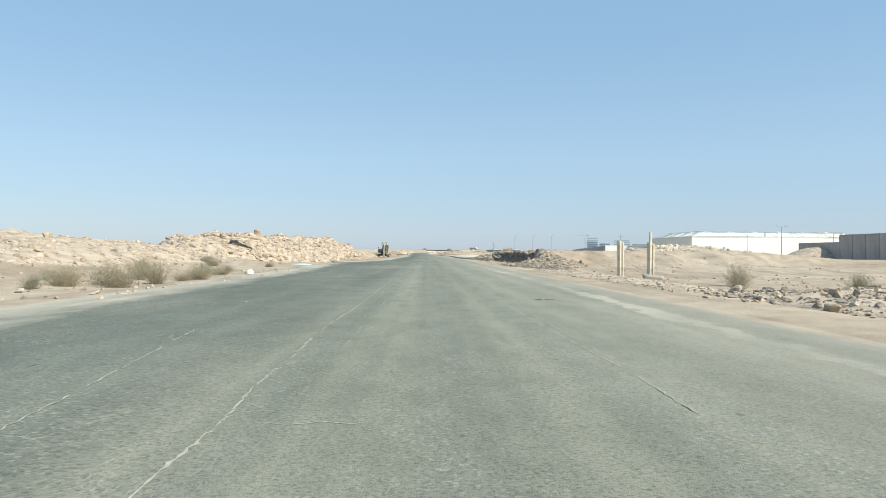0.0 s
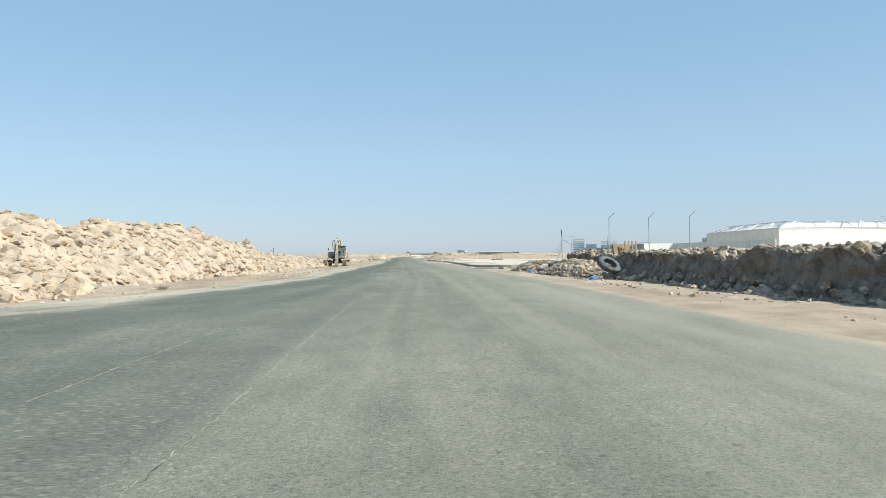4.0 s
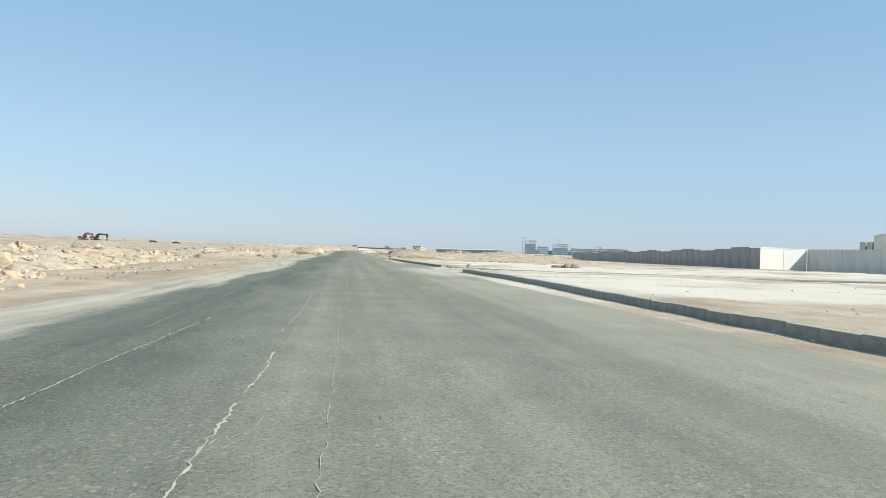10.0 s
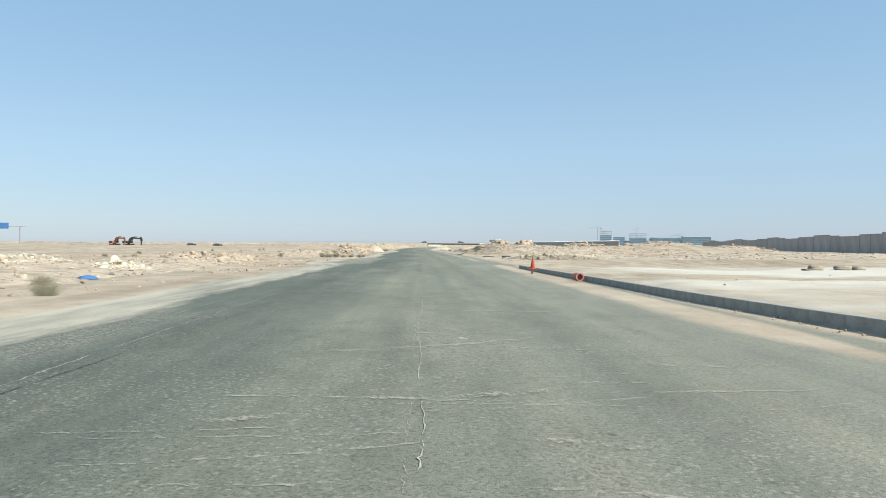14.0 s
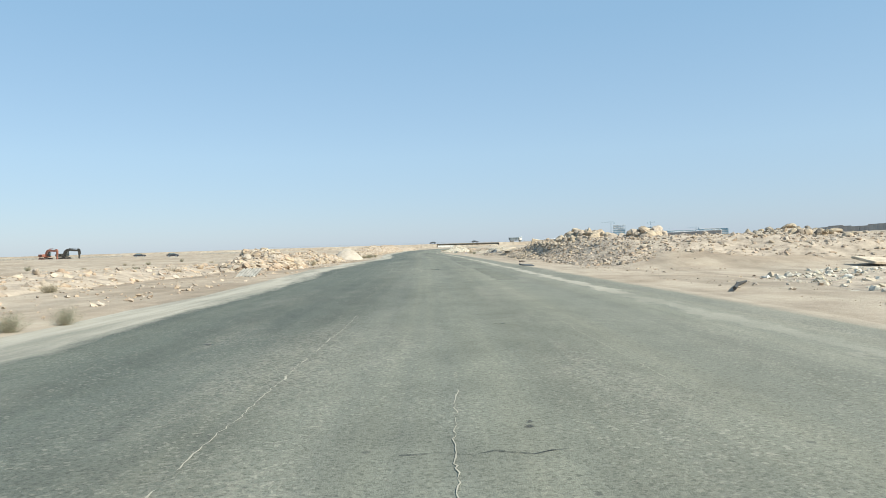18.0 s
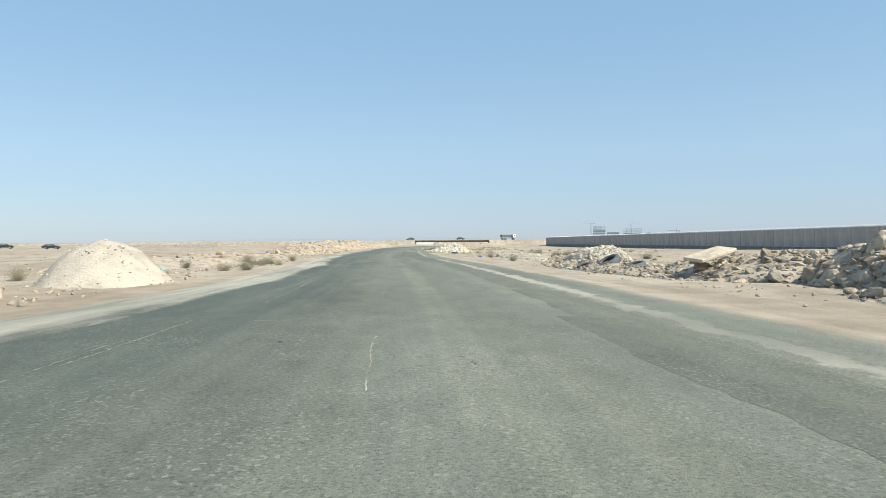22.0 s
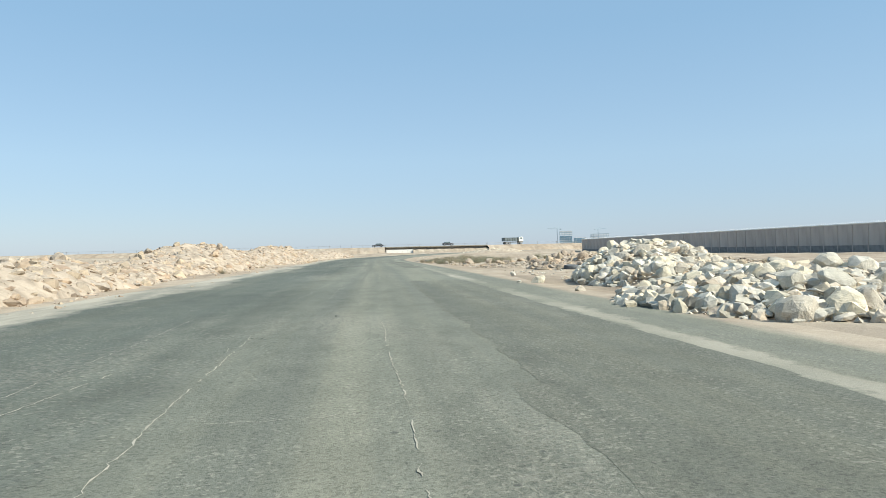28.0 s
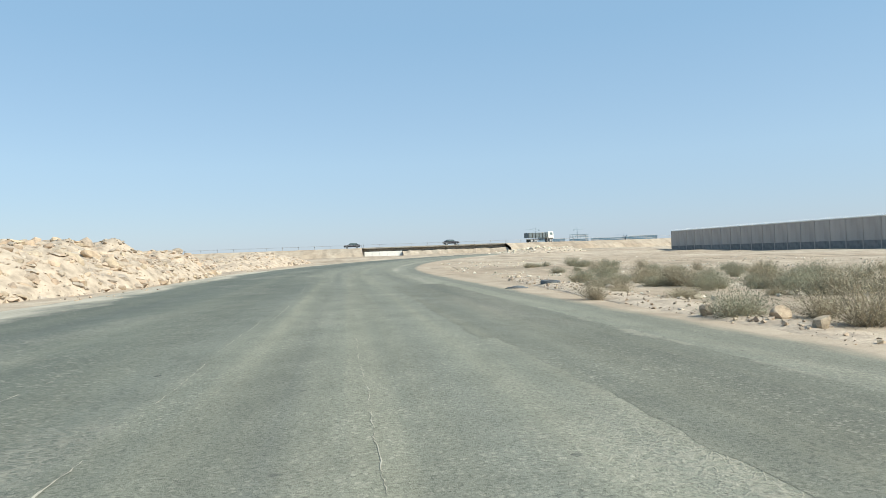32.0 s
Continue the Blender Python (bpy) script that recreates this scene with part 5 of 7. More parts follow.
def bar(bm, a, b, w, h):
    """A square bar from a to b, w across and h deep."""
    a, b = Vector(a), Vector(b)
    d = b - a
    add_box(bm, (w, h, d.length), (a + b) / 2, d.to_track_quat("Z", "X").to_matrix() @ Matrix.Rotation(math.pi / 2, 3, "Z"), bevel=0.02)


M_PAINT_WORN = simple("bare_dusty_steel", (0.33, 0.29, 0.225), 0.7, 0.2, 3.5, 0.6, 16, 0.3)


def excavator(at, body, label, detail=True, group="", swing=7.0):
    ex = thing("excavator", label, "excavator", group, at=at)
    shoe_me = None
    for side in (-1, 1):
        cx = side * 1.35
        tr = thing("track", "", "")
        tr.parent = ex
        tr.location = (cx, 0, 0)
        bm = bmesh.new()
        add_prism(bm, [(y * 0.955, 0.04 + z * 0.92) for y, z in stadium(3.9, 0.86)], -0.2, 0.2)
        tr_body = part("track_chain", bm, M_DARK, tr)
        bm = bmesh.new()
        add_box(bm, (0.44, 2.4, 0.3), (0, 0, 0.44), bevel=0.05)
        for k in range(5):
            y = -1.3 + 0.65 * k
            add_rod(bm, (-0.23, y, 0.16), (0.23, y, 0.16), 0.14, seg=10)
        for y in (-1.5, 1.5):
            add_rod(bm, (-0.235, y, 0.43), (0.235, y, 0.43), 0.33, seg=14)
        part("track_frame", bm, body, tr)
        if shoe_me is None:
            bm = bmesh.new()
            add_box(bm, (0.58, 0.185, 0.035), (0, 0, 0))
            add_box(bm, (0.58, 0.02, 0.03), (0, 0.06, 0.03))
            add_box(bm, (0.58, 0.02, 0.03), (0, -0.02, 0.03))
            shoe_me = bpy.data.meshes.new("shoe")
            bm.to_mesh(shoe_me)
            bm.free()
        if detail:
            for p, d in along(stadium(3.9, 0.86), 44):
                s = obj("shoe", shoe_me, M_SHOE, tr)
                s.location = (0, p.x, p.y)
                s.rotation_euler = (math.atan2(d.y, d.x) + math.pi, 0, 0)
    bm = bmesh.new()
    add_box(bm, (2.2, 1.5, 0.42), (0, 0, 0.6), bevel=0.08)
    add_rod(bm, (0, 0, 0.75), (0, 0, 1.02), 0.62, seg=20)
    part("undercarriage", bm, M_DARK, ex)
    bm = bmesh.new()
    add_box(bm, (2.6, 3.0, 0.2), (0, 0.55, 1.12), bevel=0.04)
    part("turntable_deck", bm, body, ex)
    bm = bmesh.new()
    add_box(bm, (1.35, 2.0, 0.85), (-0.6, 1.0, 1.64), bevel=0.08)
    add_box(bm, (1.1, 1.0, 0.95), (0.75, 1.35, 1.68), bevel=0.1)
    part("engine_housing", bm, body, ex)
    bm = bmesh.new()
    add_box(bm, (2.6, 0.6, 1.0), (0, 2.15, 1.6), bevel=0.18)
    part("counterweight", bm, M_DARK if detail else body, ex)
    if detail:
        bm = bmesh.new()
        add_box(bm, (0.03, 0.35, 0.55), (1.31, 1.55, 1.75), bevel=0.01)
        part("side_panel", bm, M_YELLOW, ex, "faded yellow side panel")
    # the cab
    cab = thing("cab", "", "")
    cab.parent = ex
    cab.location = (0.82, -0.45, 1.22)
    w, d, h = 0.98, 1.5, 1.5
    bm = bmesh.new()
    for x in (-w / 2, w / 2):
        bar(bm, (x * 0.96, -d / 2, 0.0), (x * 0.96, -d / 2 + 0.06, h), 0.07, 0.07)
        bar(bm, (x * 0.96, 0.1, 0.3), (x * 0.96, 0.16, h), 0.06, 0.06)
        bar(bm, (x * 0.96, d / 2, 0.0), (x * 0.96, d / 2, h), 0.09, 0.09)
        add_prism(bm, [(0.12, 0.0), (d / 2, 0.0), (d / 2, 0.95), (0.55, 0.85)], x * 0.98 - 0.02, x * 0.98 + 0.02)
        add_prism(bm, [(-d / 2, 0.0), (0.12, 0.0), (0.12, 0.35), (-d / 2, 0.22)], x * 0.98 - 0.02, x * 0.98 + 0.02)
    add_box(bm, (w, d, 0.06), (0, 0, 0.0))
    add_box(bm, (w, 0.05, h), (0, d / 2, h / 2))
    add_box(bm, (w, 0.06, 0.14), (0, -d / 2, 0.1))
    add_box(bm, (w, 0.04, 0.04), (0, -d / 2 + 0.02, 0.62))
    part("cab_frame", bm, body, cab)
    bm = bmesh.new()
    add_box(bm, (w + 0.06, d + 0.08, 0.26), (0, 0, h + 0.08), bevel=0.08)
    part("cab_roof", bm, M_DARK, cab, "dark weathered cab roof")
    bm = bmesh.new()
    add_box(bm, (w - 0.12, 0.012, h - 0.2), (0, -d / 2 + 0.03, h / 2 + 0.08))
    part("windscreen", bm, M_GLASS, cab, "tinted dusty windscreen")
    for x in (-w / 2, w / 2):
        bm = bmesh.new()
        add_box(bm, (0.012, 0.78, 1.1), (x * 0.96, -0.3, 0.92))
        part("side_window", bm, M_GLASS, cab)
        bm = bmesh.new()
        add_box(bm, (0.012, 0.5, 0.5), (x * 0.96, 0.42, 1.2))
        part("side_window", bm, M_GLASS, cab)
    if detail:
        bm = bmesh.new()
        add_box(bm, (0.42, 0.45, 0.12), (0, 0.2, 0.5), bevel=0.04)
        add_box(bm, (0.42, 0.12, 0.6), (0, 0.45, 0.85), bevel=0.04)
        part("seat", bm, M_DARK, cab)
        bm = bmesh.new()
        for k in range(3):
            add_rod(bm, (1.28, -1.0, 1.25 + 0.35 * k), (1.28, -0.6, 1.25 + 0.35 * k), 0.014, seg=6)
        add_rod(bm, (1.34, -1.18, 1.3), (1.34, -1.18, 2.7), 0.016, seg=6)
        part("grab_rail", bm, body, ex)
    # boom, stick and breaker, swung a little towards the road
    arm = thing("digging_arm", "", "")
    arm.parent = ex
    arm.rotation_euler = (0, 0, radians(swing))
    arm.location = (0.1, 0, 0)
    bm = bmesh.new()
    outline = [(0.35, 1.25), (0.25, 2.1), (-0.15, 2.95), (-0.6, 3.5), (-1.2, 3.78), (-2.1, 3.8), (-5.2, 3.42), (-5.55, 3.3), (-5.45, 3.02), (-4.6, 2.86), (-2.3, 3.02), (-1.5, 2.92), (-1.05, 2.6), (-0.75, 2.0), (-0.35, 1.2)]
    add_prism(bm, outline, -0.24, 0.24)
    bmesh.ops.bevel(bm, geom=bm.edges[:], offset=0.025, segments=1, affect="EDGES")
    part("boom", bm, body, arm)
    bm = bmesh.new()
    for x in (-0.26, 0.26):
        for a, b in ((-1.4, -2.2), (-3.2, -3.5), (-4.6, -4.8)):
            z = 3.45 if a > -3 else 3.22
            add_box(bm, (0.03, abs(b - a), 0.3), (x, (a + b) / 2, z), bevel=0.008)
    part("boom_plate", bm, M_PAINT_WORN if detail else body, arm)
    bm = bmesh.new()
    add_prism(bm, [(-5.0, 3.75), (-5.45, 3.86), (-5.95, 3.5), (-6.05, 3.0), (-5.95, 2.2), (-5.8, 0.95), (-5.45, 0.95), (-5.3, 2.2), (-5.15, 3.0)], -0.2, 0.2)
    bmesh.ops.bevel(bm, geom=bm.edges[:], offset=0.025, segments=1, affect="EDGES")
    part("stick", bm, body, arm)
    bm = bmesh.new()
    add_box(bm, (0.46, 0.5, 0.75), (0, -5.62, 0.72), bevel=0.05)
    add_box(bm, (0.38, 0.42, 0.3), (0, -5.62, 0.28), bevel=0.06)
    part("breaker_housing", bm, M_PAINT_WORN if detail else body, arm, "dusty steel breaker housing")
    bm = bmesh.new()
    add_box(bm, (0.52, 0.62, 0.13), (0, -5.62, 0.07), bevel=0.04)
    part("foot_plate", bm, M_DARK, arm)
    for x in (-0.36, 0.36):
        bm = bmesh.new()
        add_rod(bm, (x, -0.95, 1.2), (x, -1.35, 2.15), 0.1, seg=12)
        part("boom_ram", bm, M_DARK, arm)
        bm = bmesh.new()
        add_rod(bm, (x, -1.35, 2.15), (x, -1.7, 3.05), 0.05, seg=10)
        part("ram_rod", bm, M_STEEL, arm)
    bm = bmesh.new()
    add_rod(bm, (0, -2.1, 3.98), (0, -3.7, 4.0), 0.1, seg=12)
    add_box(bm, (0.16, 0.3, 0.3), (0, -2.1, 3.88), bevel=0.03)
    part("stick_ram", bm, body, arm)
    bm = bmesh.new()
    add_rod(bm, (0, -3.7, 4.0), (0, -5.3, 3.78), 0.055, seg=10)
    part("ram_rod", bm, M_STEEL, arm)
    bm = bmesh.new()
    add_rod(bm, (0, -6.12, 3.0), (0, -6.15, 1.85), 0.085, seg=12)
    part("breaker_ram", bm, body, arm)
    bm = bmesh.new()
    add_rod(bm, (0, -6.15, 1.85), (0, -5.95, 1.05), 0.05, seg=10)
    part("ram_rod", bm, M_STEEL, arm)
    if detail:
        for k, off in enumerate((0, 0.05, 0.1, 0.15)):
            bm = bmesh.new()
            side = -1 if k < 2 else 1
            pts = [(side * 0.24, -4.4, 3.45), (side * (0.3 + off), -5.2, 3.62), (side * (0.48 + off), -5.75, 3.35), (side * (0.46 + off), -6.0, 2.8), (side * (0.32 + off * 0.5), -6.0, 2.3), (side * 0.24, -5.9, 1.8), (side * 0.24, -5.75, 1.0)]
            for a, b in zip(pts, pts[1:]):
                add_rod(bm, a, b, 0.024, seg=6)
            part("hose", bm, M_RUBBER, arm)
        for k in range(5):
            bm = bmesh.new()
            x = -0.34 + 0.17 * k
            pts = [(x, -0.55, 1.2), (x * 1.1, -0.95, 1.75 + 0.08 * (k % 2)), (x * 0.9, -0.8, 2.05), (x * 0.6, -0.5, 2.2)]
            for a, b in zip(pts, pts[1:]):
                add_rod(bm, a, b, 0.035, seg=6)
            part("hydraulic_pipe", bm, M_PAINT_WORN, arm)
        bm = bmesh.new()
        add_box(bm, (0.7, 0.5, 0.35), (-0.15, -0.75, 1.32), bevel=0.05)
        part("valve_block", bm, M_DARK, ex)
        for x, y in ((1.18, -1.25), (-0.95, -0.2)):
            bm = bmesh.new()
            add_rod(bm, (x, y, 2.5), (x + 0.14 * (1 if x > 0 else -1), y - 0.12, 2.5), 0.012, seg=6)
            add_box(bm, (0.16, 0.03, 0.3), (x + 0.22 * (1 if x > 0 else -1), y - 0.12, 2.42), bevel=0.01)
            part("mirror", bm, M_DARK, ex)
    return ex


excavator(pose(-9.9, 171.15, gz(-9.9, 170.6), 0, 0, -3), M_PAINT, "dusty weathered yellow tracked excavator parked beside the road")
excavator(pose(-151.5, 583, gz(-151.5, 583) - 0.2, 0, 0, 60) @ Matrix.Scale(1.1, 4), M_ORANGE, "distant orange-red tracked excavator on the desert floor", False, "distant excavators")
excavator(pose(-145.5, 585, gz(-145.5, 585) - 0.2, 0, 0, 80) @ Matrix.Scale(1.1, 4), M_DARK, "distant dark tracked excavator on the desert floor", False, "distant excavators")


# ---- posts and poles ----
def concrete_post(x, y, height, tilt):
    p = thing("concrete_post", "weathered precast concrete fence post standing alone in sand", "post", "pair of concrete posts", at=pose(x, y, gz(x, y) - 0.1, tilt, 0, 20))
    bm = bmesh.new()
    add_box(bm, (0.12, 0.3, height), (-0.11, 0, height / 2), bevel=0.02)
    add_box(bm, (0.12, 0.3, height - 0.12), (0.11, 0, height / 2 - 0.06), bevel=0.02)
    add_box(bm, (0.14, 0.16, height - 0.1), (0, 0, height / 2), bevel=0.01)
    part("shaft", bm, M_POST, p)
    bm = bmesh.new()
    add_box(bm, (0.6, 0.5, 0.35), (0.05, 0, 0.05), bevel=0.06)
    part("footing", bm, M_CONC, p)
    return p


M_POST = simple("sandy_concrete", (0.60, 0.53, 0.42), 0.92, 0, 2.0, 0.3, 30, 0.4)
near_post = concrete_post(13.3, 40.75, 2.35, 0.8)
concrete_post(12.8, 45.2, 2.55, -0.5)
bm = bmesh.new()
add_rod(bm, (0, 0.05, 2.3), (0, 0.05, 2.95), 0.07, seg=8)
part("pipe_stub", bm, M_POST, near_post)


def fence_post(x, y, base, height, label, arm=0.55):
    p = thing("fence_post", label, "fence post", "row of fence posts", at=pose(x, y, base, 0, 0, 0))
    bm = bmesh.new()
    add_rod(bm, (0, 0, -0.4), (0, 0, height), 0.04, seg=8)
    part("shaft", bm, M_STEEL, p)
    bm = bmesh.new()
    add_rod(bm, (0, 0, height - 0.03), (arm * 0.7, -0.1, height + arm * 0.7), 0.03, seg=8)
    part("angled_arm", bm, M_STEEL, p)
    return p


bent = fence_post(12.3, 123.6, 0.3, 2.55, "bent grey steel fence post with a leaning stay", 0.0)
bm = bmesh.new()
add_rod(bm, (0, 0, 2.4), (-0.1, -0.1, 2.95), 0.035, seg=8)
part("bent_top", bm, M_DARK, bent)
bm = bmesh.new()
add_rod(bm, (0.05, 0, 2.2), (1.9, -0.4, 1.1), 0.025, seg=6)
part("stay", bm, M_STEEL, bent)
bm = bmesh.new()
for k in range(9):
    add_rod(bm, (-0.02, 0.02, 2.2 - 0.24 * k), (-0.55 - 0.05 * k, 0.1 + 0.05 * k, 1.2 - 0.16 * k), 0.006, seg=4)
    add_rod(bm, (-0.06 * k, 0.01 * k, 2.1 - 0.22 * k), (-0.3 - 0.07 * k, 0.3, 0.1), 0.006, seg=4)
part("torn_mesh", bm, M_STEEL, bent)
for x in (16.2, 19.4, 22.7):
    fence_post(x, 124.2, gz(x, 121) + 0.1, 2.6, "tall slim grey steel fence post with an angled arm")


def street_lamp(x, y, height, arms=2):
    p = thing("street_lamp", "tall grey double-armed street lamp behind the compound wall", "street lamp", "street lamps", at=pose(x, y, gz(x, y), 0, 0, 30))
    bm = bmesh.new()
    add_rod(bm, (0, 0, 0), (0, 0, height), 0.11, 0.06, 8)
    part("pole", bm, M_STEEL, p)
    for s in (-1, 1):
        bm = bmesh.new()
        add_rod(bm, (0, 0, height - 0.1), (s * 1.2, 0, height + 0.2), 0.04, seg=6)
        part("arm", bm, M_STEEL, p)
        bm = bmesh.new()
        add_box(bm, (0.7, 0.26, 0.12), (s * 1.4, 0, height + 0.22), bevel=0.03)
        part("lantern", bm, M_CONC, p)
    return p


for x, y, h in ((72.5, 140, 6.4), (96, 205, 7.5), (101, 170, 6.2), (120, 180, 6.5)):
    street_lamp(x, y, h)
for x, y, h in ((-20.2, 176, 2.4), (-19.7, 175.2, 2.7)):
    p = thing("timber_stake", "slim upright stake standing in rubble", "stake", "stakes", at=pose(x, y, gz(x, y)))
    bm = bmesh.new()
    add_box(bm, (0.12, 0.12, h), (0, 0, h / 2), bevel=0.01)
    part("shaft", bm, M_TIMBER, p)


# ---- tyres ----
def tyre(x, y, z, radius, width, lean, turn, label, tread=True):
    t = thing("tyre", label, "tyre", "discarded tyres", at=pose(x, y, z, lean, 0, turn))
    bm = bmesh.new()
    prof = [(radius * 0.55, width * 0.36), (radius * 0.75, width * 0.5), (radius * 0.93, width * 0.46), (radius, width * 0.3), (radius, -width * 0.3),
            (radius * 0.93, -width * 0.46), (radius * 0.75, -width * 0.5), (radius * 0.55, -width * 0.36), (radius * 0.62, -width * 0.25), (radius * 0.86, 0), (radius * 0.62, width * 0.25)]
    n, rings = 28, []
    for k in range(n):
        a = 2 * math.pi * k / n
        rings.append([bm.verts.new((r * math.cos(a), r * math.sin(a), q)) for r, q in prof])
    for k in range(n):
        for j in range(len(prof)):
            a, b = rings[k], rings[(k + 1) % n]
            bm.faces.new((a[j], b[j], b[(j + 1) % len(prof)], a[(j + 1) % len(prof)]))
    bmesh.ops.recalc_face_normals(bm, faces=bm.faces[:])
    part("carcass", bm, M_RUBBER, t, smooth=True)
    if tread:
        bm = bmesh.new()
        for k in range(n):
            a = 2 * math.pi * (k + 0.5) / n
            for s in (-1, 1):
                add_box(bm, (0.05 * radius / 0.6, 0.075 * radius / 0.6, width * 0.4), (radius * 1.01 * math.cos(a), radius * 1.01 * math.sin(a), s * width * 0.23),
                        Matrix.Rotation(a, 3, "Z") @ Matrix.Rotation(0.35 * s, 3, "X"))
        part("tread", bm, M_RUBBER, t)
    return t


tyre(11.5, 121.6, 0.52, 0.68, 0.52, 10, -60, "large worn earthmover tyre with deep tread leaning on rubble")
tyre(10.3, 120.6, 0.2, 0.5, 0.25, 4, 0, "worn black tyre lying flat on sand")
tyre(11.0, 106.5, 0.75, 0.62, 0.3, 40, 30, "dusty grey tyre leaning on broken rock")
tyre(9.2, 410.9, 0.42, 0.58, 0.36, 30, -75, "large smooth worn grey tyre leaning in rubble", False)
tyre(10.0, 409.3, 0.26, 0.5, 0.34, 14, -70, "worn black tyre lying in rubble", False)
tyre(8.3, 412.1, 0.16, 0.42, 0.28, 16, -60, "small black tyre half buried in rubble", False)
tyre(6.2, 480.7, 0.1, 0.54, 0.34, -10, 40, "smooth worn blue-black tyre half buried in sand", False)
tyre(9.2, 501.2, 0.16, 0.5, 0.3, 6, 0, "dark tyre lying beside white rock", False)
tyre(9.6, 527.2, 0.17, 0.48, 0.3, 4, 0, "blue-black tyre lying flat beside broken rock", False)
tyre(10.1, 319.7, 0.12, 0.5, 0.24, 3, 0, "black tyre lying flat beside stones")
tyre(5.5, 588.2, 0.1, 0.38, 0.2, 4, 50, "dark green-black tyre lying on the verge", False)
tyre(18.5, 452, 0.2, 0.5, 0.28, 14, 80, "grey tyre leaning on pale stones")


# ---- small things ----
def traffic_cone(x, y):
    p = thing("traffic_cone", "faded red traffic cone set on a grey stub at the kerb", "traffic cone", at=pose(x, y, -0.04, 2, 1, 0))
    bm = bmesh.new()
    add_rod(bm, (0, 0, 0), (0, 0, 0.27), 0.075, seg=10)
    part("stub", bm, M_CONC, p, "grey concrete stub")
    bm = bmesh.new()
    add_box(bm, (0.36, 0.36, 0.045), (0, 0, 0.29), bevel=0.015)
    part("base", bm, M_RED, p)
    for z0, z1, r0, r1 in ((0.31, 0.5, 0.125, 0.085), (0.5, 0.62, 0.09, 0.07), (0.62, 0.78, 0.07, 0.04)):
        bm = bmesh.new()
        add_rod(bm, (0, 0, z0), (0, 0, z1), r0, r1, 14)
        part("band", bm, M_RED, p)
    bm = bmesh.new()
    add_rod(bm, (0, 0, 0.76), (0.01, 0, 1.08), 0.022, 0.016, 8)
    part("rod", bm, M_TIMBER, p, "thin dark rod")


traffic_cone(5.25, 268.3)


M_CLAY = simple("pinkish_red_clay", (0.50, 0.22, 0.17), 0.85, 0, 3.0, 0.3, 24, 0.3)


def pipe_mouth():
    p = thing("clay_pipe", "short red-brown clay pipe lying beside the kerb", "pipe", at=pose(5.98, 261.7, 0.16, 90, 0, 8))
    bm = bmesh.new()
    n = 16
    for r0, r1, z in ((0.16, 0.12, 0.25),):
        rings = [[bm.verts.new((r * math.cos(6.2832 * k / n), r * math.sin(6.2832 * k / n), q)) for k in range(n)] for r, q in ((r0, -z), (r0, z), (r1, z), (r1, -z))]
        for j in range(4):
            a, b = rings[j], rings[(j + 1) % 4]
            for k in range(n):
                bm.faces.new((a[k], a[(k + 1) % n], b[(k + 1) % n], b[k]))
    bmesh.ops.recalc_face_normals(bm, faces=bm.faces[:])
    part("tube", bm, M_CLAY, p, smooth=False)


pipe_mouth()


M_SACK = simple("sand_caked_sacking", (0.36, 0.315, 0.245), 0.95, 0, 2.5, 0.35, 18, 0.6)
M_SACK_DARK = simple("brown_sacking", (0.20, 0.15, 0.115), 0.95, 0, 2.5, 0.4, 18, 0.6)


def sack(x, y, size, turn, material, seed, label, lift=0.0):
    """A full sack that has slumped on the ground: a rounded box with folds."""
    bm = bmesh.new()
    bmesh.ops.create_cube(bm, size=2.0)
    bmesh.ops.subdivide_edges(bm, edges=bm.edges[:], cuts=7, use_grid_fill=True)
    for v in bm.verts:
        c = v.co
        n = (abs(c.x) ** 3.2 + abs(c.y) ** 3.2 + abs(c.z) ** 3.2) ** (1 / 3.2)
        c = c / n
        f = 1 + 0.13 * noise.noise(c * 1.6 + Vector((seed, 0, 0))) + 0.06 * noise.noise(Vector((c.x * 6, c.y * 2, c.z * 5 + seed)))
        z = c.z * f
        v.co = Vector((c.x * f * size[0] / 2, c.y * f * size[1] / 2 * (1.06 if z < 0 else 1.0), (max(z, -0.8) + 0.8) * size[2] / 1.8))
    me = bpy.data.meshes.new("sack")
    bm.to_mesh(me)
    bm.free()
    ob = obj("sack", me, material, None, label, "sack", "sacks on levelled ground", smooth=True)
    ob.matrix_basis = pose(x, y, gz(x, y) - 0.015 + lift, 0, 0, turn)
    return ob


sack(21.3, 156.2, (0.95, 0.5, 0.3), -25, M_SACK_DARK, 1, "brown sack lying on levelled sand")
sack(21.75, 153.9, (0.7, 0.55, 0.34), -35, M_SACK_DARK, 2, "brown sack slumped on levelled sand")
sack(22.35, 153.5, (0.6, 0.5, 0.32), -30, M_SACK_DARK, 3, "brown sack slumped beside another sack")
sack(20.8, 236.2, (0.95, 0.5, 0.24), -8, M_SACK_DARK, 4, "flat dark sack lying on levelled ground")
sack(21.42, 236.0, (0.28, 0.26, 0.26), 12, M_TIMBER, 5, "small light brown box between two sacks")
sack(21.95, 235.9, (0.75, 0.7, 0.46), -10, M_SACK, 6, "bulky sand-caked sack on levelled ground")
sack(22.7, 235.7, (0.95, 0.7, 0.43), -12, M_SACK, 7, "bulky sand-caked sack on levelled ground")
sack(21.2, 272.0, (0.8, 0.45, 0.3), 4, M_SACK, 8, "sand-caked sack lying on levelled ground")
sack(20.6, 271.8, (0.55, 0.4, 0.1), 4, M_SACK_DARK, 9, "flat dark sack lying on levelled ground")
sack(22.8, 272.2, (0.9, 0.5, 0.27), -6, M_SACK, 10, "sand-caked sack lying on levelled ground")
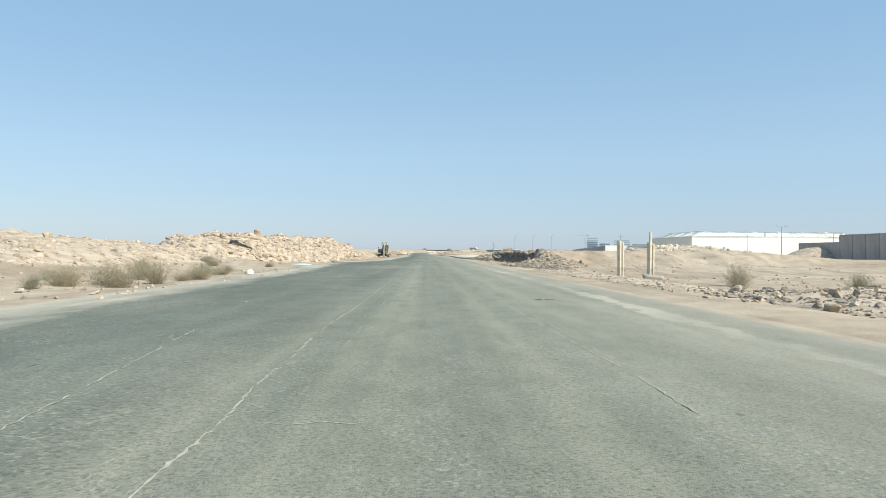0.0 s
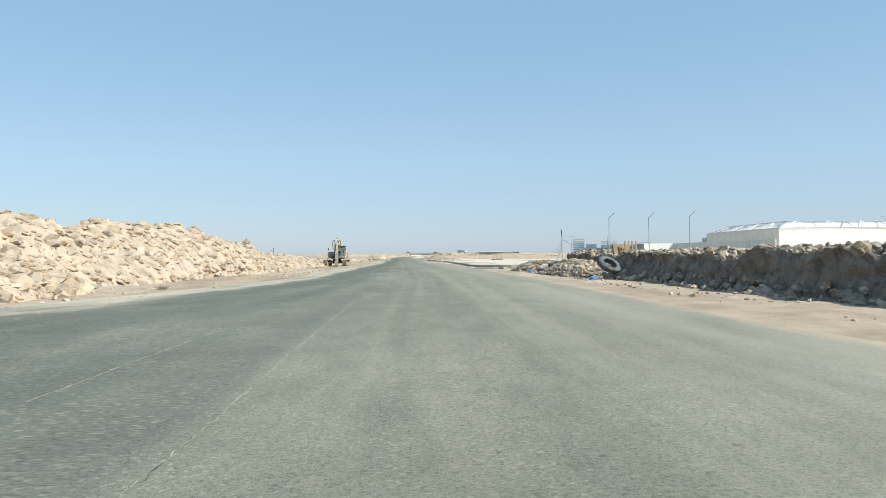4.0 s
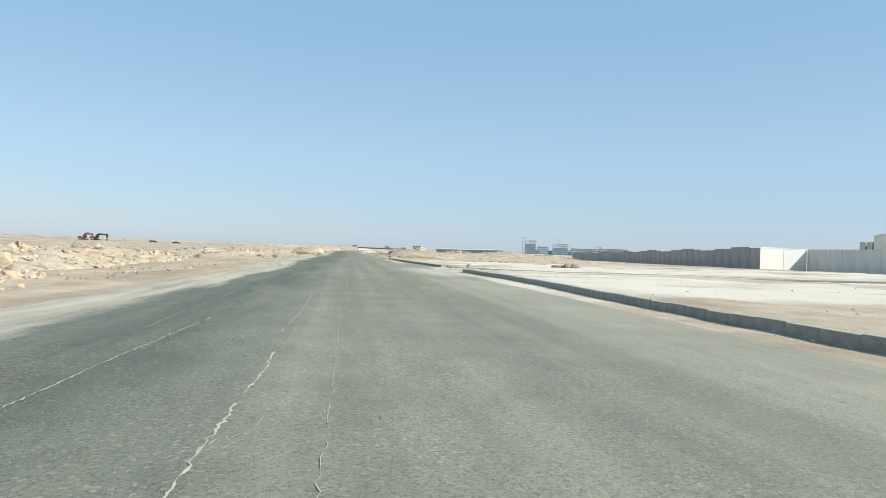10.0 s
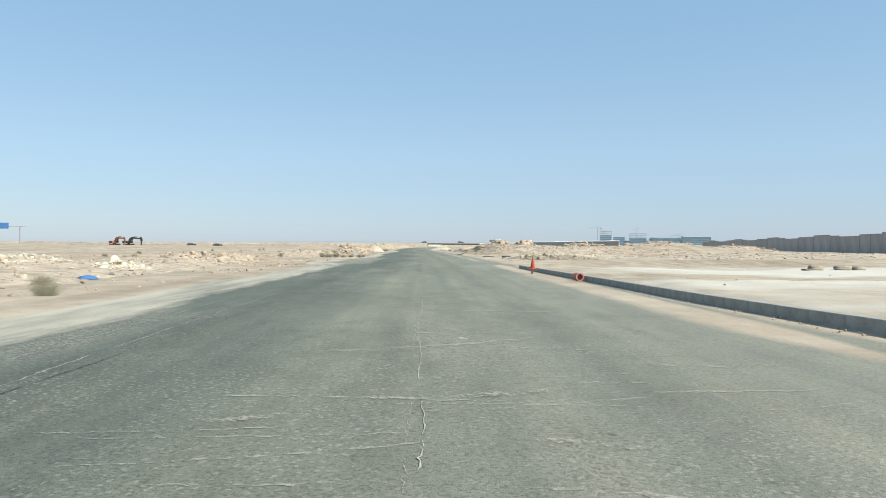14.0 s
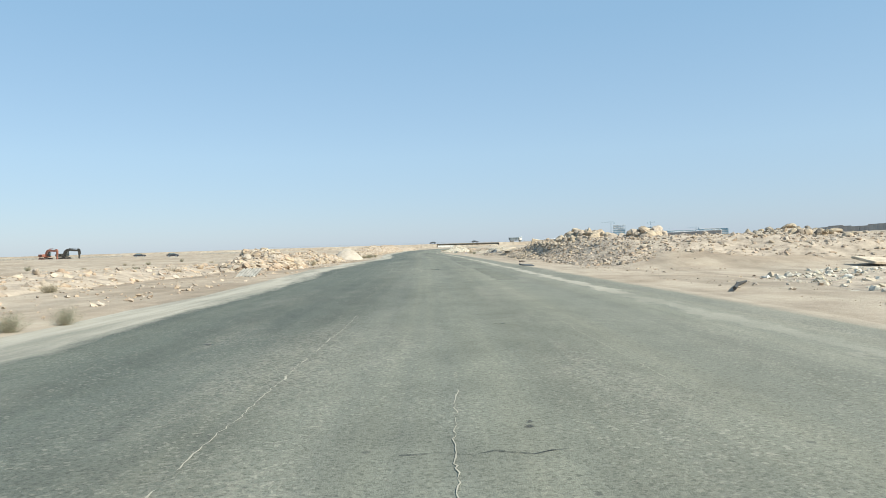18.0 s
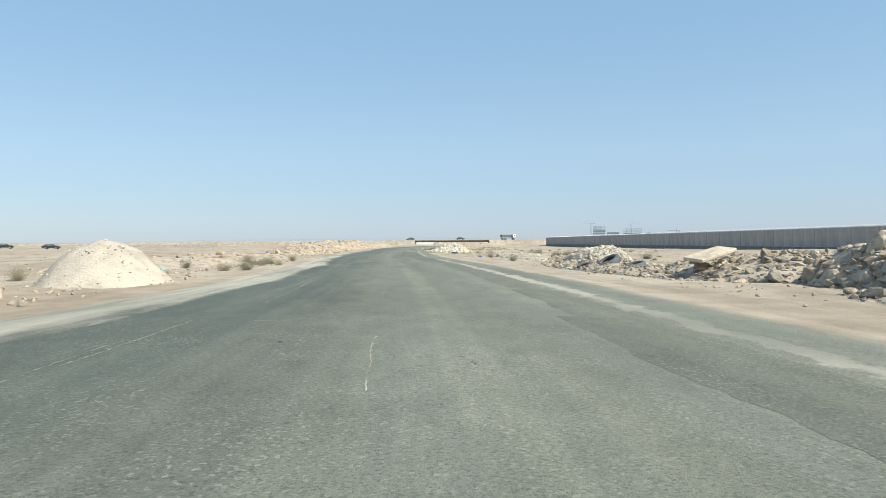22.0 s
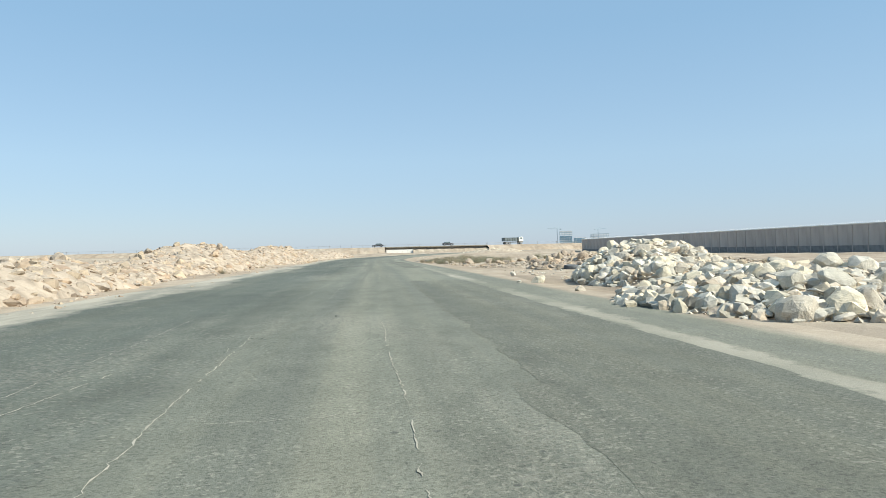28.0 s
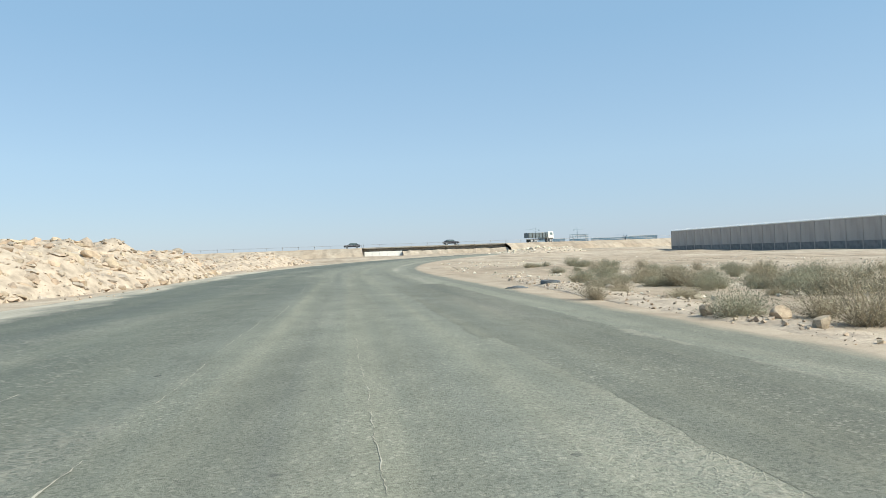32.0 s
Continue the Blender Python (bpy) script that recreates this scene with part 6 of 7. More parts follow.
sack(23.6, 272.1, (0.7, 0.5, 0.22), 8, M_SACK, 11, "low sand-caked sack on levelled ground")
sack(19.7, 263.5, (0.35, 0.3, 0.26), 0, M_SACK_DARK, 12, "small dark sack on levelled ground")
sack(20.9, 263.2, (0.75, 0.35, 0.2), 5, M_SACK, 13, "low sand-caked sack on levelled ground")
sack(10.6, 229.8, (0.38, 0.36, 0.38), 0, M_SACK, 14, "round brown drum-shaped lump beside the kerb")
sack(8.75, 229.9, (0.5, 0.3, 0.13), 20, M_SACK_DARK, 15, "small brown scrap beside the kerb")


def lump(name, label, category, x, y, size, turn, material, seed, lift=0.0):
    """A single irregular lump that lies on the ground."""
    bm = bmesh.new()
    bmesh.ops.create_icosphere(bm, subdivisions=3, radius=1.0)
    for v in bm.verts:
        n = noise.noise(v.co * 1.7 + Vector((seed, 0, 0)))
        n2 = noise.noise(v.co * 4.5 + Vector((0, seed, 0)))
        v.co *= 1 + 0.35 * n + 0.15 * n2
        v.co = Vector((v.co.x * size[0] / 2, v.co.y * size[1] / 2, max(-0.1, v.co.z) * size[2]))
    me = bpy.data.meshes.new(name)
    bm.to_mesh(me)
    bm.free()
    ob = obj(name, me, material, None, label, category, smooth=True)
    ob.matrix_basis = pose(x, y, gz(x, y) + lift, 0, 0, turn)
    return ob


lump("plastic_sheet", "faded blue plastic sheet lying on sand", "plastic", -12.5, 261.2, (0.8, 0.5, 0.12), 20, M_BLUE, 34)
lump("sand_heap", "small heap of pale sand against the kerb", "sand heap", 7.35, 148.0, (0.8, 1.0, 0.11), 10, M_SOIL, 30)
lump("plastic_bag", "dark green plastic sacks in builder's waste", "bag", 12.6, 421.5, (0.8, 0.6, 0.4), 20, M_GREENISH, 31)
lump("white_bag", "crumpled white bag in builder's waste", "bag", 13.6, 422.2, (0.8, 0.6, 0.4), 60, M_CLOTH, 32)
lump("black_sack", "dark plastic sack half buried in rubble", "sack", 9.0, 415.4, (0.7, 0.5, 0.3), 40, M_RUBBER, 33, 0.1)
lump("plastic_bag", "pale blue plastic bag caught in rubble", "bag", 9.4, 121.8, (0.5, 0.4, 0.18), 20, M_BLUE, 1)
lump("plastic_bag", "blue plastic bag lying in debris", "bag", 9.6, 104.5, (0.6, 0.4, 0.16), 60, M_BLUE, 2)
lump("white_bag", "crumpled white bag lying on sand", "bag", -9.9, 40.0, (0.6, 0.4, 0.25), 0, M_CLOTH, 3)
# this thin lump stands for a pale dusty patch on the asphalt
lump("rag", "pale dusty patch on the asphalt", "rag", -4.25, 416.9, (0.55, 0.28, 0.04), 15, M_KERB, 4, 0.03)
lump("rag", "flat dark rag lying on sand", "rag", 2.9, 545.0, (0.7, 0.5, 0.07), 30, M_RUBBER, 6)
lump("rag", "flat dark rag lying on sand", "rag", 4.0, 587.5, (0.8, 0.4, 0.1), 10, M_RUBBER, 7)
lump("plastic_sheet", "crumpled pale green plastic sheet", "plastic", 8.0, 413.6, (1.1, 0.5, 0.12), 15, simple("pale_green_plastic", (0.42, 0.52, 0.38), 0.6), 8)
lump("plastic_sheet", "crumpled pale green plastic sheet", "plastic", 5.7, 480.0, (1.2, 0.3, 0.08), -25, simple("green_film", (0.36, 0.45, 0.32), 0.6), 9)
lump("bucket_lid", "dark green plastic lump beside shrubs", "plastic", 9.6, 446.6, (0.7, 0.5, 0.4), 0, M_GREENISH, 10)
lump("plastic_bag", "small pale blue bag on the verge", "bag", 7.0, 451.5, (0.4, 0.3, 0.14), 0, M_BLUE, 11)
lump("yellow_wrapper", "bright yellow wrapper on the verge", "wrapper", -8.2, 316.0, (0.4, 0.25, 0.08), 0, M_YELLOW, 12)
lump("plastic_bag", "turquoise plastic scrap on sand", "bag", -15.0, 418.0, (0.5, 0.4, 0.15), 0, simple("turquoise_plastic", (0.15, 0.45, 0.40), 0.5), 13)
lump("white_bag", "crumpled white bag lying on sand", "bag", 5.9, 485.5, (0.4, 0.3, 0.18), 0, M_CLOTH, 14)
lump("plastic_sheet", "dusty grey-blue plastic sheet lying in the verge", "plastic", -11.6, 66.5, (1.8, 0.7, 0.14), 10, simple("grey_blue_film", (0.45, 0.52, 0.58), 0.5), 15)
lump("black_sack", "dark plastic sack lying in stones", "sack", 12.6, 25.2, (0.9, 0.5, 0.4), 30, M_RUBBER, 16)
lump("black_sack", "dark plastic sack lying in stones", "sack", 12.0, 15.0, (0.8, 0.5, 0.3), 80, M_RUBBER, 17)


def corrugated(x, y, turn, tilt, label):
    p = thing("corrugated_sheet", label, "metal sheet", at=pose(x, y, gz(x, y) + 0.02, tilt, 0, turn))
    vs, fs = [], []
    n = 48
    for k in range(n + 1):
        a = 1.25 * k / n
        z = 0.035 * math.sin(a * 2 * math.pi / 0.21)
        vs += [(a - 0.6, 0, z), (a - 0.6, 1.1, z), (a - 0.6, 1.1, z - 0.008), (a - 0.6, 0, z - 0.008)]
    for k in range(n):
        i = 4 * k
        fs += [(i, i + 4, i + 5, i + 1), (i + 2, i + 6, i + 7, i + 3), (i + 1, i + 5, i + 6, i + 2), (i + 3, i + 7, i + 4, i)]
    obj("sheet", mesh_from("sheet", vs, fs), simple("dusty_corrugated_steel", (0.34, 0.32, 0.28), 0.75, 0.2, 2.5, 0.4, 20, 0.2), p)
    return p


corrugated(-10.8, 346.6, -14, 24, "corrugated steel sheet leaning on rubble")


def slab(name, x, y, z, size, rot, material, label, category="slab"):
    bm = bmesh.new()
    add_box(bm, size, (0, 0, 0), bevel=min(size) * 0.18)
    for v in bm.verts:
        v.co += Vector((noise.noise(v.co * 3), noise.noise(v.co * 3 + Vector((5, 0, 0))), noise.noise(v.co * 3 + Vector((0, 5, 0))))) * min(size) * 0.4
    me = bpy.data.meshes.new(name)
    bm.to_mesh(me)
    bm.free()
    ob = obj(name, me, material, None, label, category)
    ob.matrix_basis = pose(x, y, z, *rot)
    return ob


slab("plastic_sheet", 6.05, 350.6, 0.06, (0.9, 0.5, 0.09), (4, 6, 10), M_RUBBER, "crumpled dark grey sheet lying at the road's edge", "plastic")
slab("concrete_slab", 12.9, 39.0, gz(12.9, 39.0) + 0.12, (1.15, 0.6, 0.32), (2, 4, -12), M_CONC, "pale grey concrete block lying beside a post")
slab("timber_plank", -15.6, 400.3, gz(-15.6, 400.3) + 1.1, (2.2, 0.2, 0.06), (6, 22, -20), M_TIMBER, "weathered timber plank sticking out of a sand heap", "plank")
slab("concrete_slab", -18.4, 73.5, 2.75, (2.6, 1.6, 0.25), (3, 5, 20), M_ROCK, "tilted flat slab sticking out of a rubble heap")
slab("concrete_slab", -20.2, 84.7, 3.3, (0.5, 0.4, 1.2), (10, 20, 0), M_ROCK, "upright slab fragment on top of a rubble heap")
slab("concrete_slab", 20.5, 337.5, gz(20.5, 337.5) + 0.16, (2.2, 1.4, 0.16), (10, 4, 10), M_ROCK_PALE, "pale broken concrete slab tilted on stones")
slab("concrete_slab", 13.4, 396.0, 1.6, (1.4, 0.2, 1.0), (20, 10, 30), M_ROCK_PALE, "pale upright slab fragment in a waste mound")
slab("concrete_slab", 10.6, 402.5, 0.9, (1.9, 0.9, 0.15), (6, -12, 25), M_ROCK_PALE, "pale flat slab lying on a waste mound")
slab("concrete_slab", 10.8, 133.0, 0.1, (1.5, 1.8, 0.2), (0, 0, -14), M_CONC, "short concrete slab behind the corner kerb")
for x, y, sz, turn in ((7.0, 554.6, 1.05, 10), (9.3, 556.3, 0.75, 40), (10.5, 557.0, 0.6, 70), (11.4, 557.4, 0.62, 5), (12.0, 557.1, 0.55, 30), (12.7, 556.8, 0.7, 60), (14.7, 559.7, 1.15, 80), (12.1, 553.3, 0.85, 15), (13.3, 553.6, 1.0, 45), (13.9, 551.8, 0.8, 66), (15.6, 555, 1.1, 20), (16.6, 552.0, 0.9, 75), (17.8, 556.5, 1.0, 35)):
    bo = obj("boulder", boulder_mesh(int(y * 7 + x) % 12, M_ROCK), None, None, "large pinkish beige boulder in a row beside shrubs", "rock", "row of boulders")
    bo.matrix_basis = pose(x, y, gz(x, y) + 0.22 * sz, 8, 14, turn * 4) @ Matrix.Diagonal((sz, sz * 0.9, sz * 0.85, 1))
for x, y, sz, turn in ((3.5, 511.2, 0.5, 20), (8.9, 494.3, 0.5, 50), (4.2, 519.5, 0.28, 0), (2.9, 512.0, 0.2, 70), (5.6, 562.0, 0.45, 10), (3.3, 505, 0.3, 10), (11.2, 517.5, 0.6, 10)):
    bo = obj("boulder", boulder_mesh(int(y) % 12, M_ROCK_PALE), None, None, "single pale limestone block lying on the sand", "rock", "single rocks")
    bo.matrix_basis = pose(x, y, gz(x, y) + 0.2 * sz, 10, 20, turn) @ Matrix.Scale(sz, 4)
slab("timber_pallet", 13.2, 111.5, 1.5, (1.2, 0.16, 0.9), (-20, 5, 20), M_TIMBER, "broken weathered timber pallet leaning on the bank", "pallet")
for k in range(4):
    slab("timber_plank", 13.3 + 0.22 * k, 111.0, 1.55, (0.12, 0.04, 1.2), (-18, 14, 20), M_TIMBER, "weathered timber plank leaning on the bank", "plank")
for k, (x, y, ln, turn) in enumerate(((8.4, 325, 3.4, 62), (9.6, 62.5, 1.6, 20), (12.4, 30.2, 2.2, 70), (13.2, 17.5, 2.6, 30), (9.3, 540.2, 1.2, 15), (-15.2, 205, 1.8, 40), (7.2, 361.8, 0.5, 20), (11.8, 388.5, 1.6, 50))):
    bm = bmesh.new()
    add_rod(bm, (-ln / 2, 0, 0.06), (0, 0.05, 0.07), 0.05, seg=7)
    add_rod(bm, (0, 0.05, 0.07), (ln / 2, -0.05, 0.05), 0.05, 0.03, 7)
    me = bpy.data.meshes.new("branch")
    bm.to_mesh(me)
    bm.free()
    ob = obj("branch", me, M_DARK if k in (0, 6) else M_TIMBER, None, "weathered branch lying on the sand", "branch", "fallen branches")
    ob.matrix_basis = pose(x, y, gz(x, y), 0, 0, turn)


hose_pts = [(12.35, 123.5, 1.0), (11.9, 122.9, 0.78), (11.0, 122.0, 0.62), (10.3, 121.3, 0.55), (10.0, 120.6, 0.42), (10.3, 120.0, 0.25), (11.0, 119.8, 0.16), (11.8, 120.2, 0.2)]
bm = bmesh.new()
for a, b in zip(hose_pts, hose_pts[1:]):
    add_rod(bm, a, b, 0.035, seg=8)
me = bpy.data.meshes.new("hose")
bm.to_mesh(me)
bm.free()
obj("hose", me, M_CLOTH, None, "pale grey hose draped over a large tyre", "hose")


import functools

# ---- raised road ahead, with its underpass ----
DECK = 4.0
# near-black colour that stands for the shade inside the underpass
M_UNDERPASS_SHADE = simple("underpass_shade", (0.10, 0.09, 0.08), 0.95, 0, 0.5, 0.3, 8, 0.2)


def bridge_y(x):
    return 748 + 0.28 * max(0.0, x - 40) - 0.02 * min(0.0, x)


def build_bridge():
    br = thing("bridge", "low concrete road bridge over a sandy underpass", "bridge", kind="structure")
    x0, x1 = 3.0, 42.0
    bm = bmesh.new()
    add_box(bm, (x1 - x0, 13, 0.35), ((x0 + x1) / 2, 755, DECK - 0.18), bevel=0.03)
    part("deck", bm, M_CONC, br)
    for k in range(4):
        bm = bmesh.new()
        add_box(bm, (x1 - x0, 0.6, 0.8), ((x0 + x1) / 2, 750.2 + 3.2 * k, DECK - 0.75), bevel=0.03)
        part("girder", bm, M_CONC, br)
    for x in (x0 + 0.3, (x0 + x1) / 2, x1 - 0.3):
        bm = bmesh.new()
        add_box(bm, (0.7, 11.5, 3.6), (x, 755.3, DECK - 2.6))
        part("pier", bm, M_CONC, br)
    # added sheet behind the opening, coloured dark for the shade inside
    bm = bmesh.new()
    add_box(bm, (x1 - x0, 0.4, 3.6), ((x0 + x1) / 2, 761.6, DECK - 2.2))
    part("back_wall", bm, M_UNDERPASS_SHADE, br)
    for k in range(5):
        bm = bmesh.new()
        add_box(bm, (1.96, 0.2, 1.9), (4.6 + 2.0 * k, 746.8, 1.9), bevel=0.02)
        part("white_panel", bm, M_WHITE, br)
    return br


build_bridge()


def bank(name, xa, xb, label):
    """A sandy embankment that carries the raised road."""
    vs, fs = [], []
    n = int((xb - xa) / 3) + 1
    for i in range(n + 1):
        x = xa + (xb - xa) * i / n
        y = bridge_y(x)
        g = gz(x, y)
        fall = 0.6 + 0.4 * math.exp(-abs(x) / 400)
        top = g + (DECK - g) * fall if abs(x) > 120 else DECK - 0.1
        for dy, z in ((-9, g - 0.6), (-5, g + (top - g) * 0.5 + random.uniform(-0.2, 0.2)), (0, top), (13, top), (24, g - 0.6)):
            vs.append((x, y + dy, z))
    for i in range(n):
        for j in range(4):
            a = 5 * i + j
            fs.append((a, a + 5, a + 6, a + 1))
    return obj(name, mesh_from(name, vs, fs), M_SAND, None, label, "embankment", kind="structure")


bank("embankment_west", -420, 3.0, "sandy road embankment beside the bridge")
bank("embankment_east", 42.0, 330, "sandy road embankment beside the bridge")


def berm():
    """Sand heaped below the bridge, so that only a slit stays open."""
    vs, fs = [], []
    n = 30
    for i in range(n + 1):
        x = 13.6 + (42 - 13.6) * i / n
        for dy, z in ((-10, 0.4), (-5, 1.6), (-1.5, 2.75), (2.5, 2.8), (6, 1.0)):
            vs.append((x, 748 + dy, z + random.uniform(-0.12, 0.12)))
    for i in range(n):
        for j in range(4):
            a = 5 * i + j
            fs.append((a, a + 5, a + 6, a + 1))
    return obj("berm", mesh_from("berm", vs, fs), M_SAND, None, "sand bank heaped below the bridge", "sand bank", kind="structure")


berm()


def guard_rail(name, xa, xb):
    g = thing(name, "grey steel guard rail along the raised road", "guard rail", kind="structure")
    n = int((xb - xa) / 4)
    bm = bmesh.new()
    add_box(bm, (0.12, 0.12, 0.95), (0, 0, 0.4))
    me = bpy.data.meshes.new("rail_post")
    bm.to_mesh(me)
    bm.free()
    rail = bmesh.new()
    for i in range(n + 1):
        x = xa + (xb - xa) * i / n
        y = bridge_y(x) + 0.4
        if i <= n:
            p = obj("rail_post", me, M_STEEL, g)
            p.location = (x, y, DECK)
        if i < n:
            x2 = xa + (xb - xa) * (i + 1) / n
            bar(rail, (x, y - 0.08, DECK + 0.72), (x2, bridge_y(x2) + 0.32, DECK + 0.72), 0.32, 0.06)
    part("rail_beam", rail, M_STEEL, g)


guard_rail("guard_rail_1", -116, 3)
guard_rail("guard_rail_2", 3.5, 42)
guard_rail("guard_rail_3", 42.5, 118)


# ---- vehicles on the raised road ----
def wheel(bm_parent, x, y, r, w, material=None):
    bm = bmesh.new()
    add_rod(bm, (x, y - w / 2, r), (x, y + w / 2, r), r, seg=18)
    ty = part("wheel", bm, M_RUBBER, bm_parent)
    bm = bmesh.new()
    add_rod(bm, (x, y - w / 2 - 0.01, r), (x, y - w / 2 + 0.03, r), r * 0.55, seg=12)
    part("rim", bm, M_STEEL, ty)


def truck(x, y, z, turn):
    t = thing("tipper_truck", "white-cabbed tipper truck with a grey body on the raised road", "truck", at=pose(x, y, z, 0, 0, turn))
    bm = bmesh.new()
    add_box(bm, (8.4, 0.9, 0.3), (0, 0, 0.95), bevel=0.03)
    part("chassis", bm, M_DARK, t)
    bm = bmesh.new()
    add_prism(bm, [(-1.2, 1.35), (1.2, 1.35), (1.25, 2.75), (-1.25, 2.75)], -4.3, 1.7)
    part("tipper_body", bm, simple("grey_green_tipper", (0.16, 0.19, 0.20), 0.7), t)
    for k in range(6):
        bm = bmesh.new()
        add_box(bm, (0.12, 0.1, 1.4), (-4.1 + 1.1 * k, -1.28, 2.05))
        part("rib", bm, M_DARK, t)
    cab = None
    bm = bmesh.new()
    add_box(bm, (1.9, 2.3, 1.9), (3.1, 0, 2.05), bevel=0.15)
    cab = part("cab", bm, M_WHITE, t)
    bm = bmesh.new()
    add_box(bm, (0.04, 2.0, 0.8), (4.05, 0, 2.4))
    part("windscreen", bm, M_GLASS, cab)
    bm = bmesh.new()
    add_box(bm, (0.9, 0.04, 0.65), (3.2, -1.15, 2.4))
    part("side_window", bm, M_GLASS, cab)
    for wx in (-3.2, -1.9, 3.0):
        for wy in (-1.0, 1.0):
            wheel(t, wx, wy, 0.52, 0.35)
    return t


truck(54, 757, DECK - 0.1, 14)


def car(x, y, z, turn, material, label):
    c = thing("car", label, "car", "cars on the raised road", at=pose(x, y, z, 0, 0, turn))
    bm = bmesh.new()
    prof = [(-2.15, 0.35), (2.1, 0.35), (2.2, 0.65), (1.95, 0.9), (0.95, 1.0), (0.45, 1.42), (-1.1, 1.45), (-1.75, 1.02), (-2.2, 0.95)]
    v0 = [bm.verts.new((a, -0.86, b)) for a, b in prof]
    v1 = [bm.verts.new((a, 0.86, b)) for a, b in prof]
    n = len(prof)
    for i in range(n):
        bm.faces.new((v0[i], v0[(i + 1) % n], v1[(i + 1) % n], v1[i]))
    bm.faces.new(v0[::-1])
    bm.faces.new(v1)
    bmesh.ops.recalc_face_normals(bm, faces=bm.faces[:])
    bmesh.ops.bevel(bm, geom=bm.edges[:], offset=0.05, segments=1, affect="EDGES")
    part("body", bm, material, c)
    for s in (-1, 1):
        bm = bmesh.new()
        add_prism(bm, [(0, 0), (1, 0), (1, 0.01), (0, 0.01)], 0, 0.01)
        bm.clear()
        pts = [(-1.45, 1.02), (0.72, 1.04), (0.38, 1.36), (-1.05, 1.38)]
        a = [bm.verts.new((p, s * 0.872, q)) for p, q in pts]
        b = [bm.verts.new((p, s * 0.86, q)) for p, q in pts]
        bm.faces.new(a)
        bm.faces.new(b[::-1])
        for i in range(4):
            bm.faces.new((a[i], b[i], b[(i + 1) % 4], a[(i + 1) % 4]))
        part("side_window", bm, M_GLASS, c)
    for wx in (-1.35, 1.35):
        for wy in (-0.78, 0.78):
            wheel(c, wx, wy, 0.33, 0.2)
    return c


M_CAR_DARK = simple("dark_car_paint", (0.05, 0.05, 0.06), 0.35, 0.2, 1, 0.2, 20, 0.05)
car(27.5, 752.2, DECK, 2, M_CAR_DARK, "dark saloon car on the raised road")
car(0.5, 751.5, DECK - 0.05, 180, M_CAR_DARK, "dark saloon car on the raised road")
car(-111.5, 575, gz(-111.5, 575), 20, M_CAR_DARK, "dark car far off on the desert floor")
car(-99, 575, gz(-99, 575), 10, M_CAR_DARK, "dark car far off on the desert floor")


# ---- sign gantry and far low things on the other side ----
def gantry():
    g = thing("sign_gantry", "distant grey gantry with a blank blue road sign", "road sign", at=pose(-210, 592, gz(-210, 592), 0, 0, 20) @ Matrix.Scale(1.5, 4))
    for x in (-4.5, 4.5):
        bm = bmesh.new()
        add_rod(bm, (x, 0, 0), (x, 0, 6.2), 0.16, seg=8)
        part("leg", bm, M_STEEL, g)
    bm = bmesh.new()
    add_rod(bm, (-4.5, 0, 6.1), (6.5, 0, 6.1), 0.12, seg=8)
    part("beam", bm, M_STEEL, g)
    bm = bmesh.new()
    add_box(bm, (3.4, 0.12, 2.0), (-0.5, -0.2, 6.3), bevel=0.02)
    part("sign_face", bm, M_BLUE, g, "plain blue sign face")


gantry()
bm = bmesh.new()
add_box(bm, (115, 0.4, 2.6), (0, 0, 1.1), bevel=0.03)
me = bpy.data.meshes.new("boundary_wall")
bm.to_mesh(me)
bm.free()
ob = obj("boundary_wall", me, M_PANEL_PALE, None, "long low white boundary wall far off in the desert", "wall", kind="structure")
ob.matrix_basis = pose(-293, 957, gz(-293, 957), 0, 0, 12)
for k, (x, y, w) in enumerate(((-230, 520, 60), (-160, 610, 50), (-90, 640, 36))):
    bm = bmesh.new()
    add_box(bm, (w, 0.5, 0.9), (0, 0, 0.4), bevel=0.03)
    me = bpy.data.meshes.new("barrier")
    bm.to_mesh(me)
    bm.free()
    ob = obj("barrier", me, M_CONC, None, "long low grey concrete barrier far off in the desert", "barrier", "far barriers")
    ob.matrix_basis = pose(x, y, gz(x, y), 0, 0, 12)


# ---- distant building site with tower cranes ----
# air haze is put into these base colours: paler and bluer than bare materials
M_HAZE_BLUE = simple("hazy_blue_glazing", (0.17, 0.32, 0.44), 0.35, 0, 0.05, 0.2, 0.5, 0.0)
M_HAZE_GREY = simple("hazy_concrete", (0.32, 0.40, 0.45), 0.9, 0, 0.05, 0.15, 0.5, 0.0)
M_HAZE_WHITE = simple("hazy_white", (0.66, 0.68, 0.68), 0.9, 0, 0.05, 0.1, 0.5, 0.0)


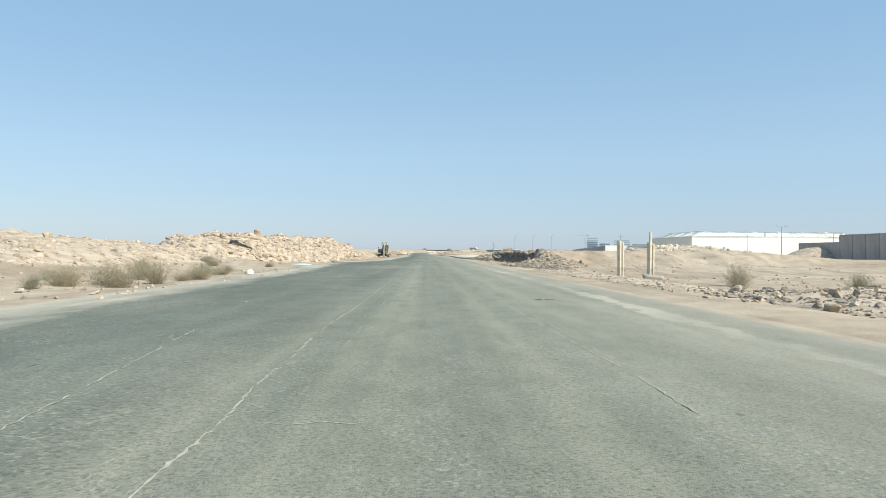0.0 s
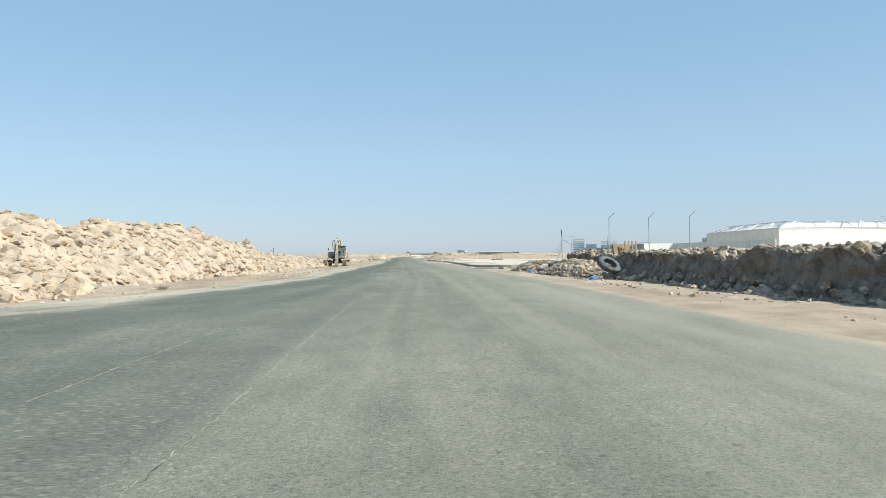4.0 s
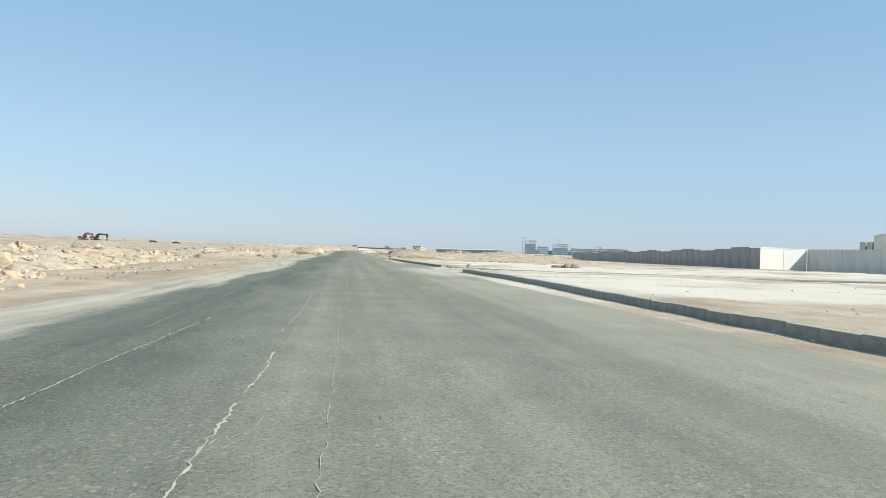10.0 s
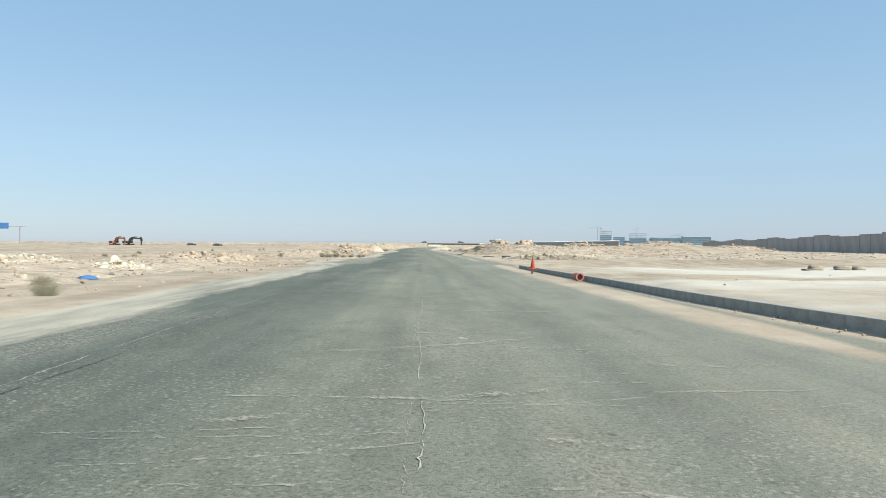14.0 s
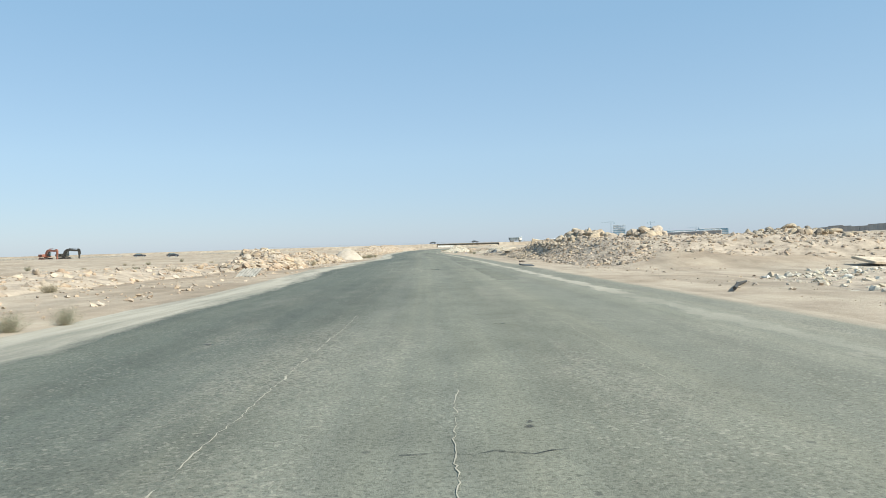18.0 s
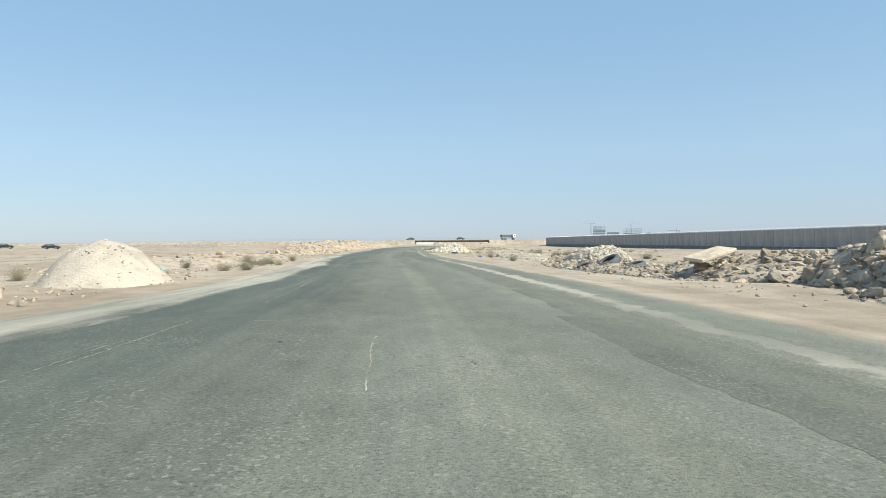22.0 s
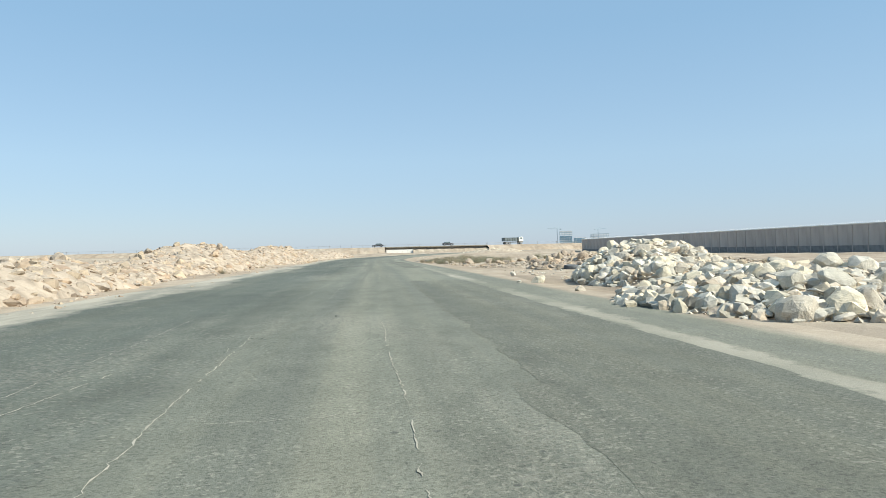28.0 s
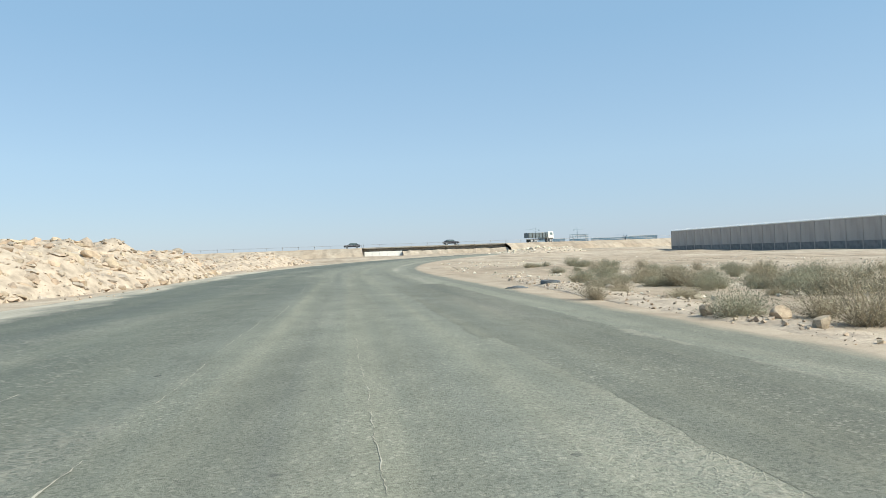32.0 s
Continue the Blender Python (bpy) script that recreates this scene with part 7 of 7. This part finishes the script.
def far_block(x, y, w, d, floors, bays, label, glaze, open_top=0):
    """A framed building: slabs, columns, and its panes as parts of each storey."""
    fh = 4.2
    b = thing("far_building", label, "building", "distant building site", at=pose(x, y, gz(x, y) - 0.5, 0, 0, -14))
    for f in range(floors + 1):
        bm = bmesh.new()
        add_box(bm, (w, d, 1.3), (0, 0, f * fh))
        part("floor_slab", bm, M_HAZE_WHITE if f % 2 else M_HAZE_GREY, b)
    bw = w / bays
    bm = bmesh.new()
    add_box(bm, (bw * 0.82, 0.5, fh - 1.2), (0, 0, 0))
    me = bpy.data.meshes.new("pane")
    bm.to_mesh(me)
    bm.free()
    bm = bmesh.new()
    add_box(bm, (1.2, 1.2, floors * fh), (0, 0, floors * fh / 2))
    cm = bpy.data.meshes.new("column")
    bm.to_mesh(cm)
    bm.free()
    for k in range(bays + 1):
        c = obj("column", cm, M_HAZE_GREY, b)
        c.location = (-w / 2 + k * bw, -d / 2 + 1, 0)
    for f in range(floors - open_top):
        for k in range(bays):
            p = obj("pane", me, glaze, b)
            p.location = (-w / 2 + (k + 0.5) * bw, -d / 2 + 1.2, f * fh + fh / 2)
    bm = bmesh.new()
    add_box(bm, (w * 0.96, d * 0.8, (floors - open_top) * fh), (0, 2, (floors - open_top) * fh / 2))
    part("core", bm, M_HAZE_GREY, b)
    return b


def tower_crane(x, y, h, turn):
    c = thing("tower_crane", "distant slim tower crane over the building site", "crane", "tower cranes", at=pose(x, y, gz(x, y) - 0.5, 0, 0, turn))
    bm = bmesh.new()
    for sx in (-1, 1):
        for sy in (-1, 1):
            add_rod(bm, (sx, sy, 0), (sx, sy, h), 0.3, seg=4)
    for k in range(int(h / 4)):
        s = 1 if k % 2 else -1
        add_rod(bm, (-s, -1, k * 4), (s, -1, k * 4 + 4), 0.2, seg=4)
    part("mast", bm, M_HAZE_GREY, c)
    bm = bmesh.new()
    add_rod(bm, (-14, 0, h), (38, 0, h + 2), 0.6, seg=4)
    add_rod(bm, (0, 0, h + 8), (26, 0, h + 2), 0.2, seg=4)
    add_rod(bm, (0, 0, h + 8), (-13, 0, h + 1), 0.2, seg=4)
    add_rod(bm, (0, 0, h), (0, 0, h + 8), 0.5, seg=4)
    part("jib", bm, M_HAZE_GREY, c)
    bm = bmesh.new()
    add_box(bm, (6, 2.5, 4), (-12, 0, h - 1.5))
    part("counterweight", bm, M_HAZE_GREY, c)


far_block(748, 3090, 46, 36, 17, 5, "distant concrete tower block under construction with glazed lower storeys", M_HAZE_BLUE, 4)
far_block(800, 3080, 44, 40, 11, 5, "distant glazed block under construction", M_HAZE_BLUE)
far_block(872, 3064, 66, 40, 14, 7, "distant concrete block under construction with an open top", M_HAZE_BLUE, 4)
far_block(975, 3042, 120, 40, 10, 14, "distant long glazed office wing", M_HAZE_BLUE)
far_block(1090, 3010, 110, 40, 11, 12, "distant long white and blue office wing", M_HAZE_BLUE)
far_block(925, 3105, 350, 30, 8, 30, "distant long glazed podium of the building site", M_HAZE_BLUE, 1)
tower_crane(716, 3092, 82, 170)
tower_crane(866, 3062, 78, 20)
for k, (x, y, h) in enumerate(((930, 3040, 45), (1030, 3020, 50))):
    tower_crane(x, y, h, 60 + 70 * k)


# ---- cracks, repairs and stains in the asphalt ----
M_CRACK = simple("sand_filled_crack", (0.42, 0.385, 0.31), 0.95, 0, 2.0, 0.3, 30, 0.3)
M_SEAM = simple("dark_crack", (0.05, 0.05, 0.048), 0.9, 0, 2.0, 0.3, 30, 0.3)
M_DUST = simple("pale_dust_patch", (0.40, 0.365, 0.29), 0.95, 0, 1.5, 0.3, 30, 0.3)


@functools.lru_cache(maxsize=None)
def road_knot(i, j):
    """Height of the asphalt sheet at one of its own corners."""
    u, y = -13.5 + 0.5 * i, -60.0 + j
    w = float(beside(np.array(u), np.array(y)))
    wave = float((fbm(np.array(u / 3), np.array(y / 9), 5, 2) - 0.5) * 0.022)
    return float(road_z(y)) - 0.02 * (w / 6) ** 2 - 0.03 * float(step(w, 6.0, 9.0)) + wave + 0.01


def on_road(u, y, lift=0.004):
    """A place on the asphalt."""
    fi, fj = (u + 13.5) / 0.5, y + 60.0
    i, j = int(fi), int(fj)
    a, b = fi - i, fj - j
    p, q = road_knot(i, j), road_knot(i + 1, j + 1)
    if a >= b:
        k = road_knot(i + 1, j)
        z = p + a * (k - p) + b * (q - k)
    else:
        k = road_knot(i, j + 1)
        z = p + b * (k - p) + a * (q - k)
    return (float(road_x(y)) + u, y, z + lift)


def road_ribbon(name, pts, widths, material, lift=0.007, ragged=None):
    """A thin line laid on the road through points of (across, along); ragged gives its two edges their own unevenness."""
    vs, fs = [], []
    for i, (u, y) in enumerate(pts):
        a, b = pts[max(0, i - 1)], pts[min(len(pts) - 1, i + 1)]
        d = Vector((b[0] - a[0], b[1] - a[1])).normalized()
        for s in (-0.5, 0.5):
            q = s * widths[i] * (ragged.uniform(0.2, 1.8) if ragged else 1.0)
            vs.append(on_road(u - d.y * q, y + d.x * q, lift))
    for i in range(len(pts) - 1):
        if max(widths[i], widths[i + 1]) > 0.0016:
            fs.append((2 * i, 2 * i + 2, 2 * i + 3, 2 * i + 1))
    return obj(name, mesh_from(name, vs, fs), material, road)


def crack(u, y0, y1, width, seed, material, drift=0.0, step_len=0.07):
    """A thin broken line that wanders, pinches out, starts again and throws off short spurs."""
    r = random.Random(seed)
    pts, ws, y, off, way, w, gap = [], [], y0, 0.0, 0.0, width, 0
    while y < y1:
        way = way * 0.8 + r.gauss(0, 0.0013)
        off = off * 0.97 + way
        w = width * r.uniform(0.25, 1.6)
        gap = gap - 1 if gap else (r.randint(2, 9) if r.random() < 0.05 else 0)
        pts.append((u + off + r.gauss(0, 0.009) + drift * (y - y0), y))
        ws.append(0.0015 if gap else w)
        y += step_len * r.uniform(0.4, 1.7)
    if len(pts) > 2:
        ws[0] = ws[-1] = 0.002
        road_ribbon("crack", pts, ws, material, 0.005 + 0.001 * (seed % 4), r)
        if width > 0.012 and y1 - y0 > 5:
            for _ in range(int((y1 - y0) / 4)):
                a, b = r.choice(pts)
                s = r.choice((-1, 1))
                spur = [(a + s * 0.03 * k + r.gauss(0, 0.008), b + 0.055 * k * r.uniform(0.4, 1.6)) for k in range(r.randint(4, 12))]
                road_ribbon("crack", spur, [width * 0.5 * r.uniform(0.3, 1.2) for _ in spur], material, 0.004, r)


rc = random.Random(5)
# the longer cracks: across and along at their two ends, width
for seed, (u0, y0, u1, y1, width) in enumerate((
        (-1.5, 3.2, -1.66, 10.8, 0.05), (-1.68, 10.6, -1.56, 27.2, 0.045), (-2.95, 4.5, -3.72, 11.4, 0.04), (2.17, 5.5, 2.0, 16.5, 0.03), (-1.08, 9.5, -1.07, 19, 0.012), (2.25, 8, 2.3, 21, 0.02), (-2.8, 122, -2.87, 128.5, 0.022), (-1.2, 120, -1.15, 125, 0.008),
        (-1.08, 184, -1.1, 190.5, 0.022), (-0.57, 184, -0.59, 190, 0.012), (-0.39, 183, -0.37, 197.4, 0.014), (-4.4, 186, -4.39, 199, 0.025), (1.2, 186, 0.97, 191, 0.015),
        (2.92, 191, 3.17, 200, 0.016), (-0.04, 236, -0.1, 255.5, 0.018), (-0.2, 237, -0.14, 246, 0.006), (-3.84, 234, -4.0, 254, 0.025), (-4.64, 238, -4.75, 252, 0.02),
        (-3.66, 289, -3.18, 307, 0.024), (-4.85, 292, -4.83, 300, 0.02), (-2.2, 294.5, -1.9, 298.5, 0.02), (-0.38, 344, -0.38, 353, 0.012),
        (-0.57, 345, -0.58, 350, 0.01), (-0.55, 394, -0.32, 420, 0.014), (-0.38, 395, -0.29, 406.5, 0.012), (-2.09, 396, -1.83, 402.5, 0.018), (-1.35, 504, -1.42, 513.5, 0.022),
        (-2.3, 502, -2.0, 520, 0.012), (0.3, 515, 0.1, 528, 0.012), (-1.6, 45, -1.5, 58, 0.018), (-1.5, 66, -1.7, 90, 0.018), (-1.3, 142, -1.1, 160, 0.014),
        (-1.75, 464, -1.7, 487, 0.05), (-3.78, 466, -3.66, 474.5, 0.045), (-2.5, 469.6, -2.22, 473.6, 0.04), (0.02, 475.8, 0.02, 479, 0.03), (-1.74, 487, -2.12, 496, 0.03), (0.14, 486.5, 0.1, 497, 0.024), (-0.42, 383, -0.46, 387.2, 0.03), (-3.86, 384, -3.75, 389.5, 0.03), (-3.34, 489, -3.08, 492, 0.035), (-0.61, 469.5, -0.5, 472.5, 0.02),
        (-0.47, 413, -0.2, 430, 0.032), (-0.26, 413, -0.1, 426, 0.022), (-3.2, 412, -3.0, 424, 0.04), (-1.32, 168.5, -1.24, 174.6, 0.045), (-2.95, 171, -2.75, 178.5, 0.035), (-0.54, 169, -0.5, 181, 0.012),
        (-4.2, 222, -3.85, 234, 0.03), (-2.55, 219.5, -2.35, 226, 0.03), (-0.15, 219, -0.3, 231, 0.014), (-2.1, 344.5, -2.4, 354, 0.04), (-1.0, 135.5, -1.0, 141.2, 0.055), (-1.0, 141.1, -0.76, 147, 0.05), (-0.72, 142, -0.66, 146, 0.03))):
    crack(u0, y0, y1, width * 0.42, seed, M_CRACK, (u1 - u0) / (y1 - y0))
seed = 40
for u, width, fill in ((-1.5, 0.012, 0.3), (-3.6, 0.014, 0.3), (-5.2, 0.014, 0.15), (2.5, 0.006, 0.05), (0.15, 0.006, 0.08)):
    y = rc.uniform(-4, 6)
    while y < 640:
        ln = rc.uniform(3, 14)
        if rc.random() < fill:
            crack(u + rc.gauss(0, 0.2), y, y + ln, width * rc.uniform(0.5, 1.2), seed, M_CRACK if rc.random() < 0.85 else M_SEAM, rc.uniform(-0.02, 0.02))
            seed += 1
        y += ln * rc.uniform(0.8, 1.6)
for k in range(90):
    y, u = rc.uniform(2, 620), rc.uniform(-5, 3)
    pts = [(u + 0.12 * j, y + rc.gauss(0, 0.03)) for j in range(rc.randint(4, 12))]
    road_ribbon("crack", pts, [rc.uniform(0.003, 0.012) for _ in pts], M_CRACK if k % 3 else M_SEAM, 0.006)
def make_scrape():
    """Dust pressed thinly into the asphalt, worn through in places."""
    m, t, b = mat("dusty_scrape", 0.95)
    grain = noise_node(t, 24.0, 5, 0.75)
    cloud = noise_node(t, 3.0, 4, 0.6)
    link(t, ramp(t, grain, [(0.3, (0.36, 0.33, 0.265)), (0.7, (0.46, 0.425, 0.34))]), b.inputs["Base Color"])
    thin = calc(t, "MULTIPLY", calc(t, "SUBTRACT", calc(t, "ADD", grain, cloud), 0.82), 3.0, True)
    link(t, calc(t, "MULTIPLY", thin, 0.6), b.inputs["Alpha"])
    return m


M_SCRAPE = make_scrape()
# pale scrapes that cross the lane in shallow arcs
for k, (u0, u1, y, bow, w) in enumerate(((-0.5, 3.2, 248.9, -0.6, 0.14), (-1.65, 1.9, 243.2, 1.6, 0.13), (0.0, 1.3, 240.7, 0.4, 0.08), (-1.7, -1.05, 239.9, 0.2, 0.07), (0.6, 1.5, 239.4, -0.3, 0.06), (-2.2, -1.0, 246.4, 0.5, 0.1), (-1.2, 1.4, 252.2, 0.6, 0.12))):
    n = 40
    for band in range(3):
        pts = [(u0 + (u1 - u0) * j / n, y + bow * (j / n) ** 1.5 + 0.03 * math.sin(j * 1.3 + k) + (band - 1) * w * 0.5) for j in range(n + 1)]
        road_ribbon("scrape", pts, [max(0.002, w * 0.7 * math.sin(math.pi * j / n) * rc.uniform(-0.2, 1.3)) for j in range(n + 1)], M_SCRAPE, 0.009 + 0.0015 * band)


for k in range(34):
    y, u0 = rc.uniform(237, 257), rc.uniform(-3.2, 2.6)
    ln, bow, w, n = rc.uniform(0.7, 3.0), rc.uniform(-0.5, 0.9), rc.uniform(0.015, 0.05), 30
    pts = [(u0 + ln * j / n, y + bow * (j / n) ** 1.6 + rc.gauss(0, 0.012)) for j in range(n + 1)]
    road_ribbon("scrape", pts, [max(0.001, 2 * w * math.sin(math.pi * j / n) * rc.uniform(-0.3, 1.3)) for j in range(n + 1)], M_SCRAPE, 0.006 + 0.0005 * (k % 5), rc)


def blot(name, u, y, w, ln, seed, material, lift=0.012, n=26):
    """A thin irregular patch on the asphalt."""
    r = random.Random(seed)
    ph = [r.uniform(0, 6.28) for _ in range(4)]
    vs, fs = [on_road(u, y, lift)], []
    for k in range(n):
        a = 2 * math.pi * k / n
        q = 1 + 0.25 * math.sin(2 * a + ph[0]) + 0.18 * math.sin(3 * a + ph[1]) + 0.12 * math.sin(5 * a + ph[2]) + r.uniform(-0.08, 0.08)
        vs.append(on_road(u + w / 2 * q * math.cos(a), y + ln / 2 * q * math.sin(a), lift))
    for k in range(n):
        fs.append((0, 1 + k, 1 + (k + 1) % n))
    me = mesh_from(name, vs, fs)
    uv = me.uv_layers.new(name="lane")
    for lp in me.loops:
        p = vs[lp.vertex_index]
        uv.data[lp.index].uv = (p[0] - float(road_x(p[1])), p[1])
    rim = me.uv_layers.new(name="rim")
    for lp in me.loops:
        rim.data[lp.index].uv = (0.0 if lp.vertex_index == 0 else 1.0, 0.0)
    return obj(name, me, material, road)


def repair(u0, u1, y0, y1, seed, lift=0.002):
    """A resurfaced strip with uneven edges."""
    r = random.Random(seed)
    n = max(3, int((y1 - y0) / 0.25))
    vs, fs, uvs = [], [], []
    cols = 7
    a, b = 0.0, 0.0
    for i in range(n + 1):
        y = y0 + (y1 - y0) * i / n
        a, b = a * 0.7 + r.uniform(-0.05, 0.05), b * 0.7 + r.uniform(-0.04, 0.04)
        for k in range(cols):
            u = u0 + a + (u1 + b - u0 - a) * k / (cols - 1)
            yy = y + (r.uniform(-0.12, 0.12) if i in (0, n) else 0)
            vs.append(on_road(u, yy, lift))
            uvs.append((u - 0.6, yy + 3))
    for i in range(n):
        for k in range(cols - 1):
            q = i * cols + k
            fs.append((q, q + 1, q + cols + 1, q + cols))
    me = mesh_from("repair_patch", vs, fs)
    uv = me.uv_layers.new(name="lane")
    for lp in me.loops:
        uv.data[lp.index].uv = uvs[lp.vertex_index]
    return obj("repair_patch", me, M_PATCH, road)


for k, (u0, u1, y0, y1) in enumerate(((1.3, 4.15, 455, 473.2), (1.5, 4.1, 473.1, 482.1), (1.15, 3.9, 481.9, 490.4), (1.5, 4.0, 490.2, 516), (2.74, 4.3, 372, 389.4), (3.15, 4.3, 389.2, 426), (2.56, 4.3, 545.3, 552.3), (2.42, 4.2, 552.1, 563), (2.42, 4.7, 562.9, 573), (2.15, 4.6, 572.8, 594), (2.6, 4.2, 355, 368), (2.7, 3.6, 333, 349), (2.4, 4.2, 428, 452))):
    repair(u0, u1, y0, y1, k, 0.0018 + 0.0012 * (k % 2))
def splash(u, y, w, ln, count, seed):
    """Oil drips: a few ragged blots that run into each other."""
    r = random.Random(seed)
    for k in range(count):
        s = r.uniform(0.15, 0.5) if k else 0.6
        blot("stain", u + r.gauss(0, 0.3) * w, y + r.gauss(0, 0.3) * ln, w * s, ln * s, seed * 50 + k, M_STAIN, 0.0025 + 0.0003 * k, 18)


splash(0.95, 156.5, 0.45, 0.7, 9, 1)
splash(0.55, 348.2, 0.6, 1.0, 16, 3)
splash(1.25, 347.8, 0.2, 0.4, 5, 4)
splash(0.54, 351.4, 0.3, 0.5, 6, 5)
splash(-0.1, 216.8, 0.4, 0.7, 7, 6)
splash(-0.02, 468.75, 0.22, 0.4, 6, 8)
splash(0.16, 468.3, 0.2, 0.35, 5, 11)
splash(0.52, 473.0, 0.3, 0.9, 7, 9)
splash(-1.51, 470.3, 0.2, 0.3, 3, 10)
splash(3.15, 19.0, 0.5, 0.7, 8, 7)
splash(0.12, 468.2, 0.35, 0.5, 5, 12)
for k in range(46):
    splash(rc.gauss(0.4, 1.3), rc.uniform(200, 610), rc.uniform(0.1, 0.24), rc.uniform(0.2, 0.6), rc.randint(2, 4), 30 + k)
blot("dust_patch", -3.1, 62.7, 1.3, 0.7, 6, M_DUST)
blot("dust_patch", -4.6, 63.0, 0.8, 0.45, 7, M_DUST)
blot("dust_patch", -4.6, 64.6, 0.5, 0.9, 8, M_DUST)
for k in range(60):
    blot("stain" if k % 3 else "dust_patch", rc.uniform(-4.5, 4.0), rc.uniform(3, 610), rc.uniform(0.06, 0.2), rc.uniform(0.1, 0.3), 20 + k, M_STAIN if k % 3 else M_DUST, 0.004, 12)
# one worn tread print of a heavy tyre: four dark ribs crossed by lugs
vs, fs = [], []
for lane in range(4):
    wide = [0.03, 0.03]
    last = None
    for row in range(400):
        y = 118.0 + 0.075 * row
        mid = -0.28 - 0.026 * max(0.0, y - 123.4) * 0.85 - 0.105 + 0.07 * lane
        wide = [max(0.01, min(0.034, q + rc.gauss(0, 0.01))) for q in wide]
        n = len(vs)
        vs += [on_road(mid - wide[0], y, 0.003), on_road(mid + wide[1], y, 0.003)]
        if last is not None and rc.random() > 0.06:
            fs.append((last, last + 1, n + 1, n))
        last = n
me = mesh_from("tread_print", vs, fs)
uv = me.uv_layers.new(name="lane")
for lp in me.loops:
    p = vs[lp.vertex_index]
    uv.data[lp.index].uv = (p[0] - float(road_x(p[1])), p[1])
obj("tread_print", me, M_PATCH, road)
